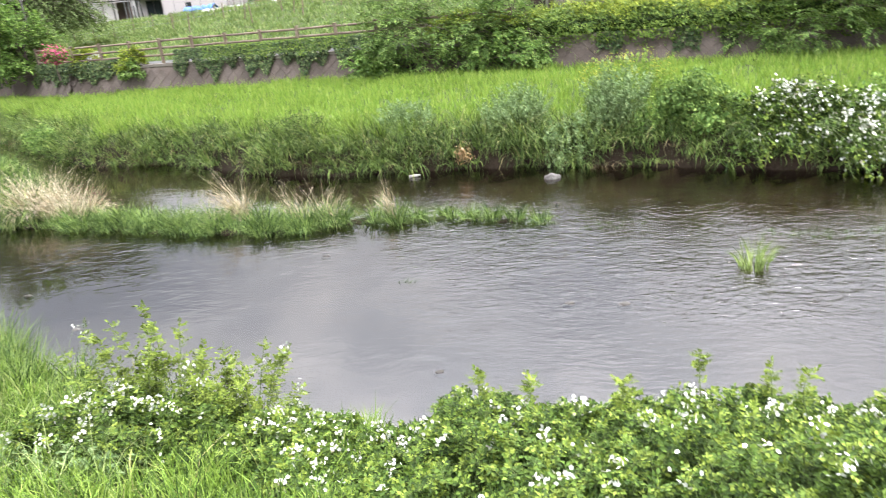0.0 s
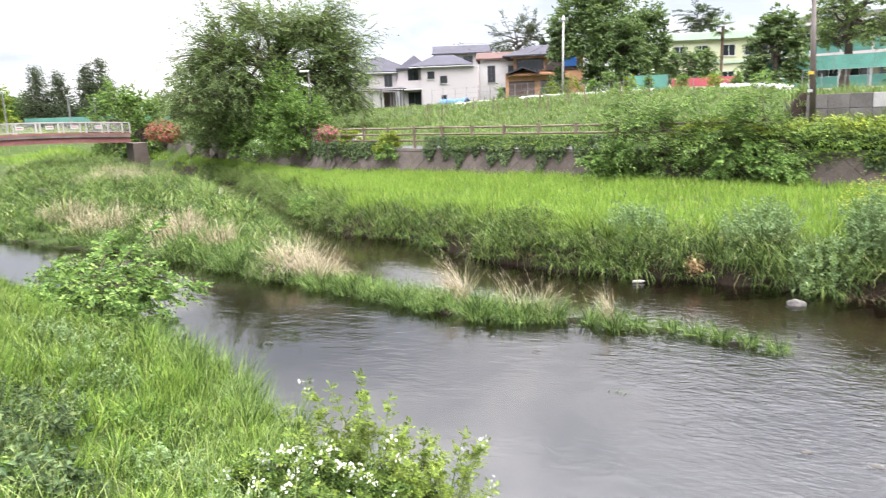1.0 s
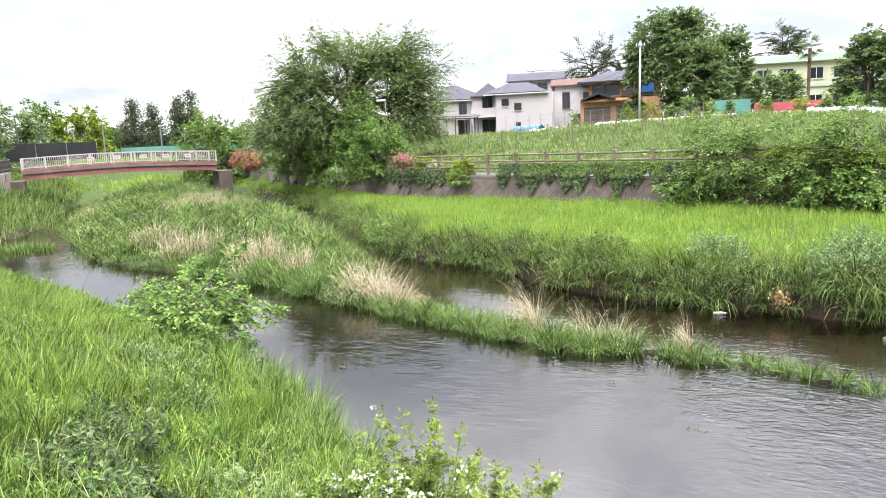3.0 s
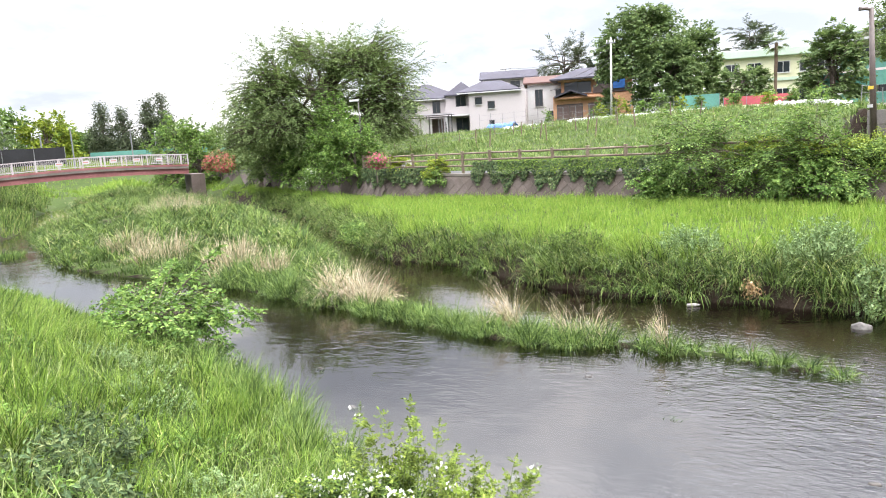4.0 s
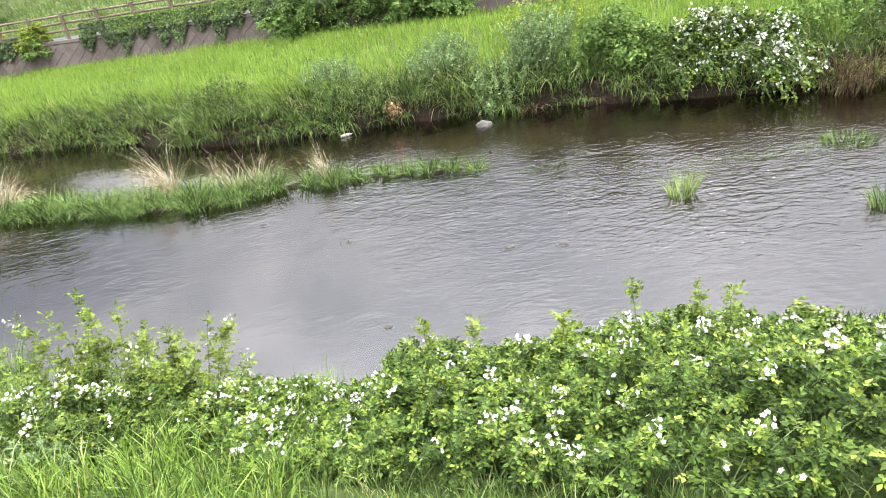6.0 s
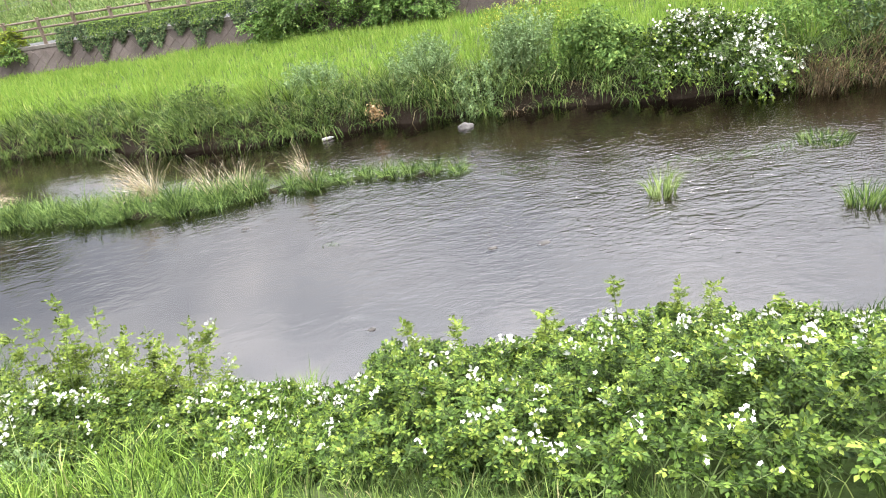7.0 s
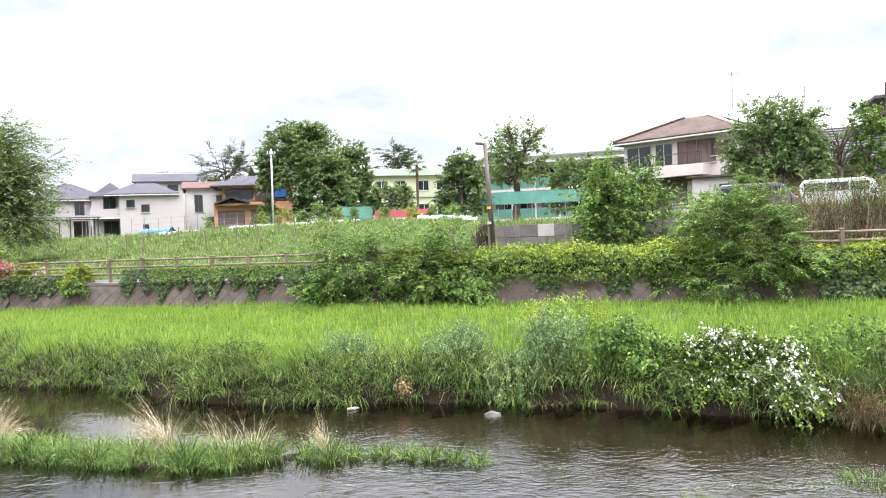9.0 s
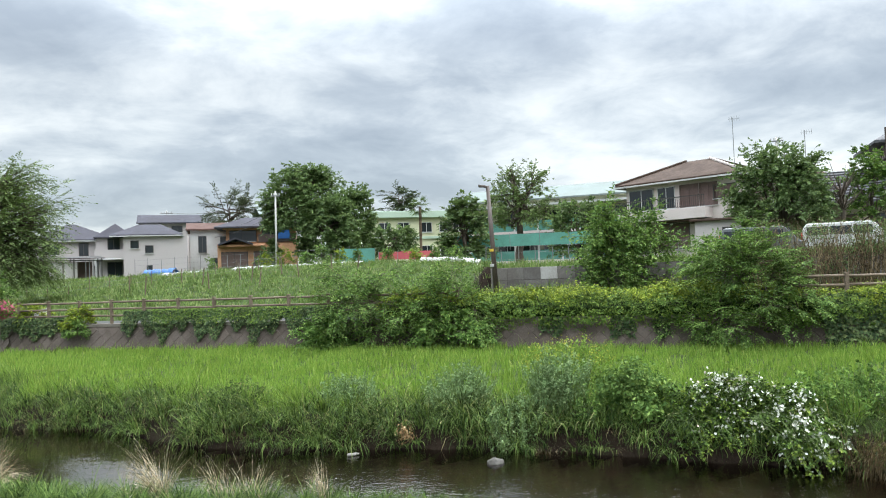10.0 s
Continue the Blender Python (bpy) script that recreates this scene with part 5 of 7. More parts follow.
rose_mound("sprawling wild rose with tall upright canes", (-3.7, -1.1), ([-3.7, -1.1], [5.25, 4.95]), ([-3.7, -1.1], [4.5, 4.2]), 0.5, [(-3.7, 0.85), (-2.9, 0.95), (-2.2, 0.82), (-1.7, 0.66), (-1.1, 0.58)], 420, 80, stems, 5, 30)

# white rose cascading over the far bank
r_ = np.random.default_rng(31)
wr = thing("rose_bush", (0, 0, 0), 0, "large white rose bush cascading over the far bank", "rose bush")
m_ = 330
rx = r_.uniform(5.9, 8.6, m_)
root = np.stack([rx, np.interp(rx, [5.9, 8.6], [15.3, 14.4]) + r_.normal(0, 0.15, m_), np.full(m_, 0.75)], 1)
fall = r_.random(m_) ** 0.8
tip = np.stack([rx + r_.normal(0.1, 0.25, m_) + 0.35 * fall, root[:, 1] + 0.25 - 1.25 * fall, 1.72 - 1.25 * fall ** 1.5 + r_.normal(0, 0.13, m_) - 0.22 * np.abs(rx - 7.3)], 1)
trail = r_.random(m_) < 0.13
tip[trail] = np.stack([r_.uniform(7.6, 8.8, trail.sum()), r_.uniform(12.75, 13.5, trail.sum()), r_.uniform(0.04, 0.6, trail.sum())], 1)
root[trail] = np.stack([r_.uniform(7.3, 8.0, trail.sum()), np.full(trail.sum(), 14.3), np.full(trail.sum(), 0.9)], 1)
knee = (root + tip) / 2 + np.stack([np.zeros(m_), np.zeros(m_), np.where(trail, 0.45, 0.3) + 0.2 * fall], 1)
wd = twig_leaves(root, knee, tip, 9, 0.16, 6, 0.075, 0.8, 0.3, 0.2, 0.4, 0.62, 0.5)
mesh_np("cane_tangle", *joined(curve_tubes(root, knee, tip, 0.01, 0.004) + [twig_strips(*wd[3], 0.003)]), M_STEM, wr, True, kind="stuff")
leaf_parts(wr, wd, M_ROSELEAF, M_SHOOT, 0.97)
wk = r_.choice(m_, 360)
ws = np.where(trail[wk], r_.uniform(0.55, 1.0, 360), r_.uniform(0.6, 1.0, 360))[:, None]
wp = (1 - ws) ** 2 * root[wk] + 2 * ws * (1 - ws) * knee[wk] + ws ** 2 * tip[wk] + r_.normal(0, 0.06, (360, 3)) + [0, -0.06, 0.05]
wp = wp[(wp[:, 0] > 6.3) & (wp[:, 2] < 1.75)]
blossoms(wr, [(*q, 0.05, 0.05, 0.04) for q in wp], len(wp) * 3, 1, 0.07, hollow=0.4)
tp = r_.choice(np.flatnonzero(trail), 56)
ts = r_.uniform(0.5, 1.0, 56)[:, None]
wp = (1 - ts) ** 2 * root[tp] + 2 * ts * (1 - ts) * knee[tp] + ts ** 2 * tip[tp] + r_.normal(0, 0.07, (56, 3)) + [0, -0.05, 0.05]
blossoms(wr, [(*q, 0.05, 0.05, 0.04) for q in wp], len(wp) * 3, 1, 0.07, hollow=0.4)
plant("leafy_shrub", (5.4, 15.7, g(5.4, 15.7)), dome_clumps(8, 1.8, 1.2, 1.25, 0.45, 0.8, 3), 5200, 0.10, M_MIDLEAF, "low leafy green shrub on the far bank", "shrub", trunk=0.03, seed=3, stem_name="woody_base")
herb("leafy_weed", 9.9, 14.6, 2.6, 1.4, 1.0, 120, 0.12, M_MAPLE, "broad-leaved green weeds beside the white rose", "herb clump", 13)


herb("mugwort_clump", 3.9, 16.7, 1.3, 1.0, 1.5, 120, 0.09, M_MUGWORT, "tall grey-green mugwort clump on the far bank", "herb clump", 5)
herb("mugwort_clump", 1.6, 17.6, 1.6, 1.0, 1.05, 130, 0.09, M_MUGWORT, "grey-green mugwort clump on the far bank", "herb clump", 6)
herb("mugwort_clump", -1.2, 18.3, 1.5, 0.9, 0.8, 90, 0.09, M_MUGWORT, "low grey-green mugwort clump on the far bank", "herb clump", 7)
herb("mugwort_clump", 2.7, 16.3, 1.2, 0.7, 0.9, 70, 0.09, M_MUGWORT, "grey-green mugwort clump on the far bank", "herb clump", 8)
herb("mustard_clump", 4.6, 18.4, 1.9, 1.4, 1.35, 130, 0.08, M_MEADOW, "yellow-flowering mustard clump in the meadow", "flower clump", 9, M_YELLOW, 6)
for k, (x, y, w, h) in enumerate(((-4.2, 4.6, 1.0, 0.3), (-5.6, 5.6, 1.3, 0.32), (-7.2, 6.4, 1.4, 0.35), (-6.3, 4.2, 1.3, 0.35), (-8.8, 7.6, 1.5, 0.4), (-4.8, 3.4, 1.0, 0.3), (-3.1, 4.3, 0.9, 0.26), (-9.5, 6.0, 1.6, 0.4))):
    herb("leafy_weed", x, y, w, w * 0.7, h, 70, 0.05, M_MAPLE if k % 2 else M_MUGWORT, "soft leafy weed patch in the near grass", "herb clump", 20 + k)
for k, (x, y, w, h) in enumerate(((-5.6, 4.3, 1.0, 0.42), (-5.0, 3.7, 0.9, 0.4), (-6.3, 5.0, 1.0, 0.4), (-4.4, 3.5, 0.8, 0.34))):
    herb("leafy_weed", x, y, w, w * 0.8, h, 80, 0.075, M_IVY, "dark broad-leaved weeds in the near grass", "herb clump", 40 + k)
herb("leafy_weed", 4.6, 15.9, 0.9, 0.6, 0.8, 50, 0.10, M_MAPLE, "bright leafy weed clump at the bank's edge", "herb clump", 10)
herb("leafy_weed", -4.3, 19.0, 1.6, 0.8, 0.7, 80, 0.08, M_BANK, "low leafy weed clump on the far bank", "herb clump", 11)
herb("leafy_weed", 11.2, 13.7, 2.2, 1.2, 1.0, 110, 0.12, M_IVY, "dark broad-leaved weeds on the far bank", "herb clump", 12)
plant("dark_shrub", (-14.6, 24.6, g(-14.6, 24.6)), dome_clumps(6, 1.5, 1.0, 0.95, 0.4, 0.8, 9), 2600, 0.10, M_MIDLEAF, "dark shrub on the bank of the side channel", "shrub", trunk=0.03, seed=9, stem_name="woody_base")
# drooping leafy shrub over the near water's edge
grown("mulberry_shrub", (-10.9, 10.2, 0.25), "spreading leafy mulberry shrub leaning over the water", "shrub", 4.0, 2.6, 1.15, 8500, 0.095, M_MAPLE, 0.1, 0.05, 0, 9, 7, 0.34, 0.4, 0.22, 11, (0.5, 0.1), skirt=0.15, stem_name="woody_base", narrow=0.62, deep=0.35, start=0.35, foot=0.1, crown="foliage", lobes=0.2)
grown("mulberry_shrub", (-12.6, 11.4, 0.35), "dense low mulberry growth beside the water", "shrub", 2.4, 1.8, 0.95, 4200, 0.08, M_MAPLE, 0.0, 0.05, 0, 9, 7, 0.25, 0.6, 0.15, 12, stem_name="woody_base", narrow=0.6, foot=0.25, crown="foliage")
mb = np.array([(-11.3, 10.4, 0.5, -10.1, 11.4, 2.15), (-11.4, 10.5, 0.5, -11.7, 11.7, 1.75), (-11.2, 10.4, 0.5, -10.6, 11.3, 1.75), (-11.0, 10.3, 0.5, -8.9, 10.9, 0.95), (-11.2, 10.3, 0.5, -12.3, 11.9, 1.6)])
arm = thing("mulberry_branch", (0, 0, 0), 0, "long leafy mulberry branches reaching over the water", "shrub")
mk = (mb[:, :3] + mb[:, 3:]) / 2 + [0, 0, 0.25]
md = twig_leaves(mb[:, :3], mk, mb[:, 3:], 34, 0.26, 6, 0.095, 0.5, 0.3, 0.2, narrow=0.62)
mesh_np("woody_base", *joined(curve_tubes(mb[:, :3], mk, mb[:, 3:], 0.022, 0.005) + [twig_strips(*md[3], 0.003)]), M_BARK, arm, True)
leaf_parts(arm, md, M_MAPLE)

# ---- shrubs, hedge and ivy on the far wall ----


def on_wall(x, beyond):
    p, t = along(WALL, x, x + 1.0, 0.5)
    return p[0][0] - t[0][1] * beyond, p[0][1] + t[0][0] * beyond


hedge = thing("hedge", (0, 0, 0), 0, "clipped yellow-green hedge along the top of the wall", "hedge")
hp, ht = along(WALL, -0.5, 26, 0.5)
hc = []
for (x, y), (tx, ty) in zip(hp, ht):
    for q, (o, z, r, rz) in enumerate(((0.55, 2.8 - (0.2 if x > 13.2 else 0), 0.55, 0.52), (0.85, 3.1 - (0.32 if x > 13.2 else 0), 0.6, 0.4), (0.3, 2.4, 0.4, 0.45))):
        hc.append((x - ty * o, y + tx * o, z + 0.1 * math.sin(x * 1.3 + q), r, r * 0.8, rz * (1 + 0.15 * math.sin(2.1 * x))))
p, out = sprays(hc, 104000, 0.06, 0.86, 8)
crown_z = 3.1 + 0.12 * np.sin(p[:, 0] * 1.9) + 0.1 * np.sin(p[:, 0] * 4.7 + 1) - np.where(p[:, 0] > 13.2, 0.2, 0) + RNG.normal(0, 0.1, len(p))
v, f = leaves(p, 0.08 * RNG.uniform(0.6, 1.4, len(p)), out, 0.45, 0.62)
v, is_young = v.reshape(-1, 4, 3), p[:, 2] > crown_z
# solid dark core, added to stand in for the hedge's inner shade
sweep("shade_core", WALL, -0.5, 26, 0.5, [(0.36, 2.42), (0.3, 2.7), (0.5, 2.9), (1.1, 2.9), (1.25, 2.7), (1.2, 2.42)], M_CORE, hedge)
hs = joined([tube([(x - ty * 0.6, y + tx * 0.6, 2.2), (x - ty * 0.65 + 0.1, y + tx * 0.6, 2.8), (x - ty * 0.6, y + tx * 0.6, 3.2)], [0.03, 0.02, 0.008], 5) for (x, y), (tx, ty) in zip(hp, ht)])
mesh_np("woody_base", *hs, M_BARK, hedge, True)
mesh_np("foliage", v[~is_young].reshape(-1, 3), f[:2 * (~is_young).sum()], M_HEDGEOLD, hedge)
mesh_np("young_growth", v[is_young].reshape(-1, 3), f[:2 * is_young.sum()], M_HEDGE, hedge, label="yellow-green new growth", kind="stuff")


def ivy_patch(x0, x1, top, bottom, n, mat=None, leaf=0.11, out_by=0.06, ragged=0.5):
    """Leaves that hang flat on the sloping wall."""
    p, t = along(WALL, x0, x1, 0.05)
    k = RNG.integers(0, len(p), n)
    s = RNG.random(n) ** 1.2
    reach = bottom + (top - bottom) * ragged * (0.5 + 0.5 * np.sin(p[k, 0] * 2.3) * np.sin(p[k, 0] * 5.1 + 1))
    z = top - s * (top - reach)
    beyond = np.interp(z, [0.9, 2.27, 2.4, 3.2], [-0.02, 0.40, 0.38, 0.7]) - out_by - np.abs(RNG.normal(0, 0.06, n))
    at = np.stack([p[k, 0] - t[k, 1] * beyond, p[k, 1] + t[k, 0] * beyond, z], 1)
    nr = np.stack([t[k, 1], -t[k, 0], np.full(n, 0.5)], 1)
    v, f = leaves(at, leaf * RNG.uniform(0.6, 1.3, n), nr, 0.5, 0.8)
    ob = mesh_np("ivy", v, f, mat or M_IVY)
    return tagged(ob, "trailing ivy hanging over the stone wall", "ivy", "ivy on the wall")


ivy_patch(-12.5, -2.5, 2.95, 1.45, 11000, M_IVY, 0.09, 0.07, 0.75)
ivy_patch(-11, -4, 3.0, 2.3, 3600, M_HEDGEOLD, 0.08, 0.1)
ivy_patch(-21.5, -15.5, 2.7, 1.6, 3500, M_IVY, 0.12)
ivy_patch(14.0, 22, 3.0, 1.2, 7000, M_IVY, 0.13, 0.1, 0.2)
ivy_patch(5.2, 6.0, 2.4, 1.5, 260, M_IVY, 0.11, ragged=0.8)
ivy_patch(7.6, 8.4, 2.4, 1.3, 320, M_IVY, 0.11, ragged=0.6)
ivy_patch(9.0, 9.5, 2.4, 1.5, 160, M_IVY, 0.11, ragged=0.6)


def wall_shrub(x, beyond, z, w, d, h, n, leaf, mat, label, seed, name="shrub", z0=0.0, **kw):
    px, py = on_wall(x, beyond)
    opts = dict(trunk=0.07, limbs_n=0, stem_name="woody_base", crown="foliage", turn=-21.0, foot=0.16)
    opts.update(kw)
    grown(name, (px, py, z), label, "shrub", w, d, h, n, leaf, mat, z0, seed=seed, **opts)


wall_shrub(-1.5, 0.5, 2.2, 5.6, 3.2, 2.4, 19000, 0.12, M_MIDLEAF, "wide leafy shrub spilling over the wall and fence", 21, reach=0.62, droop=0.2, skirt=0.55, flat=0.3, lobes=0.26, twigs=14, narrow=0.5, deep=0.35)
wall_shrub(1.7, 0.7, 2.2, 4.6, 2.8, 2.6, 14000, 0.125, M_MIDLEAF, "tall loose shrub rising above the fence", 22, reach=0.7, droop=0.12, skirt=0.5, flat=0.3, lobes=0.3, twigs=14, narrow=0.45, deep=0.35)
wall_shrub(-2.6, -0.35, 1.3, 2.8, 1.6, 1.25, 6000, 0.11, M_MAPLE, "low leafy shrub at the foot of the wall", 23, reach=0.3)
wall_shrub(2.2, -0.2, 1.9, 3.0, 1.5, 1.0, 5000, 0.12, M_MAPLE, "low leafy branches hanging over the wall", 29, reach=0.34, droop=0.4, skirt=0.6)
wall_shrub(11.9, 0.3, 2.1, 4.9, 3.2, 3.6, 34000, 0.10, M_MIDLEAF, "broad layered maple-like shrub over the hedge", 24, reach=0.55, flat=0.1, droop=0.16, skirt=0.25, per=9, twigs=14, lobes=0.16, deep=0.4, narrow=0.5)
wall_shrub(-14.9, 0.4, 2.3, 1.7, 1.3, 1.0, 4200, 0.075, M_HEDGE, "rounded yellow-green shrub beside the fence", 25, reach=0.2, flat=0.9)
wall_shrub(-14.7, 0.0, 2.1, 1.5, 0.8, 0.6, 2600, 0.07, M_MIDLEAF, "dark green shrub hanging below the fence rail", 30, reach=0.2, flat=0.9, skirt=0.6, droop=0.3)
wall_shrub(-18.0, 1.0, 2.4, 2.0, 1.4, 1.0, 3600, 0.08, M_HEDGE, "rounded yellow-green shrub beside the fence", 26, reach=0.22, flat=0.9)
grown("garden_tree", (10.2, 30.6, 3.1), "bushy light green young tree before the house", "tree", 4.4, 3.6, 3.9, 24000, 0.125, M_MIDLEAF, 0.2, 0.08, 6, 9, 8, 0.55, 0.7, 0.1, 27, lobes=0.24, fork=0.15, skirt=0.1, square=0.8)
grown("shrub", (14.4, 29.0, 3.0), "loose green shrub beside the yard", "shrub", 4.2, 2.4, 2.5, 8000, 0.15, M_MIDLEAF, 0.0, 0.06, 0, reach=0.45, seed=28, stem_name="woody_base", crown="foliage")

# ---- buildings ----


def hip_roof(w, d, z, h, over, ridge, thick=0.16):
    """A hipped roof, its ridge along x; ridge: length of the ridge."""
    bm = bmesh.new()
    a, b, r = w / 2 + over, d / 2 + over, ridge / 2
    low = [bm.verts.new(p) for p in ((-a, -b, z), (a, -b, z), (a, b, z), (-a, b, z))]
    mid = [bm.verts.new(p) for p in ((-a, -b, z + thick), (a, -b, z + thick), (a, b, z + thick), (-a, b, z + thick))]
    t0, t1 = bm.verts.new((-r, 0, z + h)), bm.verts.new((r, 0, z + h))
    bm.faces.new(low[::-1])
    for i in range(4):
        bm.faces.new((low[i], low[(i + 1) % 4], mid[(i + 1) % 4], mid[i]))
    bm.faces.new((mid[0], mid[1], t1, t0))
    bm.faces.new((mid[1], mid[2], t1))
    bm.faces.new((mid[2], mid[3], t0, t1))
    bm.faces.new((mid[3], mid[0], t0))
    return bm


def gable_roof(w, d, z, h, over, thick=0.18, along_x=True):
    """A gabled roof of two slabs, its ridge along x (or along y)."""
    bm = bmesh.new()
    if along_x:
        b = d / 2 + over
        prism_pts = [(-b, z), (0, z + h), (b, z), (b, z + thick), (0, z + h + thick), (-b, z + thick)]
        prism(bm, prism_pts, -(w / 2 + over), w / 2 + over)
        bmesh.ops.rotate(bm, verts=bm.verts, cent=(0, 0, 0), matrix=Matrix.Rotation(math.pi / 2, 3, "Z"))
    else:
        a = w / 2 + over
        prism(bm, [(-a, z), (0, z + h), (a, z), (a, z + thick), (0, z + h + thick), (-a, z + thick)], -(d / 2 + over), d / 2 + over)
    return bm


def window(parent, x, y, z, w, h, side="front", frame_mat=None, shutters=None, sash=True, name="window"):
    """A window that stands 4 cm proud of a wall: frame, pane and a sill. side: front faces -y, right faces +x."""
    m = Matrix.Translation((x, y, z)) @ (Matrix.Rotation(math.pi / 2, 4, "Z") if side == "right" else Matrix.Rotation(-math.pi / 2, 4, "Z") if side == "left" else Matrix())
    bm = bmesh.new()
    t = 0.07
    for q in ((0, -0.03, h / 2, w + t, 0.1, t), (0, -0.03, -h / 2, w + t, 0.1, t), (-w / 2, -0.03, 0, t, 0.1, h), (w / 2, -0.03, 0, t, 0.1, h)):
        add_box(bm, *q)
    if sash:
        add_box(bm, 0, -0.025, 0, 0.06, 0.07, h)
    bmesh.ops.transform(bm, matrix=m, verts=bm.verts)
    fr = part(name, bm, frame_mat or M_FRAME, parent)
    bm = box(0, -0.012, 0, w, 0.02, h)
    bmesh.ops.transform(bm, matrix=m, verts=bm.verts)
    part("pane", bm, shutters or M_GLASS, fr)
    bm = box(0, -0.07, -h / 2 - 0.06, w + 0.2, 0.16, 0.05)
    bmesh.ops.transform(bm, matrix=m, verts=bm.verts)
    part("sill", bm, M_TRIM, fr)
    return fr


def gutter(parent, w, d, z, over):
    bm = bmesh.new()
    for s in (-1, 1):
        add_box(bm, 0, s * (d / 2 + over + 0.05), z + 0.06, w + 2 * over + 0.2, 0.1, 0.12)
        add_box(bm, s * (w / 2 + over + 0.05), 0, z + 0.06, 0.1, d + 2 * over, 0.12)
    part("gutter", bm, M_TRIM, parent, "white rain gutter")


def facing(x, y, turn=0.0):
    return math.degrees(math.atan2(-x, y)) + turn


# two white houses with grey hipped roofs
ha = thing("white_house", (-37.2, 82.5, 4.2), facing(-37, 82, 4), "white rendered two-storey house with grey hipped roof", "house", "houses beyond the field")
part("wall", box(0, 0, 2.4, 7.8, 7.5, 5.2), M_WHITE, ha)
part("roof", hip_roof(7.8, 7.5, 4.95, 2.15, 0.45, 0.8), M_ROOFGREY, ha)
gutter(ha, 7.8, 7.5, 4.88, 0.4)
window(ha, 0.9, -3.75, 4.0, 0.9, 1.4)
window(ha, -2.3, -3.75, 4.0, 1.6, 1.1)
window(ha, 2.6, -3.75, 1.2, 1.3, 1.9)
hb = thing("white_house", (-28.6, 83.0, 4.25), facing(-28, 83, -4), "white rendered two-storey house with a recessed porch", "house", "houses beyond the field")
part("wall", box(0.9, 0, 2.55, 6.7, 7.0, 5.5), M_WHITE, hb)
part("wall", box(-3.95, 0.8, 2.5, 3.0, 5.6, 5.4), M_WHITE, hb)
part("porch_roof", box(-3.95, -2.6, 2.75, 3.0, 1.5, 0.16, 0.03), M_TRIM, hb)
part("porch_post", box(-5.3, -3.2, 1.3, 0.12, 0.12, 2.8), M_TRIM, hb)
part("balcony", box(-3.95, -3.2, 3.3, 3.0, 0.14, 1.0), M_WHITE, hb)
part("balcony_side", box(-5.38, -2.6, 3.3, 0.14, 1.1, 1.0), M_WHITE, hb)
part("roof", hip_roof(6.7, 7.0, 5.25, 1.55, 0.4, 2.4), M_ROOFGREY, hb)
bm = hip_roof(5.6, 3.2, 0, 1.75, 0.4, 2.6)
bmesh.ops.transform(bm, matrix=Matrix.Translation((-3.6, 0.8, 5.15)) @ Matrix.Rotation(math.pi / 2, 4, "Z"), verts=bm.verts)
part("roof", bm, M_ROOFGREY, hb)
gutter(hb, 6.7, 7.0, 5.18, 0.36)
window(hb, -3.6, -2.0, 4.3, 1.2, 1.6)
window(hb, -3.5, -2.0, 1.3, 1.5, 2.3)
window(hb, -1.3, -3.5, 4.3, 0.8, 0.8, sash=False)
window(hb, 0.2, -3.5, 3.75, 0.8, 0.8, sash=False)
window(hb, 0.2, -3.5, 1.6, 0.55, 0.65, sash=False)

# covered terrace before the first house
cp = thing("carport", (-34.0, 74.5, 4.45), facing(-34, 74, 6), "dark metal carport with translucent roof beside the white house", "carport")
for x in (-3.0, 0.4, 3.0):
    part("post", add_box(bmesh.new(), x, -1.3, 1.25, 0.1, 0.1, 2.6), M_METAL, cp)
    part("post", add_box(bmesh.new(), x, 1.3, 1.35, 0.1, 0.1, 2.8), M_METAL, cp)
bm = box(0, 0, 2.7, 6.6, 3.2, 0.08)
bmesh.ops.rotate(bm, verts=bm.verts, cent=(0, 0, 2.7), matrix=Matrix.Rotation(radians(5), 3, "X"))
part("roof", bm, M_METAL, cp)
# dark sheet at the back, imitates the shade inside the carport
part("shade_panel", box(-0.3, 1.2, 1.2, 5.4, 0.06, 2.2), M_SHUTTER, cp, "dark brown panel standing in for the carport's shaded interior")
part("screen", box(-2.55, -1.2, 1.2, 1.0, 0.05, 2.3), M_METAL, cp, "dark mesh screen")
for k in range(2):
    part("screen", box(-1.25 + 1.35 * k, -1.1, 1.15, 1.25, 0.05, 2.1), M_BLOCKPALE, cp, "grey translucent screen")
part("beam", box(0, -1.3, 2.35, 6.2, 0.07, 0.12), M_METAL, cp)
for k in range(5):
    part("slat", box(1.5 + 0.35 * k, -1.2, 1.2, 0.07, 0.05, 2.3), M_STEEL, cp)

# house behind with a gabled roof
hc_ = thing("white_house", (-33.5, 106, 5.2), facing(-33, 106), "pale house with grey gabled roof behind the others", "house", "houses beyond the field")
part("wall", box(0, 0, 3.8, 8.0, 6.5, 8.0), M_WHITE, hc_)
part("roof", gable_roof(8.0, 6.5, 7.5, 1.4, 0.5), M_ROOFGREY, hc_)
for x in (-2.4, 0.9, 2.9):
    window(hc_, x, -3.25, 6.7, 1.4, 0.9)
# narrow house with red-brown roof
hd = thing("grey_house", (-23.0, 90, 4.8), facing(-23, 90), "narrow grey house with a red-brown roof", "house", "houses beyond the field")
part("wall", box(0, 0, 2.8, 5.6, 6.0, 5.8), M_GREYW, hd)
part("roof", gable_roof(5.6, 6.0, 5.6, 1.0, 0.5), M_ROOFRED, hd)
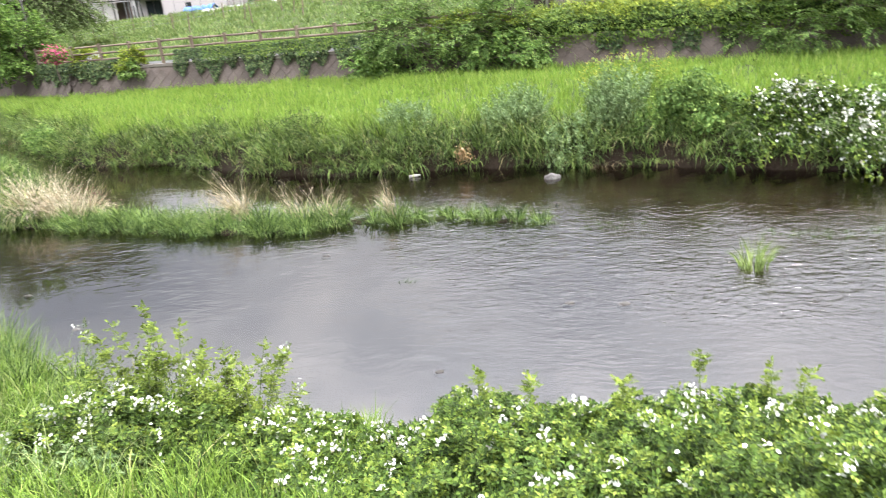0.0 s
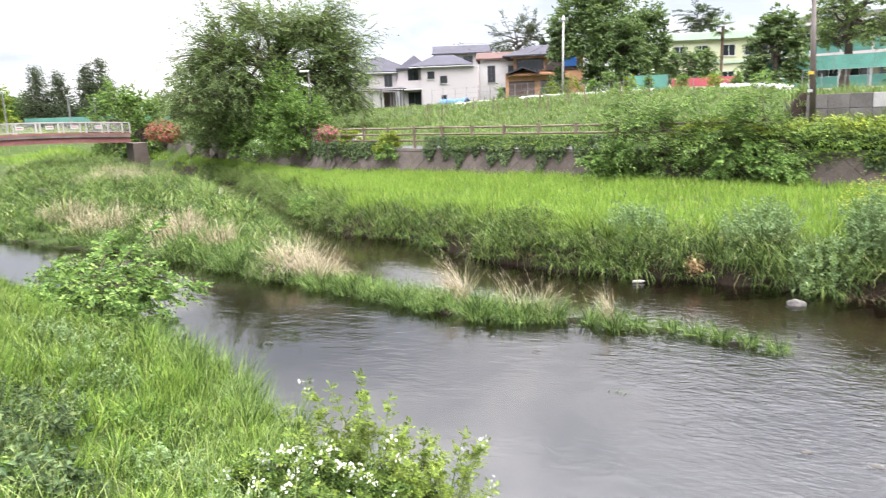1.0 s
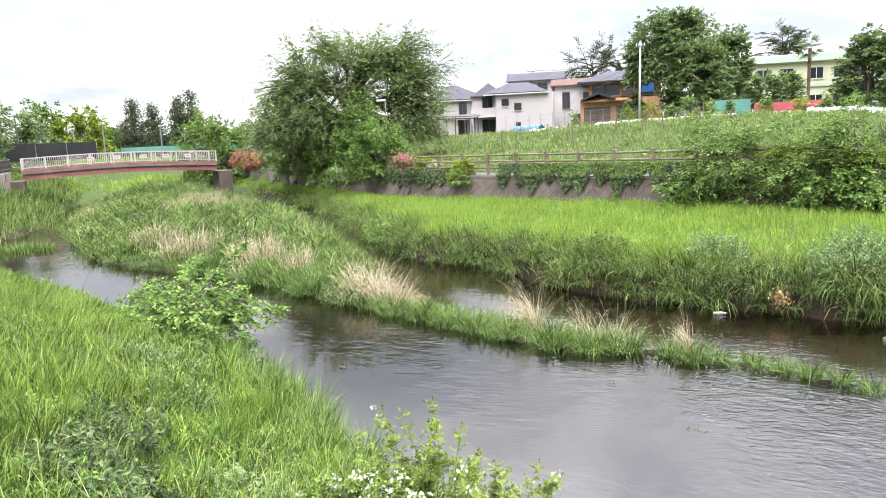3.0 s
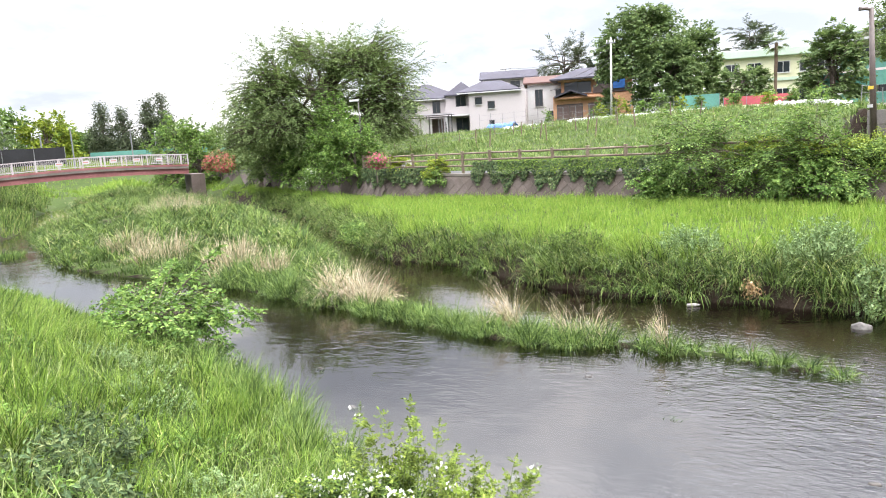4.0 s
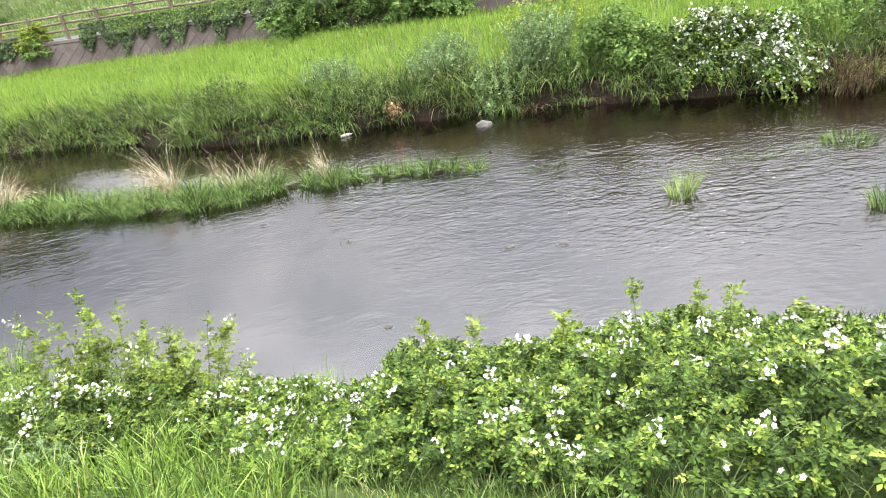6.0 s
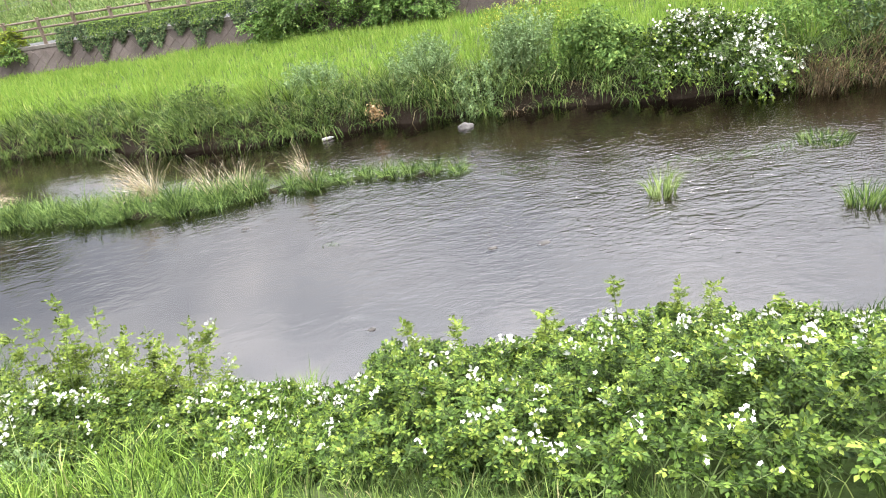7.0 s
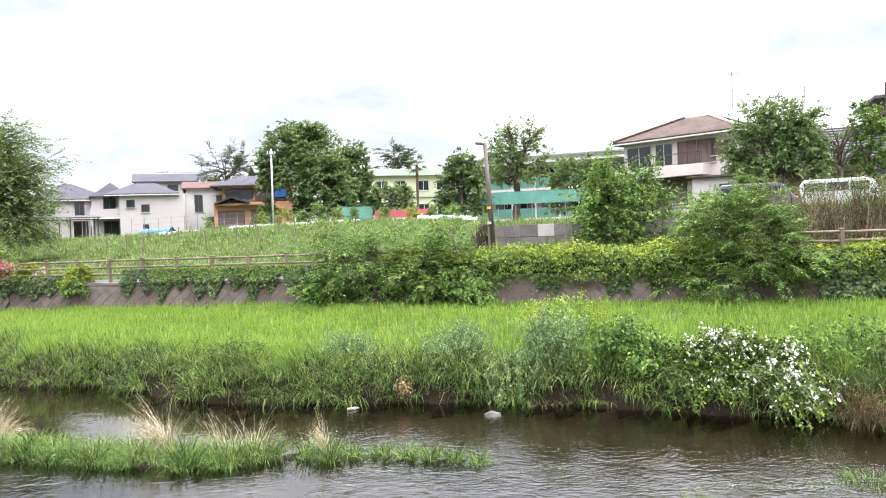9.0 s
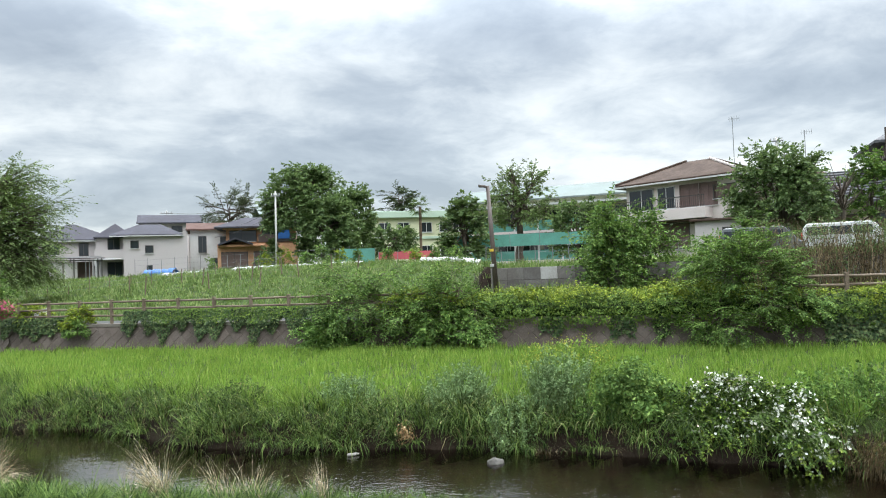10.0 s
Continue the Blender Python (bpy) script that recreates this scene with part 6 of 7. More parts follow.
window(hd, -1.4, -3.0, 3.9, 0.9, 2.0)
window(hd, 1.3, -3.0, 3.9, 1.2, 1.8)
window(hd, 0.6, -3.0, 1.3, 2.0, 1.8)
# timber house with two eaves
he = thing("timber_house", (-16.4, 85, 4.75), facing(-16, 85, -3), "brown two-storey timber house with orange eaves", "house", "houses beyond the field")
part("wall", box(0, 0, 1.7, 9.0, 6.5, 3.8), M_TIMBER, he)
part("wall", box(0.4, 0.4, 4.45, 8.0, 5.6, 2.2), M_TIMBER, he)
part("roof", hip_roof(8.0, 5.6, 5.45, 1.45, 0.8, 3.5), M_ROOFGREY, he)
part("eave", box(-1.8, -3.3, 3.35, 5.2, 1.3, 0.25, 0.04), M_TIMBER, he, "orange timber eave")
bm = gable_roof(3.4, 2.4, 0, 0.7, 0.2, along_x=False)
bmesh.ops.translate(bm, verts=bm.verts, vec=(-2.4, -3.0, 3.4))
part("porch_roof", bm, M_ROOFGREY, he)
part("fascia", box(0.4, -2.95, 5.42, 8.6, 0.12, 0.35), M_TIMBER, he, "orange timber fascia")
part("balcony", box(2.2, -3.0, 4.2, 4.2, 0.5, 0.9), M_DARKWOOD, he)
window(he, -1.7, -2.4, 4.55, 3.0, 1.2)
window(he, 2.0, -2.4, 4.55, 3.0, 1.2)
window(he, -2.6, -3.25, 1.5, 2.9, 2.3, shutters=M_SHUTTER)
window(he, 1.0, -3.25, 1.5, 2.9, 2.3, shutters=M_SHUTTER)
part("laundry", box(3.0, -3.32, 4.6, 1.3, 0.06, 1.0), M_BLUE, he, "blue cloth on the balcony")
# hall roof behind
hh_ = thing("hall", (-15.5, 112, 5.0), facing(-15, 112, 10), "tall hall with a pale grey gabled roof", "hall")
part("wall", box(0, 0, 4.4, 12, 9, 9.0), M_GREYW, hh_)
part("roof", gable_roof(12, 9, 8.8, 1.6, 0.6), M_ROOFMETAL, hh_)
# yellow flat-roofed block
hy = thing("yellow_block", (2.6, 98, 5.0), facing(2, 98, 14), "pale yellow flat-roofed building with green trim", "building")
part("wall", box(0, 0, 3.4, 13.0, 8, 7.0), M_YELLOWW, hy)
part("roof", box(0, 0, 7.15, 14.0, 9.2, 0.9, 0.05), M_GREENISH, hy)
part("band", box(0, -4.1, 4.0, 12.6, 0.2, 0.35), M_GREENISH, hy)
for x in (-5.0, -2.4, 0.8, 3.4, 5.4):
    window(hy, x, -4.0, 5.4, 1.5, 1.3, frame_mat=M_TRIM)
    window(hy, x, -4.0, 2.2, 1.5, 1.4, frame_mat=M_TRIM)

# long school with galleries and a pale roof
sc = thing("school", (25.0, 86, 4.6), facing(25, 86, -8), "long two-storey school with green-netted galleries", "school building")
part("wall", box(0, 0, 4.0, 30, 9, 8.2), M_CREAM, sc)
part("roof", gable_roof(30, 9.6, 8.0, 2.0, 0.8), M_ROOFMETAL, sc)
for z in (0.4, 4.0):
    part("gallery", box(0, -5.2, z + 0.1, 30, 1.6, 0.3), M_PINKISH, sc)
    part("net", box(0, -5.95, z + 0.85, 29.8, 0.04, 1.2), M_GREENNET, sc, "green safety net")
part("canopy", box(0, -5.6, 7.3, 30.2, 2.4, 0.25), M_TRIM, sc)
part("canopy", box(0, -5.6, 3.75, 30.2, 2.4, 0.3), M_ROOFRED, sc)
for k in range(11):
    part("column", box(-14.5 + 2.9 * k, -5.9, 3.6, 0.22, 0.22, 7.2), M_TRIM, sc)
for k in range(10):
    for z in (2.3, 5.9):
        window(sc, -13.0 + 2.9 * k, -4.5, z, 2.2, 1.7, frame_mat=M_TRIM)

# house with a wide balcony and a brown tiled roof
hf = thing("balcony_house", (27.7, 61.0, 5.35), facing(24.6, 60.5, -27), "two-storey house with brown tiled roof and long balcony", "house", "houses beyond the field")
part("wall", box(0, 0, 2.4, 10.2, 8.0, 7.2), M_PINKISH, hf)
part("roof", hip_roof(10.2, 8.0, 5.95, 2.2, 0.75, 2.2), M_ROOFBROWN, hf)
gutter(hf, 10.2, 8.0, 5.85, 0.72)
for sx, sy in ((1.1, -1), (-1.1, -1), (1.1, 1)):
    q = add_bar(bmesh.new(), (sx, 0, 8.2), (sx / 1.1 * 5.8, sy * 4.7, 6.2), 0.12, sides=6)
    part("hip_cap", q, M_PINKISH if sx > 0 and sy < 0 else M_ROOFBROWN, hf)
part("balcony", box(-1.2, -4.75, 3.0, 8.2, 1.5, 0.9, 0.03), M_PINKISH, hf)
part("handrail", box(-1.2, -5.42, 4.45, 8.1, 0.07, 0.07), M_METAL, hf)
part("handrail", box(-1.2, -5.42, 3.6, 8.1, 0.05, 0.05), M_METAL, hf)
bal = box(0, 0, 0.42, 0.03, 0.03, 0.85)
bme = None
for k in range(46):
    if bme is None:
        o = part("baluster", bal, M_METAL, hf)
        bme = o.data
    else:
        o = new("baluster", bme)
        o.parent = hf
    o.location = (-5.2 + 0.178 * k, -5.42, 3.6)
window(hf, -3.6, -4.0, 4.6, 2.4, 1.9, frame_mat=M_TRIM)
window(hf, -1.2, -4.0, 4.6, 1.6, 1.9, frame_mat=M_TRIM)
window(hf, 0.9, -4.0, 4.6, 1.6, 1.9, shutters=M_SHUTTER, frame_mat=M_SHUTTER)
window(hf, 2.6, -4.0, 4.6, 1.5, 1.9, shutters=M_SHUTTER, frame_mat=M_SHUTTER)
window(hf, -1.0, -4.0, 1.2, 3.6, 2.2, shutters=M_SHUTTER)
window(hf, 4.0, -4.0, 4.7, 1.9, 1.1, shutters=M_SHUTTER)
window(hf, 5.1, -1.0, 4.7, 2.4, 1.2, "right", shutters=M_SHUTTER)
part("awning", box(0.6, -4.7, 2.45, 4.4, 1.2, 0.14), M_ROOFBROWN, hf)
bm = gable_roof(4.2, 5.0, 0, 1.3, 0.4)
bmesh.ops.translate(bm, verts=bm.verts, vec=(6.9, -1.2, 2.9))
part("annex_roof", bm, M_ROOFBROWN, hf)
part("annex_wall", box(6.9, -1.2, 1.3, 3.8, 4.6, 3.3), M_PINKISH, hf)

sh_ = thing("shed", (22.3, 46.5, 4.35), facing(22.3, 46.5, 0), "small white shed with a flat brown roof", "shed")
part("wall", box(0, 0, 1.3, 2.9, 2.2, 2.7), M_WHITE, sh_)
part("roof", box(0.2, 0, 2.72, 4.0, 2.8, 0.16, 0.03), M_ROOFBROWN, sh_)
window(sh_, 0.6, -1.1, 1.9, 0.6, 0.5, sash=False)

# old house with tiled roofs
hg = thing("tiled_house", (36.5, 52.0, 4.6), facing(36, 52, 10), "old house with grey clay-tiled roofs on two levels", "house", "houses beyond the field")
part("wall", box(0, 0, 1.8, 13.0, 8.0, 4.0), M_BEIGE, hg)
bm = hip_roof(13.0, 8.0, 3.5, 2.9, 1.0, 6.0, 0.2)
part("roof", bm, M_ROOFTILE, hg)
part("wall", box(4.6, 1.0, 5.0, 6.0, 6.0, 6.4), M_BEIGE, hg)
bm = hip_roof(6.0, 6.0, 0, 2.2, 1.0, 1.5, 0.2)
bmesh.ops.translate(bm, verts=bm.verts, vec=(4.6, 1.0, 8.0))
part("roof", bm, M_ROOFTILE, hg)
for k in range(11):
    q = (k + 0.5) / 11
    half = 7.5 - 4.5 * q
    part("tile_course", add_bar(bmesh.new(), (-half, -5.0 + 5.0 * q, 3.74 + 2.7 * q), (half, -5.0 + 5.0 * q, 3.74 + 2.7 * q), 0.06, sides=5), M_ROOFTILE, hg)
part("balcony", box(1.8, -1.6, 6.9, 1.0, 3.0, 0.12), M_DARKWOOD, hg)
for k in range(6):
    part("baluster", box(1.35, -3.0 + 0.55 * k, 7.4, 0.06, 0.06, 1.0), M_DARKWOOD, hg)
part("post", box(1.35, -3.05, 7.4, 0.14, 0.14, 3.4), M_DARKWOOD, hg)
window(hg, -2.5, -4.0, 1.8, 3.0, 1.8, shutters=M_SHUTTER)
window(hg, 1.5, -4.0, 1.8, 3.0, 1.8)
window(hg, 4.6, -2.0, 6.4, 2.4, 1.4)
hr = thing("red_roof_house", (40.0, 66.0, 4.8), facing(40, 66), "far house with a dull red tiled roof", "house", "houses beyond the field")
part("wall", box(0, 0, 3.0, 8, 7, 6.4), M_BEIGE, hr)
part("roof", hip_roof(8, 7, 6.0, 2.2, 0.6, 3), M_ROOFRED, hr)

# ---- vehicles ----


def van(at, turn, paint, label, length=4.6, height=1.9, lamp=False):
    ob = thing("van", at, turn, label, "van", "parked vans")
    w, h, l = 1.7, height, length / 2
    bm = bmesh.new()
    prism(bm, [(-l, 0.35), (l, 0.35), (l, 0.85), (l - 0.35, 1.02), (l - 0.95, h - 0.12), (l - 1.25, h), (-l + 0.25, h), (-l, h - 0.35)], -w / 2, w / 2)
    es = [ed for ed in bm.edges]
    bmesh.ops.bevel(bm, geom=es, offset=0.07, segments=2, affect="EDGES", profile=0.5)
    part("body", bm, paint, ob, smooth=False)
    for s in (-1, 1):
        for x0, x1 in ((-l + 0.25, -l + 1.35), (-l + 1.45, 0.2), (0.3, l - 1.12)):
            part("side_window", box((x0 + x1) / 2, s * (w / 2 + 0.002), h - 0.45, x1 - x0, 0.02, 0.5, 0.005), M_GLASS, ob)
        for x in (-l + 0.8, l - 0.85):
            wh = add_bar(bmesh.new(), (x, s * (w / 2 - 0.2), 0.31), (x, s * (w / 2 + 0.02), 0.31), 0.31, sides=20)
            wo = part("wheel", wh, M_TYRE, ob)
            part("rim", add_bar(bmesh.new(), (x, s * (w / 2 + 0.015), 0.31), (x, s * (w / 2 + 0.035), 0.31), 0.18, sides=16), M_STEEL, wo)
        part("tail_lamp", box(-l - 0.01, s * (w / 2 - 0.09), 1.15, 0.06, 0.14, 0.55, 0.01), M_LAMPRED, ob)
        part("headlight", box(l - 0.02, s * (w / 2 - 0.22), 0.78, 0.08, 0.3, 0.16, 0.01), M_STEEL, ob)
        part("mirror", box(l - 1.15, s * (w / 2 + 0.12), 1.2, 0.1, 0.16, 0.22, 0.02), paint, ob)
    bm = box(0, 0, 0, 0.03, w - 0.2, 0.78)
    bmesh.ops.transform(bm, matrix=Matrix.Translation((l - 0.62, 0, 1.42)) @ Matrix.Rotation(radians(-33), 4, "Y"), verts=bm.verts)
    part("windscreen", bm, M_GLASS, ob)
    part("rear_window", box(-l - 0.005, 0, h - 0.6, 0.04, w - 0.35, 0.45, 0.01), M_GLASS, ob)
    part("bumper", box(l + 0.02, 0, 0.45, 0.12, w - 0.1, 0.22, 0.03), paint, ob)
    return ob


van((26.6, 39.2, 4.3), facing(24, 36, 4), M_CARWHITE, "white minivan parked in the yard", 4.7, 1.95)
van((21.6, 39.6, 4.3), facing(21.6, 39.6, 2), M_CARGREY, "dark grey van parked in the yard", 4.5, 1.85)

# ---- poles, lamps, antennas ----
lp = thing("street_lamp", (4.55, 31.9, g(4.55, 31.9)), 0, "brown path lamp post with yellow band", "street lamp")
zt = 8.12 - g(4.55, 31.9)
part("pole", add_bar(bmesh.new(), (0.12, 0, -0.2), (-0.12, 0, zt), 0.13, 0.085, 12), M_POLE, lp, smooth=True)
part("arm", add_bar(bmesh.new(), (-0.10, 0, zt - 0.06), (-0.55, -0.1, zt + 0.02), 0.06, 0.05, 8), M_POLE, lp)
part("lamp_head", box(-0.40, -0.06, zt - 0.02, 0.3, 0.15, 0.1, 0.02), M_POLE, lp)
for z, m_ in ((zt - 3.05, M_YBAND), (zt - 3.75, M_SIGN)):
    part("band", add_bar(bmesh.new(), (-0.02, 0, z), (-0.025, 0, z + 0.12), 0.122, sides=14), m_, lp)


def utility_pole(x, y, top, arms, label, tilt=0.0, r=0.15):
    ob = thing("utility_pole", (x, y, g(x, y)), facing(x, y), label, "utility pole", "utility poles")
    h = top - g(x, y)
    part("pole", add_bar(bmesh.new(), (0, 0, -0.3), (tilt, 0, h), r, r * 0.7, 10), M_CONPOLE, ob, smooth=True)
    for dz, w in arms:
        part("crossarm", box(tilt * 0.9, -0.15, h - dz, w, 0.1, 0.1), M_STEEL, ob)
        for k in (-0.4, -0.15, 0.15, 0.4):
            part("insulator", add_bar(bmesh.new(), (tilt * 0.9 + k * w, -0.15, h - dz + 0.05), (tilt * 0.9 + k * w, -0.15, h - dz + 0.28), 0.06, sides=6), M_TRIM, ob)
    if len(arms) > 1:
        part("transformer", add_bar(bmesh.new(), (0.32, -0.1, h - 2.6), (0.32, -0.1, h - 1.7), 0.25, sides=10), M_STEEL, ob)
    return ob


utility_pole(-35.0, 109.0, 15.2, ((0.4, 1.8), (1.1, 1.4)), "grey utility pole with crossarms behind the houses")
utility_pole(-11.7, 69.0, 12.8, ((0.5, 0.9),), "pale concrete utility pole at the field's edge", 0.1, 0.11)
utility_pole(36.0, 62.5, 15.7, ((0.4, 1.2),), "grey utility pole behind the trees")


def cable(a, b, sag, label):
    q = np.linspace(0, 1, 12)[:, None]
    line = np.array(a) * (1 - q) + np.array(b) * q - np.array([0, 0, 4 * sag]) * q * (1 - q)
    return tagged(mesh_np("overhead_cable", *tube(line, np.full(12, 0.022), 5), M_METAL), label, "cable", "overhead cables")


for dz, ex, sag in ((0.15, 0.0, 0.9), (0.9, 0.4, 1.3), (2.3, 0.2, 1.6), (2.9, 0.0, 1.9)):
    cable((-35.0 + ex, 108.9, 15.2 - dz), (-11.6, 69.0, 12.4 - dz * 0.6), sag, "thin dark overhead cable between the poles")


def antenna(x, y, z0, z1, label):
    ob = thing("tv_antenna", (x, y, z0), facing(x, y), label, "antenna", "roof antennas")
    h = z1 - z0
    part("mast", add_bar(bmesh.new(), (0, 0, -0.2), (0, 0, h), 0.03, sides=6), M_STEEL, ob)
    part("boom", box(0.15, 0, h - 0.15, 0.9, 0.03, 0.03), M_STEEL, ob)
    for k in range(5):
        part("element", box(-0.25 + 0.2 * k, 0, h - 0.15, 0.02, 0.02, 0.45), M_STEEL, ob)
    return ob


antenna(29.3, 57.5, 12.2, 16.6, "thin roof antenna mast on the balcony house")
antenna(36.0, 58.0, 10.5, 15.4, "thin branching antenna on a roof")
antenna(-28.2, 106.0, 13.8, 17.2, "small antenna on a far roof")

# ---- block wall, nets, sheets and clutter on the field ----
BW0, BW1 = (4.6, 33.15), (29.0, 23.65)
L = math.hypot(BW1[0] - BW0[0], BW1[1] - BW0[1])
turn = math.degrees(math.atan2(BW1[1] - BW0[1], BW1[0] - BW0[0]))
bw = thing("block_wall", (BW0[0], BW0[1], 3.1), turn, "grey concrete block retaining wall above the hedge", "wall", kind="structure")
part("mortar", box(L / 2, 0.2, 0.55, L, 0.5, 1.26), M_MORTAR, bw)
bmesh_block = None
for row in range(2):
    for k in range(int(L / 0.8)):
        pale = row == 1 and k == 3
        if bmesh_block is None:
            o = part("block", box(0, 0, 0, 0.785, 0.17, 0.575, 0.012), M_BLOCK, bw)
            bmesh_block = o.data
        elif pale:
            o = part("block", box(0, 0, 0, 0.785, 0.19, 0.575, 0.012), M_BLOCKPALE, bw, "pale newer block")
        else:
            o = new("block", bmesh_block)
            o.parent = bw
        o.location = (0.4 + 0.8 * k, RNG.uniform(-0.006, 0.006), 0.30 + 0.59 * row)


def net_fence(x0, y0, x1, y1, h, mat, label, gap=2.5, solid=True, name="net_fence", post=None, z=None):
    ob = thing(name, (0, 0, 0), 0, label, "fence", "field fences")
    ln = math.hypot(x1 - x0, y1 - y0)
    n = max(1, int(ln / gap))
    for k in range(n + 1):
        s = k / n
        x, y = x0 + (x1 - x0) * s, y0 + (y1 - y0) * s
        zz = g(x, y) if z is None else z
        part("post", add_bar(bmesh.new(), (x, y, zz - 0.2), (x + RNG.normal(0, 0.04), y, zz + h * RNG.uniform(0.95, 1.12)), 0.025, sides=6), post or M_STEEL, ob)
        if solid and k < n:
            x2, y2 = x0 + (x1 - x0) * (k + 1) / n, y0 + (y1 - y0) * (k + 1) / n
            z2 = g(x2, y2) if z is None else z
            bm = bmesh.new()
            q = [(x, y, zz + 0.08), (x2, y2, z2 + 0.08), (x2, y2, z2 + h * 0.96), (x, y, zz + h * 0.96)]
            vs = [bm.verts.new(a) for a in q] + [bm.verts.new((a[0], a[1] + 0.02, a[2])) for a in q]
            bm.faces.new(vs[:4])
            bm.faces.new(vs[4:][::-1])
            for i in range(4):
                bm.faces.new((vs[i], vs[(i + 1) % 4], vs[4 + (i + 1) % 4], vs[4 + i]))
            part("net", bm, mat, ob)
    if not solid:
        for dz in (0.35, 0.7, 1.0):
            part("wire", add_bar(bmesh.new(), (x0, y0, (g(x0, y0) if z is None else z) + h * dz), (x1, y1, (g(x1, y1) if z is None else z) + h * dz), 0.006, sides=4), M_STEEL, ob)
    return ob


net_fence(-4.6, 57.5, -1.7, 57.5, 1.35, M_GREENNET, "green netting fence at the edge of the field", 1.4, z=5.1)
net_fence(-1.4, 57.0, 3.3, 57.0, 0.75, M_PINKSHEET, "coral red sheets hung along a low fence", 1.5, name="sheet_fence", z=5.3)
net_fence(5.0, 62.0, 18.0, 60.0, 1.2, M_GREENNET, "green netting fence before the school", z=6.2)
net_fence(-23.0, 63.0, -4.0, 60.0, 1.5, M_STEEL, "thin steel wire fence round the vegetable plot", 1.2, False)
net_fence(5.5, 42.0, 17.0, 38.0, 1.2, M_STEEL, "thin steel wire fence above the block wall", 1.0, False)
net_fence(-28, 52.0, -8, 49.0, 0.9, M_FENCE, "old wooden stakes with wire across the field", 1.5, False, "stake_fence", M_FENCE)


def sheet_row(x0, y0, x1, y1, w, h, mat, label, n=14, name="plastic_sheet"):
    """A long sheet draped over a bed, with a crumpled top."""
    r = np.random.default_rng(int(abs(x0 * 10)) + 3)
    ln = math.hypot(x1 - x0, y1 - y0)
    dx, dy = (x1 - x0) / ln, (y1 - y0) / ln
    v, k = [], 9
    for i in range(n * 4 + 1):
        s = i / (n * 4) * ln
        for j in range(k):
            a = math.pi * j / (k - 1)
            o, z = -math.cos(a) * w / 2, math.sin(a) ** 0.7 * h * (0.8 + 0.35 * r.random())
            x, y = x0 + dx * s - dy * o, y0 + dy * s + dx * o
            v.append((x, y, g(x, y) + z - 0.02))
    f = [(i * k + j, (i + 1) * k + j, (i + 1) * k + j + 1, i * k + j + 1) for i in range(n * 4) for j in range(k - 1)]
    return tagged(mesh_np(name, v, f, mat, None, True), label, "plastic sheet", "sheets on the field")


sheet_row(-12.5, 54.5, -2.5, 53.5, 1.1, 0.3, M_SHEET, "long white plastic sheet over a vegetable bed")
sheet_row(-19, 58, -14, 57, 0.8, 0.22, M_SHEET, "long white plastic sheet over a vegetable bed")
sheet_row(2.0, 54, 6.5, 53, 1.4, 0.5, M_SHEET, "long white plastic sheet over a vegetable bed")
sheet_row(-24.5, 70, -21.5, 69.5, 1.6, 0.7, M_BLUE, "blue tarpaulin over a heap beside the house", 8)
cab = thing("utility_box", (-18.2, 37.0, g(-18.2, 37.0)), facing(-18, 37), "pale grey utility box on the field's edge", "utility box")
part("body", box(0, 0, 0.35, 0.62, 0.35, 0.7, 0.02), M_SIGN, cab)
part("lid", box(0, 0, 0.72, 0.68, 0.4, 0.05, 0.01), M_STEEL, cab)

post_at = [(-10.1, 46.0), (-9.2, 45.0), (-7.5, 46.5), (-6.1, 44.5), (-12.4, 45.5), (-14.0, 46.5), (-15.8, 45.0), (-4.1, 45.5), (-17.5, 47.0), (-2.4, 44.0), (-11.3, 43.0), (-8.2, 42.5)]
stake = None
for k, (x, y) in enumerate(post_at):
    m = pose(x, y, g(x, y) - 0.1, RNG.uniform(-6, 6), RNG.uniform(-7, 7), 40 * k)
    if stake is None:
        stake = part("garden_stake", add_bar(bmesh.new(), (0, 0, 0), (0.02, 0, 1.25), 0.045, 0.035, 7), M_FENCE)
        tagged(stake, "weathered wooden stake standing in the weedy field", "stake", "stakes in the field")
        stake.matrix_world = m
    else:
        copy_thing(stake, m)
sl = thing("street_lamp", (-21.9, 38.3, g(-21.9, 38.3)), 0, "grey path lamp with a small head under the cherry tree", "street lamp")
sh_ = 6.9 - g(-21.9, 38.3)
part("pole", add_bar(bmesh.new(), (0, 0, -0.2), (0, 0, sh_), 0.05, 0.04, 8), M_METAL, sl, smooth=True)
part("lamp_head", box(-0.28, 0, sh_ - 0.03, 0.6, 0.2, 0.12, 0.03), M_TRIM, sl)

# ---- trees of the field and gardens ----


def tree(x, y, top, w, n, leaf, mat, label, seed, z0=0.25, trunk=0.2, name="tree", depth=None, base=None, narrow=0.72, limbs_n=16, reach=None, lay=0.6, droop=0.1, lean=(0, 0), square=0.8, lobes=0.08, skirt=0.15, deep=0.68):
    z = g(x, y) if base is None else base
    h = top - z
    return grown(name, (x, y, z), label, "tree", w, depth or w * 0.85, h, int(n * 1.35), leaf, mat, h * z0, trunk, limbs_n, 9, 8, reach or w * 0.07, lay, droop, seed, lean, square, lobes, skirt, narrow=narrow, deep=deep, turn=facing(x, y), fork=0.25)


tree(-28.9, 44.6, 12.5, 15.0, 92000, 0.14, M_CHERRY, "large spreading cherry tree beside the river path", 41, 0.30, 0.34, depth=8.6, limbs_n=40, reach=1.1, lay=0.2, droop=0.12, lean=(1.8, 0), square=0.55, lobes=0.07, skirt=0.32, deep=0.6)
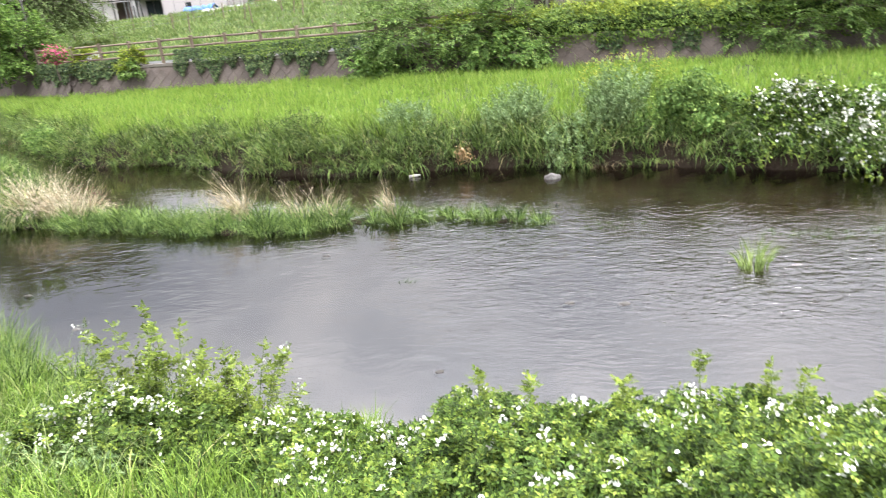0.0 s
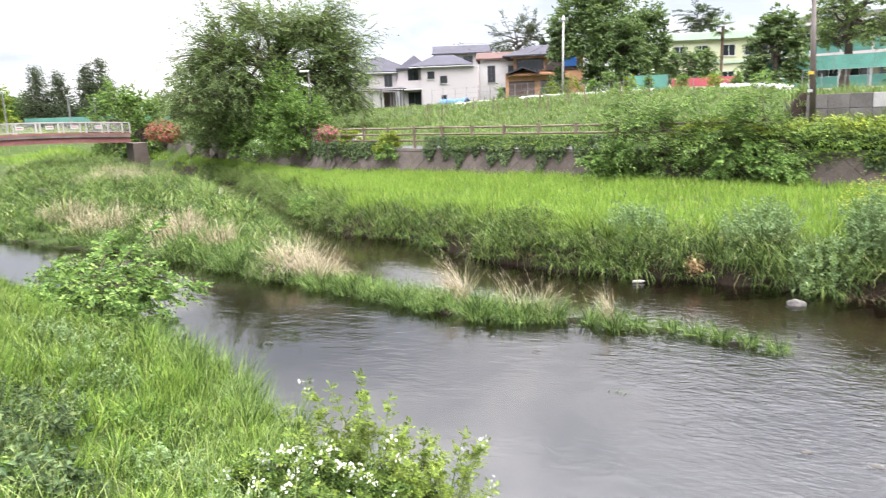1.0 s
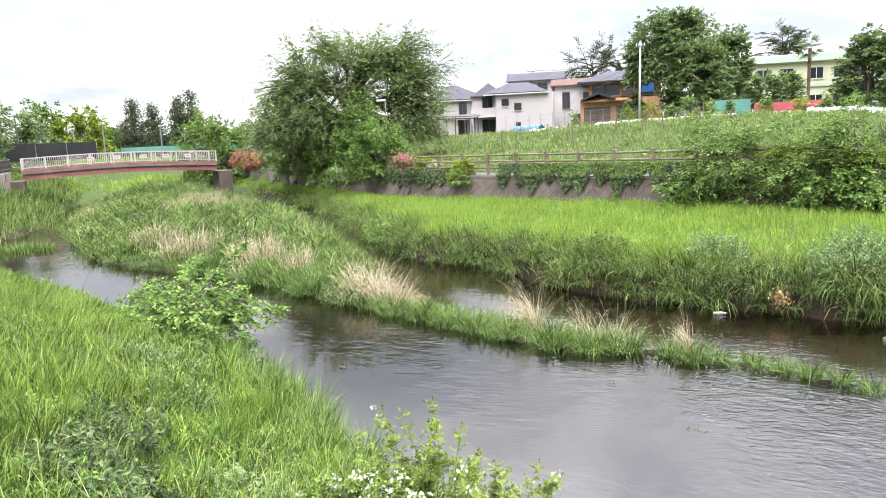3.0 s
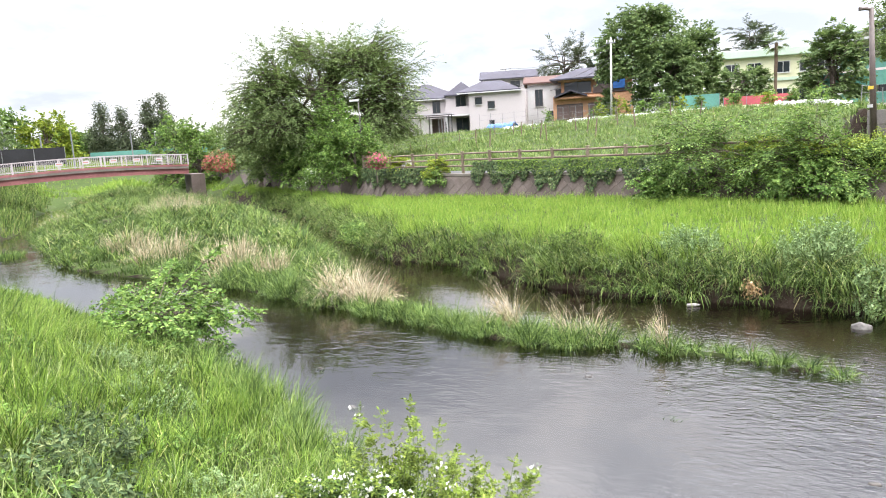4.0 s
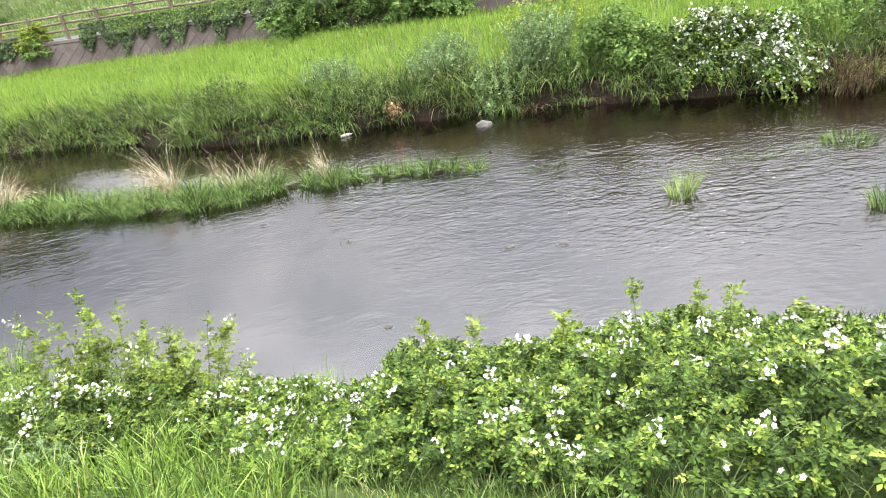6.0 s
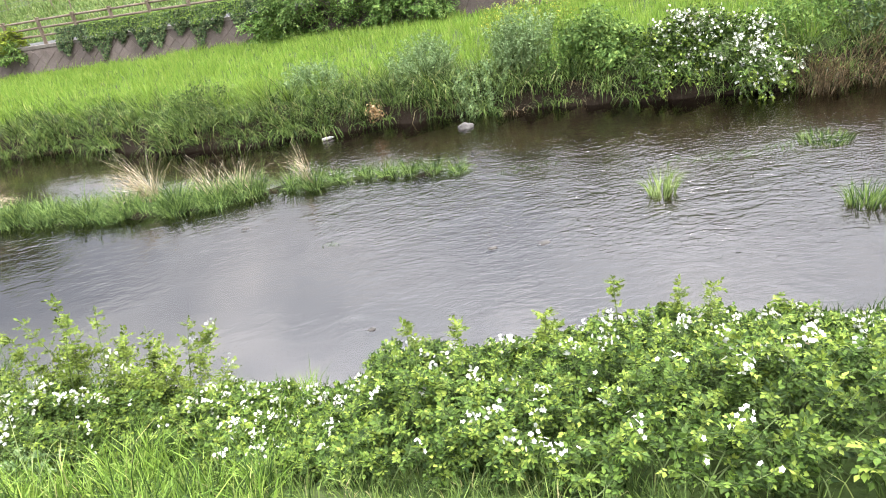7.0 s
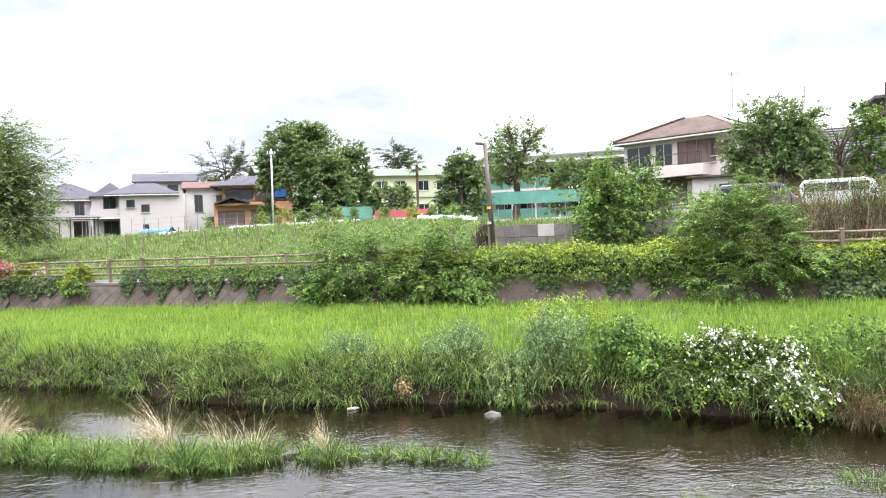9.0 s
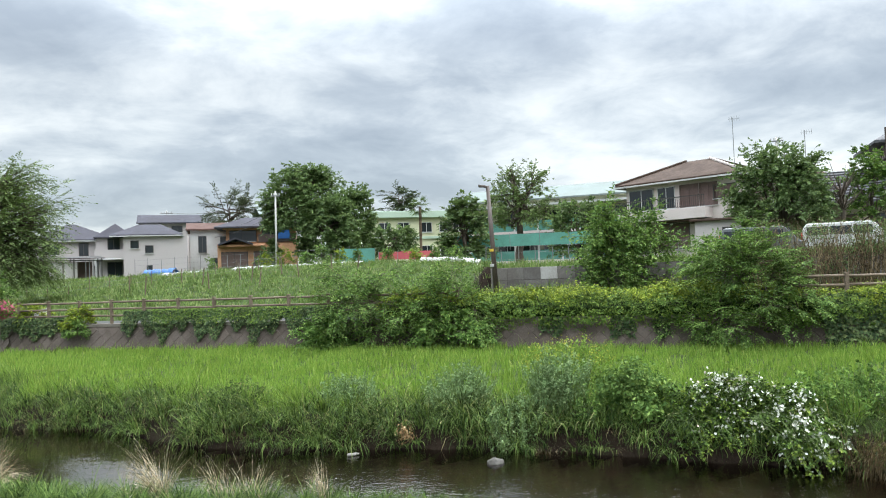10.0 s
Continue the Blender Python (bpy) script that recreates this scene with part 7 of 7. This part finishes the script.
tree(-25.2, 40.3, 7.6, 3.6, 14000, 0.13, M_MAPLE, "young leafy tree under the cherry tree", 42, 0.05, 0.08, base=2.3, limbs_n=5, square=0.7, lay=0.8)
tree(-22.2, 37.9, 5.8, 4.2, 15000, 0.12, M_MAPLE, "round leafy shrub on the river wall", 43, 0.0, 0.08, base=2.1, limbs_n=4, lay=0.8)
tree(-28.9, 42.3, 5.4, 4.8, 13005, 0.13, M_MIDLEAF, "round leafy shrub on the river wall", 44, 0.0, 0.08, limbs_n=4, lay=0.7, base=1.9)
tree(-34.4, 47.0, 6.4, 6.0, 14000, 0.16, M_CHERRY, "leafy shrub at the cherry tree's foot", 45, 0.0, 0.08, limbs_n=4, base=2.3)
tree(-9.6, 75.0, 16.3, 9.4, 26000, 0.25, M_DARKLEAF, "tall dark evergreen tree behind the gardens", 46, 0.42, 0.28, lay=0.5, square=0.7)
tree(-6.9, 72.0, 12.6, 6.4, 19000, 0.25, M_DARKLEAF, "dark evergreen tree behind the gardens", 47, 0.08, 0.2, square=0.6, skirt=0.05)
tree(-4.3, 80.0, 14.8, 5.0, 16450, 0.25, M_DARKLEAF, "tall dark evergreen tree behind the gardens", 48, 0.12, 0.2, square=0.6)
tree(-12.9, 73.0, 8.3, 3.0, 6057, 0.17, M_DARKLEAF, "conical dark shrub beside the timber house", 49, 0.0, 0.1, square=1.5, lobes=0.1, limbs_n=5)
tree(-0.2, 66.0, 8.8, 5.0, 9392, 0.18, M_DARKLEAF, "low dark garden tree before the yellow building", 50, 0.3, 0.12, lay=0.3, square=0.5)
tree(6.1, 60.0, 10.9, 5.0, 14005, 0.19, M_DARKLEAF, "dark layered garden tree behind the lamp post", 51, 0.15, 0.16, lay=0.3, square=1.0)
tree(13.4, 74.0, 15.6, 7.6, 11000, 0.19, M_CHERRY, "old tree with a thick trunk and thin crown", 57, 0.42, 0.42, limbs_n=26, square=0.6, lobes=0.2)
tree(17.6, 66.0, 11.0, 5.6, 10392, 0.2, M_DARKLEAF, "dark rounded tree beside the school", 53, 0.2, 0.15, square=0.6)
tree(26.0, 45.0, 12.0, 6.9, 30000, 0.17, M_DARKLEAF, "broad dark tree overhanging the yard", 54, 0.15, 0.22, square=0.6, skirt=0.05)
tree(32.0, 44.5, 11.5, 4.0, 8670, 0.17, M_MIDLEAF, "bright green tree at the yard's end", 55, 0.1, 0.12)
for x, y, top, w in ((-22.8, 98.0, 17.2, 8.8), (1.0, 105.0, 17.8, 6.6)):
    z = g(x, y)
    h = top - z
    grown("pine_tree", (x, y, z), "tall pine tree with flat layered crown", "tree", w, w * 0.9, h, 7000, 0.34, M_PINE, h * 0.52, 0.26, 11, 12, 9, w * 0.14, 0.05, 0.0, int(w) + 3, square=0.5, lobes=0.12, skirt=0.05, deep=0.3, narrow=0.3, group="pines behind the houses", turn=facing(x, y))

# young garden bushes at the field's edge
for k, (x, y, w, h) in enumerate(((-8.3, 53.0, 1.3, 1.7), (-6.9, 54.5, 1.1, 1.3), (-5.6, 53.5, 1.6, 1.9), (-4.2, 55.0, 1.2, 1.4), (-2.9, 54.0, 0.9, 1.2), (-0.6, 53.5, 1.0, 1.1), (1.4, 54.5, 1.4, 1.3), (3.0, 54.0, 1.0, 1.5), (4.4, 52.5, 1.8, 1.5), (-10.4, 56.0, 1.2, 1.4), (-15.5, 60.0, 1.4, 1.5))):
    grown("garden_bush", (x, y, g(x, y)), "small green garden bush in the vegetable plot", "shrub", w, w * 0.9, h, 1300, 0.11, M_MIDLEAF if k % 3 else M_HEDGE, 0.0, 0.03, 0, 7, 7, 0.3, 0.6, 0.1, 120 + k, group="bushes in the vegetable plot", stem_name="woody_base", crown="foliage", lobes=0.2)

# palm
pm = thing("palm_tree", (2.75, 75.0, g(2.75, 75.0)), 0, "windmill palm with shaggy brown trunk", "palm tree")
ph = 12.0 - g(2.75, 75.0)
part("trunk", add_bar(bmesh.new(), (0, 0, -0.3), (0.05, 0, ph - 0.6), 0.14, 0.16, 10), M_PALMTRUNK, pm)
pcs = []
for k in range(46):
    a, el = k * 2.4, RNG.uniform(-0.9, 1.2)
    d = np.array([math.cos(a) * math.cos(el), math.sin(a) * math.cos(el), math.sin(el)])
    c = np.array([0, 0, ph - 0.6]) + d * 0.75
    sidev = np.cross(d, [0, 0, 1.0])
    sidev /= np.linalg.norm(sidev)
    for q in np.linspace(-1.1, 1.1, 9):
        e = c + (d * math.cos(q) + sidev * math.sin(q)) * 0.75 - np.array([0, 0, 0.2 * abs(q)])
        w_ = np.cross(e - c, [0.1, 0.2, 1.0])
        w_ = w_ / np.linalg.norm(w_) * 0.035
        pcs.append((np.array([c - w_, c + w_, e]), np.array([[0, 1, 2]])))
v, f = joined(pcs)
mesh_np("frond_head", v, f, M_DARKLEAF, pm)

# bare-branched tree by the old house
bt_ = thing("bare_tree", (29.6, 44.0, g(29.6, 44.0)), 0, "pruned tree with bare reddish branches", "tree")
pcs = [tube([(0, 0, -0.3), (0.1, 0, 2.0), (0.05, 0, 4.0)], [0.22, 0.17, 0.12], 7)]
for k in range(38):
    a, z = k * 2.4, 2.6 + 1.6 * RNG.random()
    e = np.array([math.cos(a) * RNG.uniform(0.6, 1.8), math.sin(a) * RNG.uniform(0.6, 1.5), z + RNG.uniform(0.8, 2.2)])
    pcs.append(tube([(0.05, 0, z), (e[0] * 0.5, e[1] * 0.5, (z + e[2]) / 2 - 0.1), e], [0.06, 0.03, 0.008], 4))
v, f = joined(pcs)
mesh_np("bare_crown", v, f, M_BARK, bt_, True)
# leafless scrub before the vans
scr = thing("scrub", (19.5, 24.9, 3.0), -21.3, "dry brown scrub behind the path fence", "shrub")
pcs = []
for k in range(900):
    x, y = RNG.uniform(-5.5, 6), RNG.uniform(-0.8, 0.8)
    h = RNG.uniform(1.2, 2.9)
    lx = RNG.normal(0, 0.45)
    pcs.append(tube([(x, y, 0), (x + lx * 0.4 + RNG.normal(0, 0.1), y, h * 0.5), (x + lx, y + RNG.normal(0, 0.2), h)], [0.018, 0.012, 0.004], 3))
    for q in range(3):
        z = h * RNG.uniform(0.45, 0.95)
        pcs.append(tube([(x + lx * 0.6, y, z), (x + lx * 0.6 + RNG.normal(0, 0.25), y + RNG.normal(0, 0.15), z + RNG.uniform(0.0, 0.4))], [0.007, 0.003], 3))
v, f = joined(pcs)
mesh_np("twig_mass", v, f, M_DEAD, scr)
cl = [(RNG.uniform(-5, 5), 0, RNG.uniform(0.3, 2.2), 0.7, 0.5, 0.5) for k in range(24)]
p, out = in_clumps(cl, 9000, 0.2)
v, f = leaves(p, 0.09, out, 1.2)
mesh_np("foliage", v, f, M_DARKLEAF, scr)

# azaleas
az1 = plant("azalea_shrub", (-18.6, 34.0, 2.3), crown_clumps(6, 1.5, 1.1, 0.0, 1.25, 0.42, 0.8, 61), 2200, 0.09, M_MIDLEAF, "azalea shrub with magenta flowers beside the fence", "flowering shrub", trunk=0.04, seed=61, stem_name="woody_base", extra=[("bloom", M_PINK, 900, 0.09)])
az2 = plant("azalea_shrub", (-41.5, 48.0, 2.2), crown_clumps(9, 3.6, 2.0, 0.0, 2.1, 0.7, 0.8, 62), 3200, 0.14, M_MIDLEAF, "azalea shrub with dull red flowers near the bridge", "flowering shrub", trunk=0.04, seed=62, stem_name="woody_base", extra=[("bloom", M_RED, 3200, 0.13)])
plant("white_flower_shrub", (-25.3, 37.4, 1.5), crown_clumps(6, 1.8, 1.2, 0.0, 1.3, 0.45, 0.8, 63), 2200, 0.1, M_MIDLEAF, "shrub with scattered white flowers on the wall", "flowering shrub", trunk=0.04, seed=63, stem_name="woody_base", extra=[("bloom", M_PETAL, 180, 0.07)])

# ---- bridge and the distance beyond it ----
BL, BR = (-55.65, 37.1), (-46.85, 49.4)
bl = math.hypot(BR[0] - BL[0], BR[1] - BL[1])
bturn = math.degrees(math.atan2(BR[1] - BL[1], BR[0] - BL[0]))
br = thing("footbridge", (BL[0], BL[1], 0), bturn, "pale-railed footbridge with dull red girders over the river", "bridge")
n = 24


def arch(s):
    return 3.15 + 0.22 * math.sin(math.pi * s)


def strip(y0, y1, z0, z1):
    bm = bmesh.new()
    rows_ = []
    for k in range(n + 1):
        s = k / n
        z = arch(s)
        rows_.append([bm.verts.new((s * bl, y, z + q)) for y, q in ((y0, z0), (y1, z0), (y1, z1), (y0, z1))])
    for a, b in zip(rows_[:-1], rows_[1:]):
        for i_ in range(4):
            bm.faces.new((a[i_], b[i_], b[(i_ + 1) % 4], a[(i_ + 1) % 4]))
    bm.faces.new(rows_[0])
    bm.faces.new(rows_[-1][::-1])
    bmesh.ops.recalc_face_normals(bm, faces=bm.faces)
    return bm


part("deck", strip(-1.6, 1.6, -0.12, 0.08), M_COPING, br)
for y in (-1.45, 1.3):
    part("girder", strip(y, y + 0.15, -0.58, -0.12), M_BRIDGE, br)
for y in (-1.62, 1.50):
    part("kerb", strip(y, y + 0.12, 0.08, 0.24), M_BRIDGE, br)
    part("handrail", strip(y + 0.02, y + 0.10, 1.10, 1.17), M_RAILW, br)
    part("lower_rail", strip(y + 0.03, y + 0.09, 0.34, 0.38), M_RAILW, br)
    for k in range(10):
        s = k / 9
        part("rail_post", box(s * bl, y + 0.06, arch(s) + 0.68, 0.10, 0.10, 1.0), M_RAILW, br)
    bm = bmesh.new()
    for k in range(int(bl / 0.15)):
        s = (k + 0.5) * 0.15 / bl
        add_box(bm, s * bl, y + 0.06, arch(s) + 0.74, 0.022, 0.022, 0.74)
    tagged(part("balusters", bm, M_RAILW, br), kind="stuff")
for s in (0.33, 0.46, 0.6, 0.72, 0.84):
    sg = part("notice_board", box(s * bl, -1.66, arch(s) + 0.72, 0.55, 0.03, 0.3, 0.005), M_SIGN, br)
    part("print_bar", box(s * bl, -1.68, arch(s) + 0.74, 0.38, 0.01, 0.07), M_BARS, sg)
for s in (0.0, 1.0):
    part("abutment", box(s * bl + (-0.5 if s == 0 else 0.75), 0, 0.85, 1.2, 2.9, 3.3, 0.03), M_MORTAR, br)
# dark railing and wall on the near bank below the bridge
rl = thing("steel_railing", (0, 0, 0), 0, "dark steel railing on the bank beside the bridge", "railing")
q0, q1 = np.array([-44.0, 24.6, 2.7]), np.array([-55.5, 36.0, 3.2])
for k in range(9):
    c = q0 + (q1 - q0) * k / 8
    part("post", add_bar(bmesh.new(), c - [0, 0, 0.6], c + [0, 0, 1.1], 0.04, sides=6), M_METAL, rl)
for dz in (1.08, 0.72, 0.36):
    part("rail", add_bar(bmesh.new(), q0 + [0, 0, dz], q1 + [0, 0, dz], 0.03, sides=6), M_METAL, rl)
bm = bmesh.new()
for k in range(110):
    c = q0 + (q1 - q0) * k / 110
    add_box(bm, c[0], c[1], c[2] + 0.6, 0.025, 0.025, 0.9)
tagged(part("balusters", bm, M_METAL, rl), kind="stuff")
rw = mesh_np("wall_bank", [tuple(q0 + [0, 0, -2.6]), tuple(q1 + [0, 0, -3.0]), tuple(q1 + [0, 0, 0.05]), tuple(q0 + [0, 0, 0.05]), tuple(q0 + [-0.3, -0.3, -2.6]), tuple(q1 + [-0.3, -0.3, -3.0]), tuple(q1 + [-0.3, -0.3, 0.05]), tuple(q0 + [-0.3, -0.3, 0.05])], [(0, 1, 2, 3), (7, 6, 5, 4), (3, 2, 6, 7), (0, 3, 7, 4), (1, 5, 6, 2)], M_COPING, None, False, "concrete retaining wall below the railing", "structure")

for k, (x, y, top, w, m_, lab) in enumerate(((-80, 51, 10.8, 9.0, M_DARKLEAF, "dark broad tree behind the bridge"), (-73, 43, 9.5, 6.0, M_DARKLEAF, "dark broad tree behind the bridge"), (-106, 75, 13.4, 7.0, M_MIDLEAF, "tall yellow-green tree behind the bridge"), (-95, 73, 11.8, 7.4, M_HEDGE, "rounded yellow-green tree behind the bridge"), (-101, 80, 10.0, 7.0, M_MIDLEAF, "rounded tree behind the bridge"), (-107, 90, 9.6, 8.0, M_DARKLEAF, "low dark tree behind the bridge"), (-60, 62, 9.0, 6.2, M_MIDLEAF, "leafy tree at the bridge's end"), (-53, 58, 7.6, 5.0, M_MIDLEAF, "leafy tree at the bridge's end"), (-66, 69, 8.6, 6.0, M_DARKLEAF, "dark tree behind the bridge"), (-45, 58, 9.8, 6.0, M_CHERRY, "leafy tree behind the cherry tree"), (-38, 52, 8.5, 6.5, M_CHERRY, "leafy tree behind the cherry tree"))):
    tree(x, y, top, w * 1.15, 9000, 0.32 if x < -70 else 0.22, m_, lab, 70 + k, 0.05, 0.2, square=0.55, lay=0.9)
for k, (x, y, top, w) in enumerate(((-98.5, 86, 13.6, 6.0), (-95.8, 87.8, 12.8, 5.5), (-92.6, 90.4, 14.0, 6.0), (-90.6, 91.6, 15.0, 6.4))):
    z = g(x, y)
    h = top - z
    cl = []
    for q in range(11):
        s = q / 10
        r_ = w / 2 * (1 - 0.85 * s)
        for a in range(5):
            e_ = RNG.uniform(0.4, 0.95)
            cl.append((math.cos(a * 1.26 + q * 1.9) * r_ * e_, math.sin(a * 1.26 + q * 1.9) * r_ * e_, h * (0.12 + 0.85 * s) + RNG.uniform(-0.5, 0.3), r_ * 0.45 + 0.2, r_ * 0.45 + 0.2, 0.5))
    plant("conifer", (x, y, z), cl, 8000, 0.4, M_PINE, "tall dark pointed conifer in the distance", "tree", trunk=0.25, fork=0.1, seed=90 + k, spread=0.5, narrow=0.3, hollow=0.2, group="far conifers")
net_fence(-74, 47.5, -68.5, 54.5, 2.0, M_BLACKNET, "black net screen beyond the bridge", 2.5, True, "screen_fence", None, 4.0)
net_fence(-95, 80, -72, 92, 1.0, M_GREENNET, "pale green court fence beyond the bridge", 3.0, True, "court_fence", None, 4.6)
for k, (x, y, top) in enumerate(((-79.0, 52.5, 9.2), (-84.0, 58.5, 8.8), (-84.0, 63.5, 8.0), (-84.5, 68.5, 8.8), (-80.0, 74.5, 8.2), (-79, 78, 7.8), (-74, 80, 7.6))):
    ob = thing("court_light", (x, y, g(x, y)), 0, "thin pale light pole beyond the bridge", "light pole", "court light poles")
    part("pole", add_bar(bmesh.new(), (0, 0, -0.3), (0, 0, top - g(x, y)), 0.09, sides=7), M_STEEL, ob)
    part("lamp", box(0, 0, top - g(x, y) + 0.1, 0.5, 0.25, 0.16, 0.02), M_TRIM, ob)
# distant wooded skyline
pcs = []
r_ = np.random.default_rng(5)
cl = []
for k in range(150):
    a = radians(r_.uniform(-75, 55))
    d = r_.uniform(170, 240)
    x, y = math.sin(a) * d, math.cos(a) * d
    cl.append((x, y, g(x, y) + r_.uniform(0.5, 4.5), 6, 6, 3.2))
p, out = in_clumps(cl, 24000, 0.6)
v, f = leaves(p, 1.4, out, 0.8, 0.7)
tagged(mesh_np("distant_trees", v, f, M_DARKLEAF, None, False, "low wooded skyline far beyond the houses", "stuff"), category="trees")

# ---- small things in the river ----


def stone(name, x, y, z, sx, sy, sz, mat, label, category, group="", seed=0):
    bm = bmesh.new()
    bmesh.ops.create_icosphere(bm, subdivisions=3, radius=1.0)
    for v_ in bm.verts:
        q = noise.noise(v_.co * 1.4 + Vector((seed, 0, 0))) * 0.3 + noise.noise(v_.co * 4 + Vector((seed, 3, 0))) * 0.08
        v_.co = Vector((v_.co.x * sx, v_.co.y * sy, v_.co.z * sz)) * (1 + q)
    ob = part(name, bm, mat, None, smooth=True)
    ob.location = (x, y, z)
    return tagged(ob, label, category, group)


stone("river_rock", 2.1, 15.2, 0.0, 0.19, 0.13, 0.11, M_ROCK, "pale grey rock at the far waterline", "rock", "rocks in the river", 1)
for k, (x, y, s) in enumerate(((-5.7, 9.05, 0.12), (1.35, 8.55, 0.13), (2.05, 8.4, 0.16), (-0.4, 7.0, 0.1), (1.9, 13.2, 0.05), (7.6, 8.6, 0.12), (-7.3, 10.6, 0.1), (-2.4, 11.3, 0.12))):
    stone("river_rock", x, y, -0.03, s * 0.7, s * 0.4, 0.05, M_ROCK, "low wet stone just breaking the water", "rock", "rocks in the river", 4 + k)
bo = thing("plastic_bottle", (-1.05, 16.45, 0.04), 20, "pale discarded plastic bottle floating by the bank", "bottle")
part("body", add_bar(bmesh.new(), (-0.14, 0, 0), (0.06, 0, 0), 0.035, sides=12), M_BOTTLE, bo, smooth=True)
part("neck", add_bar(bmesh.new(), (0.06, 0, 0), (0.14, 0, 0), 0.035, 0.014, 12), M_BOTTLE, bo, smooth=True)
part("cap", add_bar(bmesh.new(), (0.135, 0, 0), (0.16, 0, 0), 0.016, sides=10), M_DARKWOOD, bo)
# dry leaf litter caught on the far bank
cl = [(0.07, -0.03, 0.24, 0.22, 0.13, 0.26)]
p, out = in_clumps(cl, 150, 0.4)
v, f = leaves(p, 0.085, out, 0.7, 0.7)
ob = mesh_np("dry_branch", v, f, M_LEAFDRY)
ob.location = (0.1, 16.6, 0.2)
tagged(ob, "withered branch with curled brown leaves on the bank", "dead branch")
# pale pebbly weed streaks near the surface
for k, (x, y, n_, r_) in enumerate(((6.2, 10.2, 70, 0.5), (-0.9, 9.8, 16, 0.1), (2.6, 11.6, 40, 0.4), (5.2, 10.5, 40, 0.4), (7.9, 8.2, 22, 0.15))):
    a, q = RNG.uniform(0, 6.28, n_), r_ * np.sqrt(RNG.random(n_))
    base = np.stack([np.cos(a) * q * 1.6, np.sin(a) * q * 0.5, np.full(n_, -0.02)], 1)
    v, f = blades(base, np.full(n_, 0.10), np.full(n_, 0.012), RNG.normal(0.0, 0.5, n_), RNG.uniform(0.8, 1.6, n_), 3)
    ob = mesh_np("water_weed", v, f, M_MUGWORT)
    ob.location = (x, y, 0.0)
    tagged(ob, kind="stuff")
    tagged(ob, "sparse pale weed just breaking the water surface", "water weed", "weeds in the river")

# ---- stones of the revetment, laid on the diagonal ----
sbm = bmesh.new()
s_ = 0.30
c0 = [(0, -s_), (s_, 0), (0, s_), (-s_, 0)]
va = [sbm.verts.new((x * 0.995, 0.0, z * 0.995)) for x, z in c0]
vb = [sbm.verts.new((x * 0.94, -0.02, z * 0.94)) for x, z in c0]
sbm.faces.new(vb)
for i_ in range(4):
    sbm.faces.new((va[i_], va[(i_ + 1) % 4], vb[(i_ + 1) % 4], vb[i_]))
bmesh.ops.recalc_face_normals(sbm, faces=sbm.faces)
first = None
slope = math.degrees(math.atan2(0.42, 1.37))
for row, zc in enumerate((1.28, 1.57, 1.86, 2.13)):
    sp, st_ = along(WALL, -23 if row else -16, 15, 0.62)
    for (x, y), (tx, ty) in list(zip(sp, st_))[:75]:
        if row % 2:
            x, y = x + tx * 0.31, y + ty * 0.31
        b_ = -0.02 + 0.42 * (zc - 0.9) / 1.37 + 0.005
        if first is None:
            o = part("stone", sbm, M_STONE, wall_far)
            first = o.data
        else:
            o = new("stone", first)
            o.parent = wall_far
        o.matrix_world = pose(x - ty * b_, y + tx * b_, zc, -slope + RNG.uniform(-2, 2), RNG.uniform(-1.5, 1.5), math.degrees(math.atan2(ty, tx)) + RNG.uniform(-2, 2))
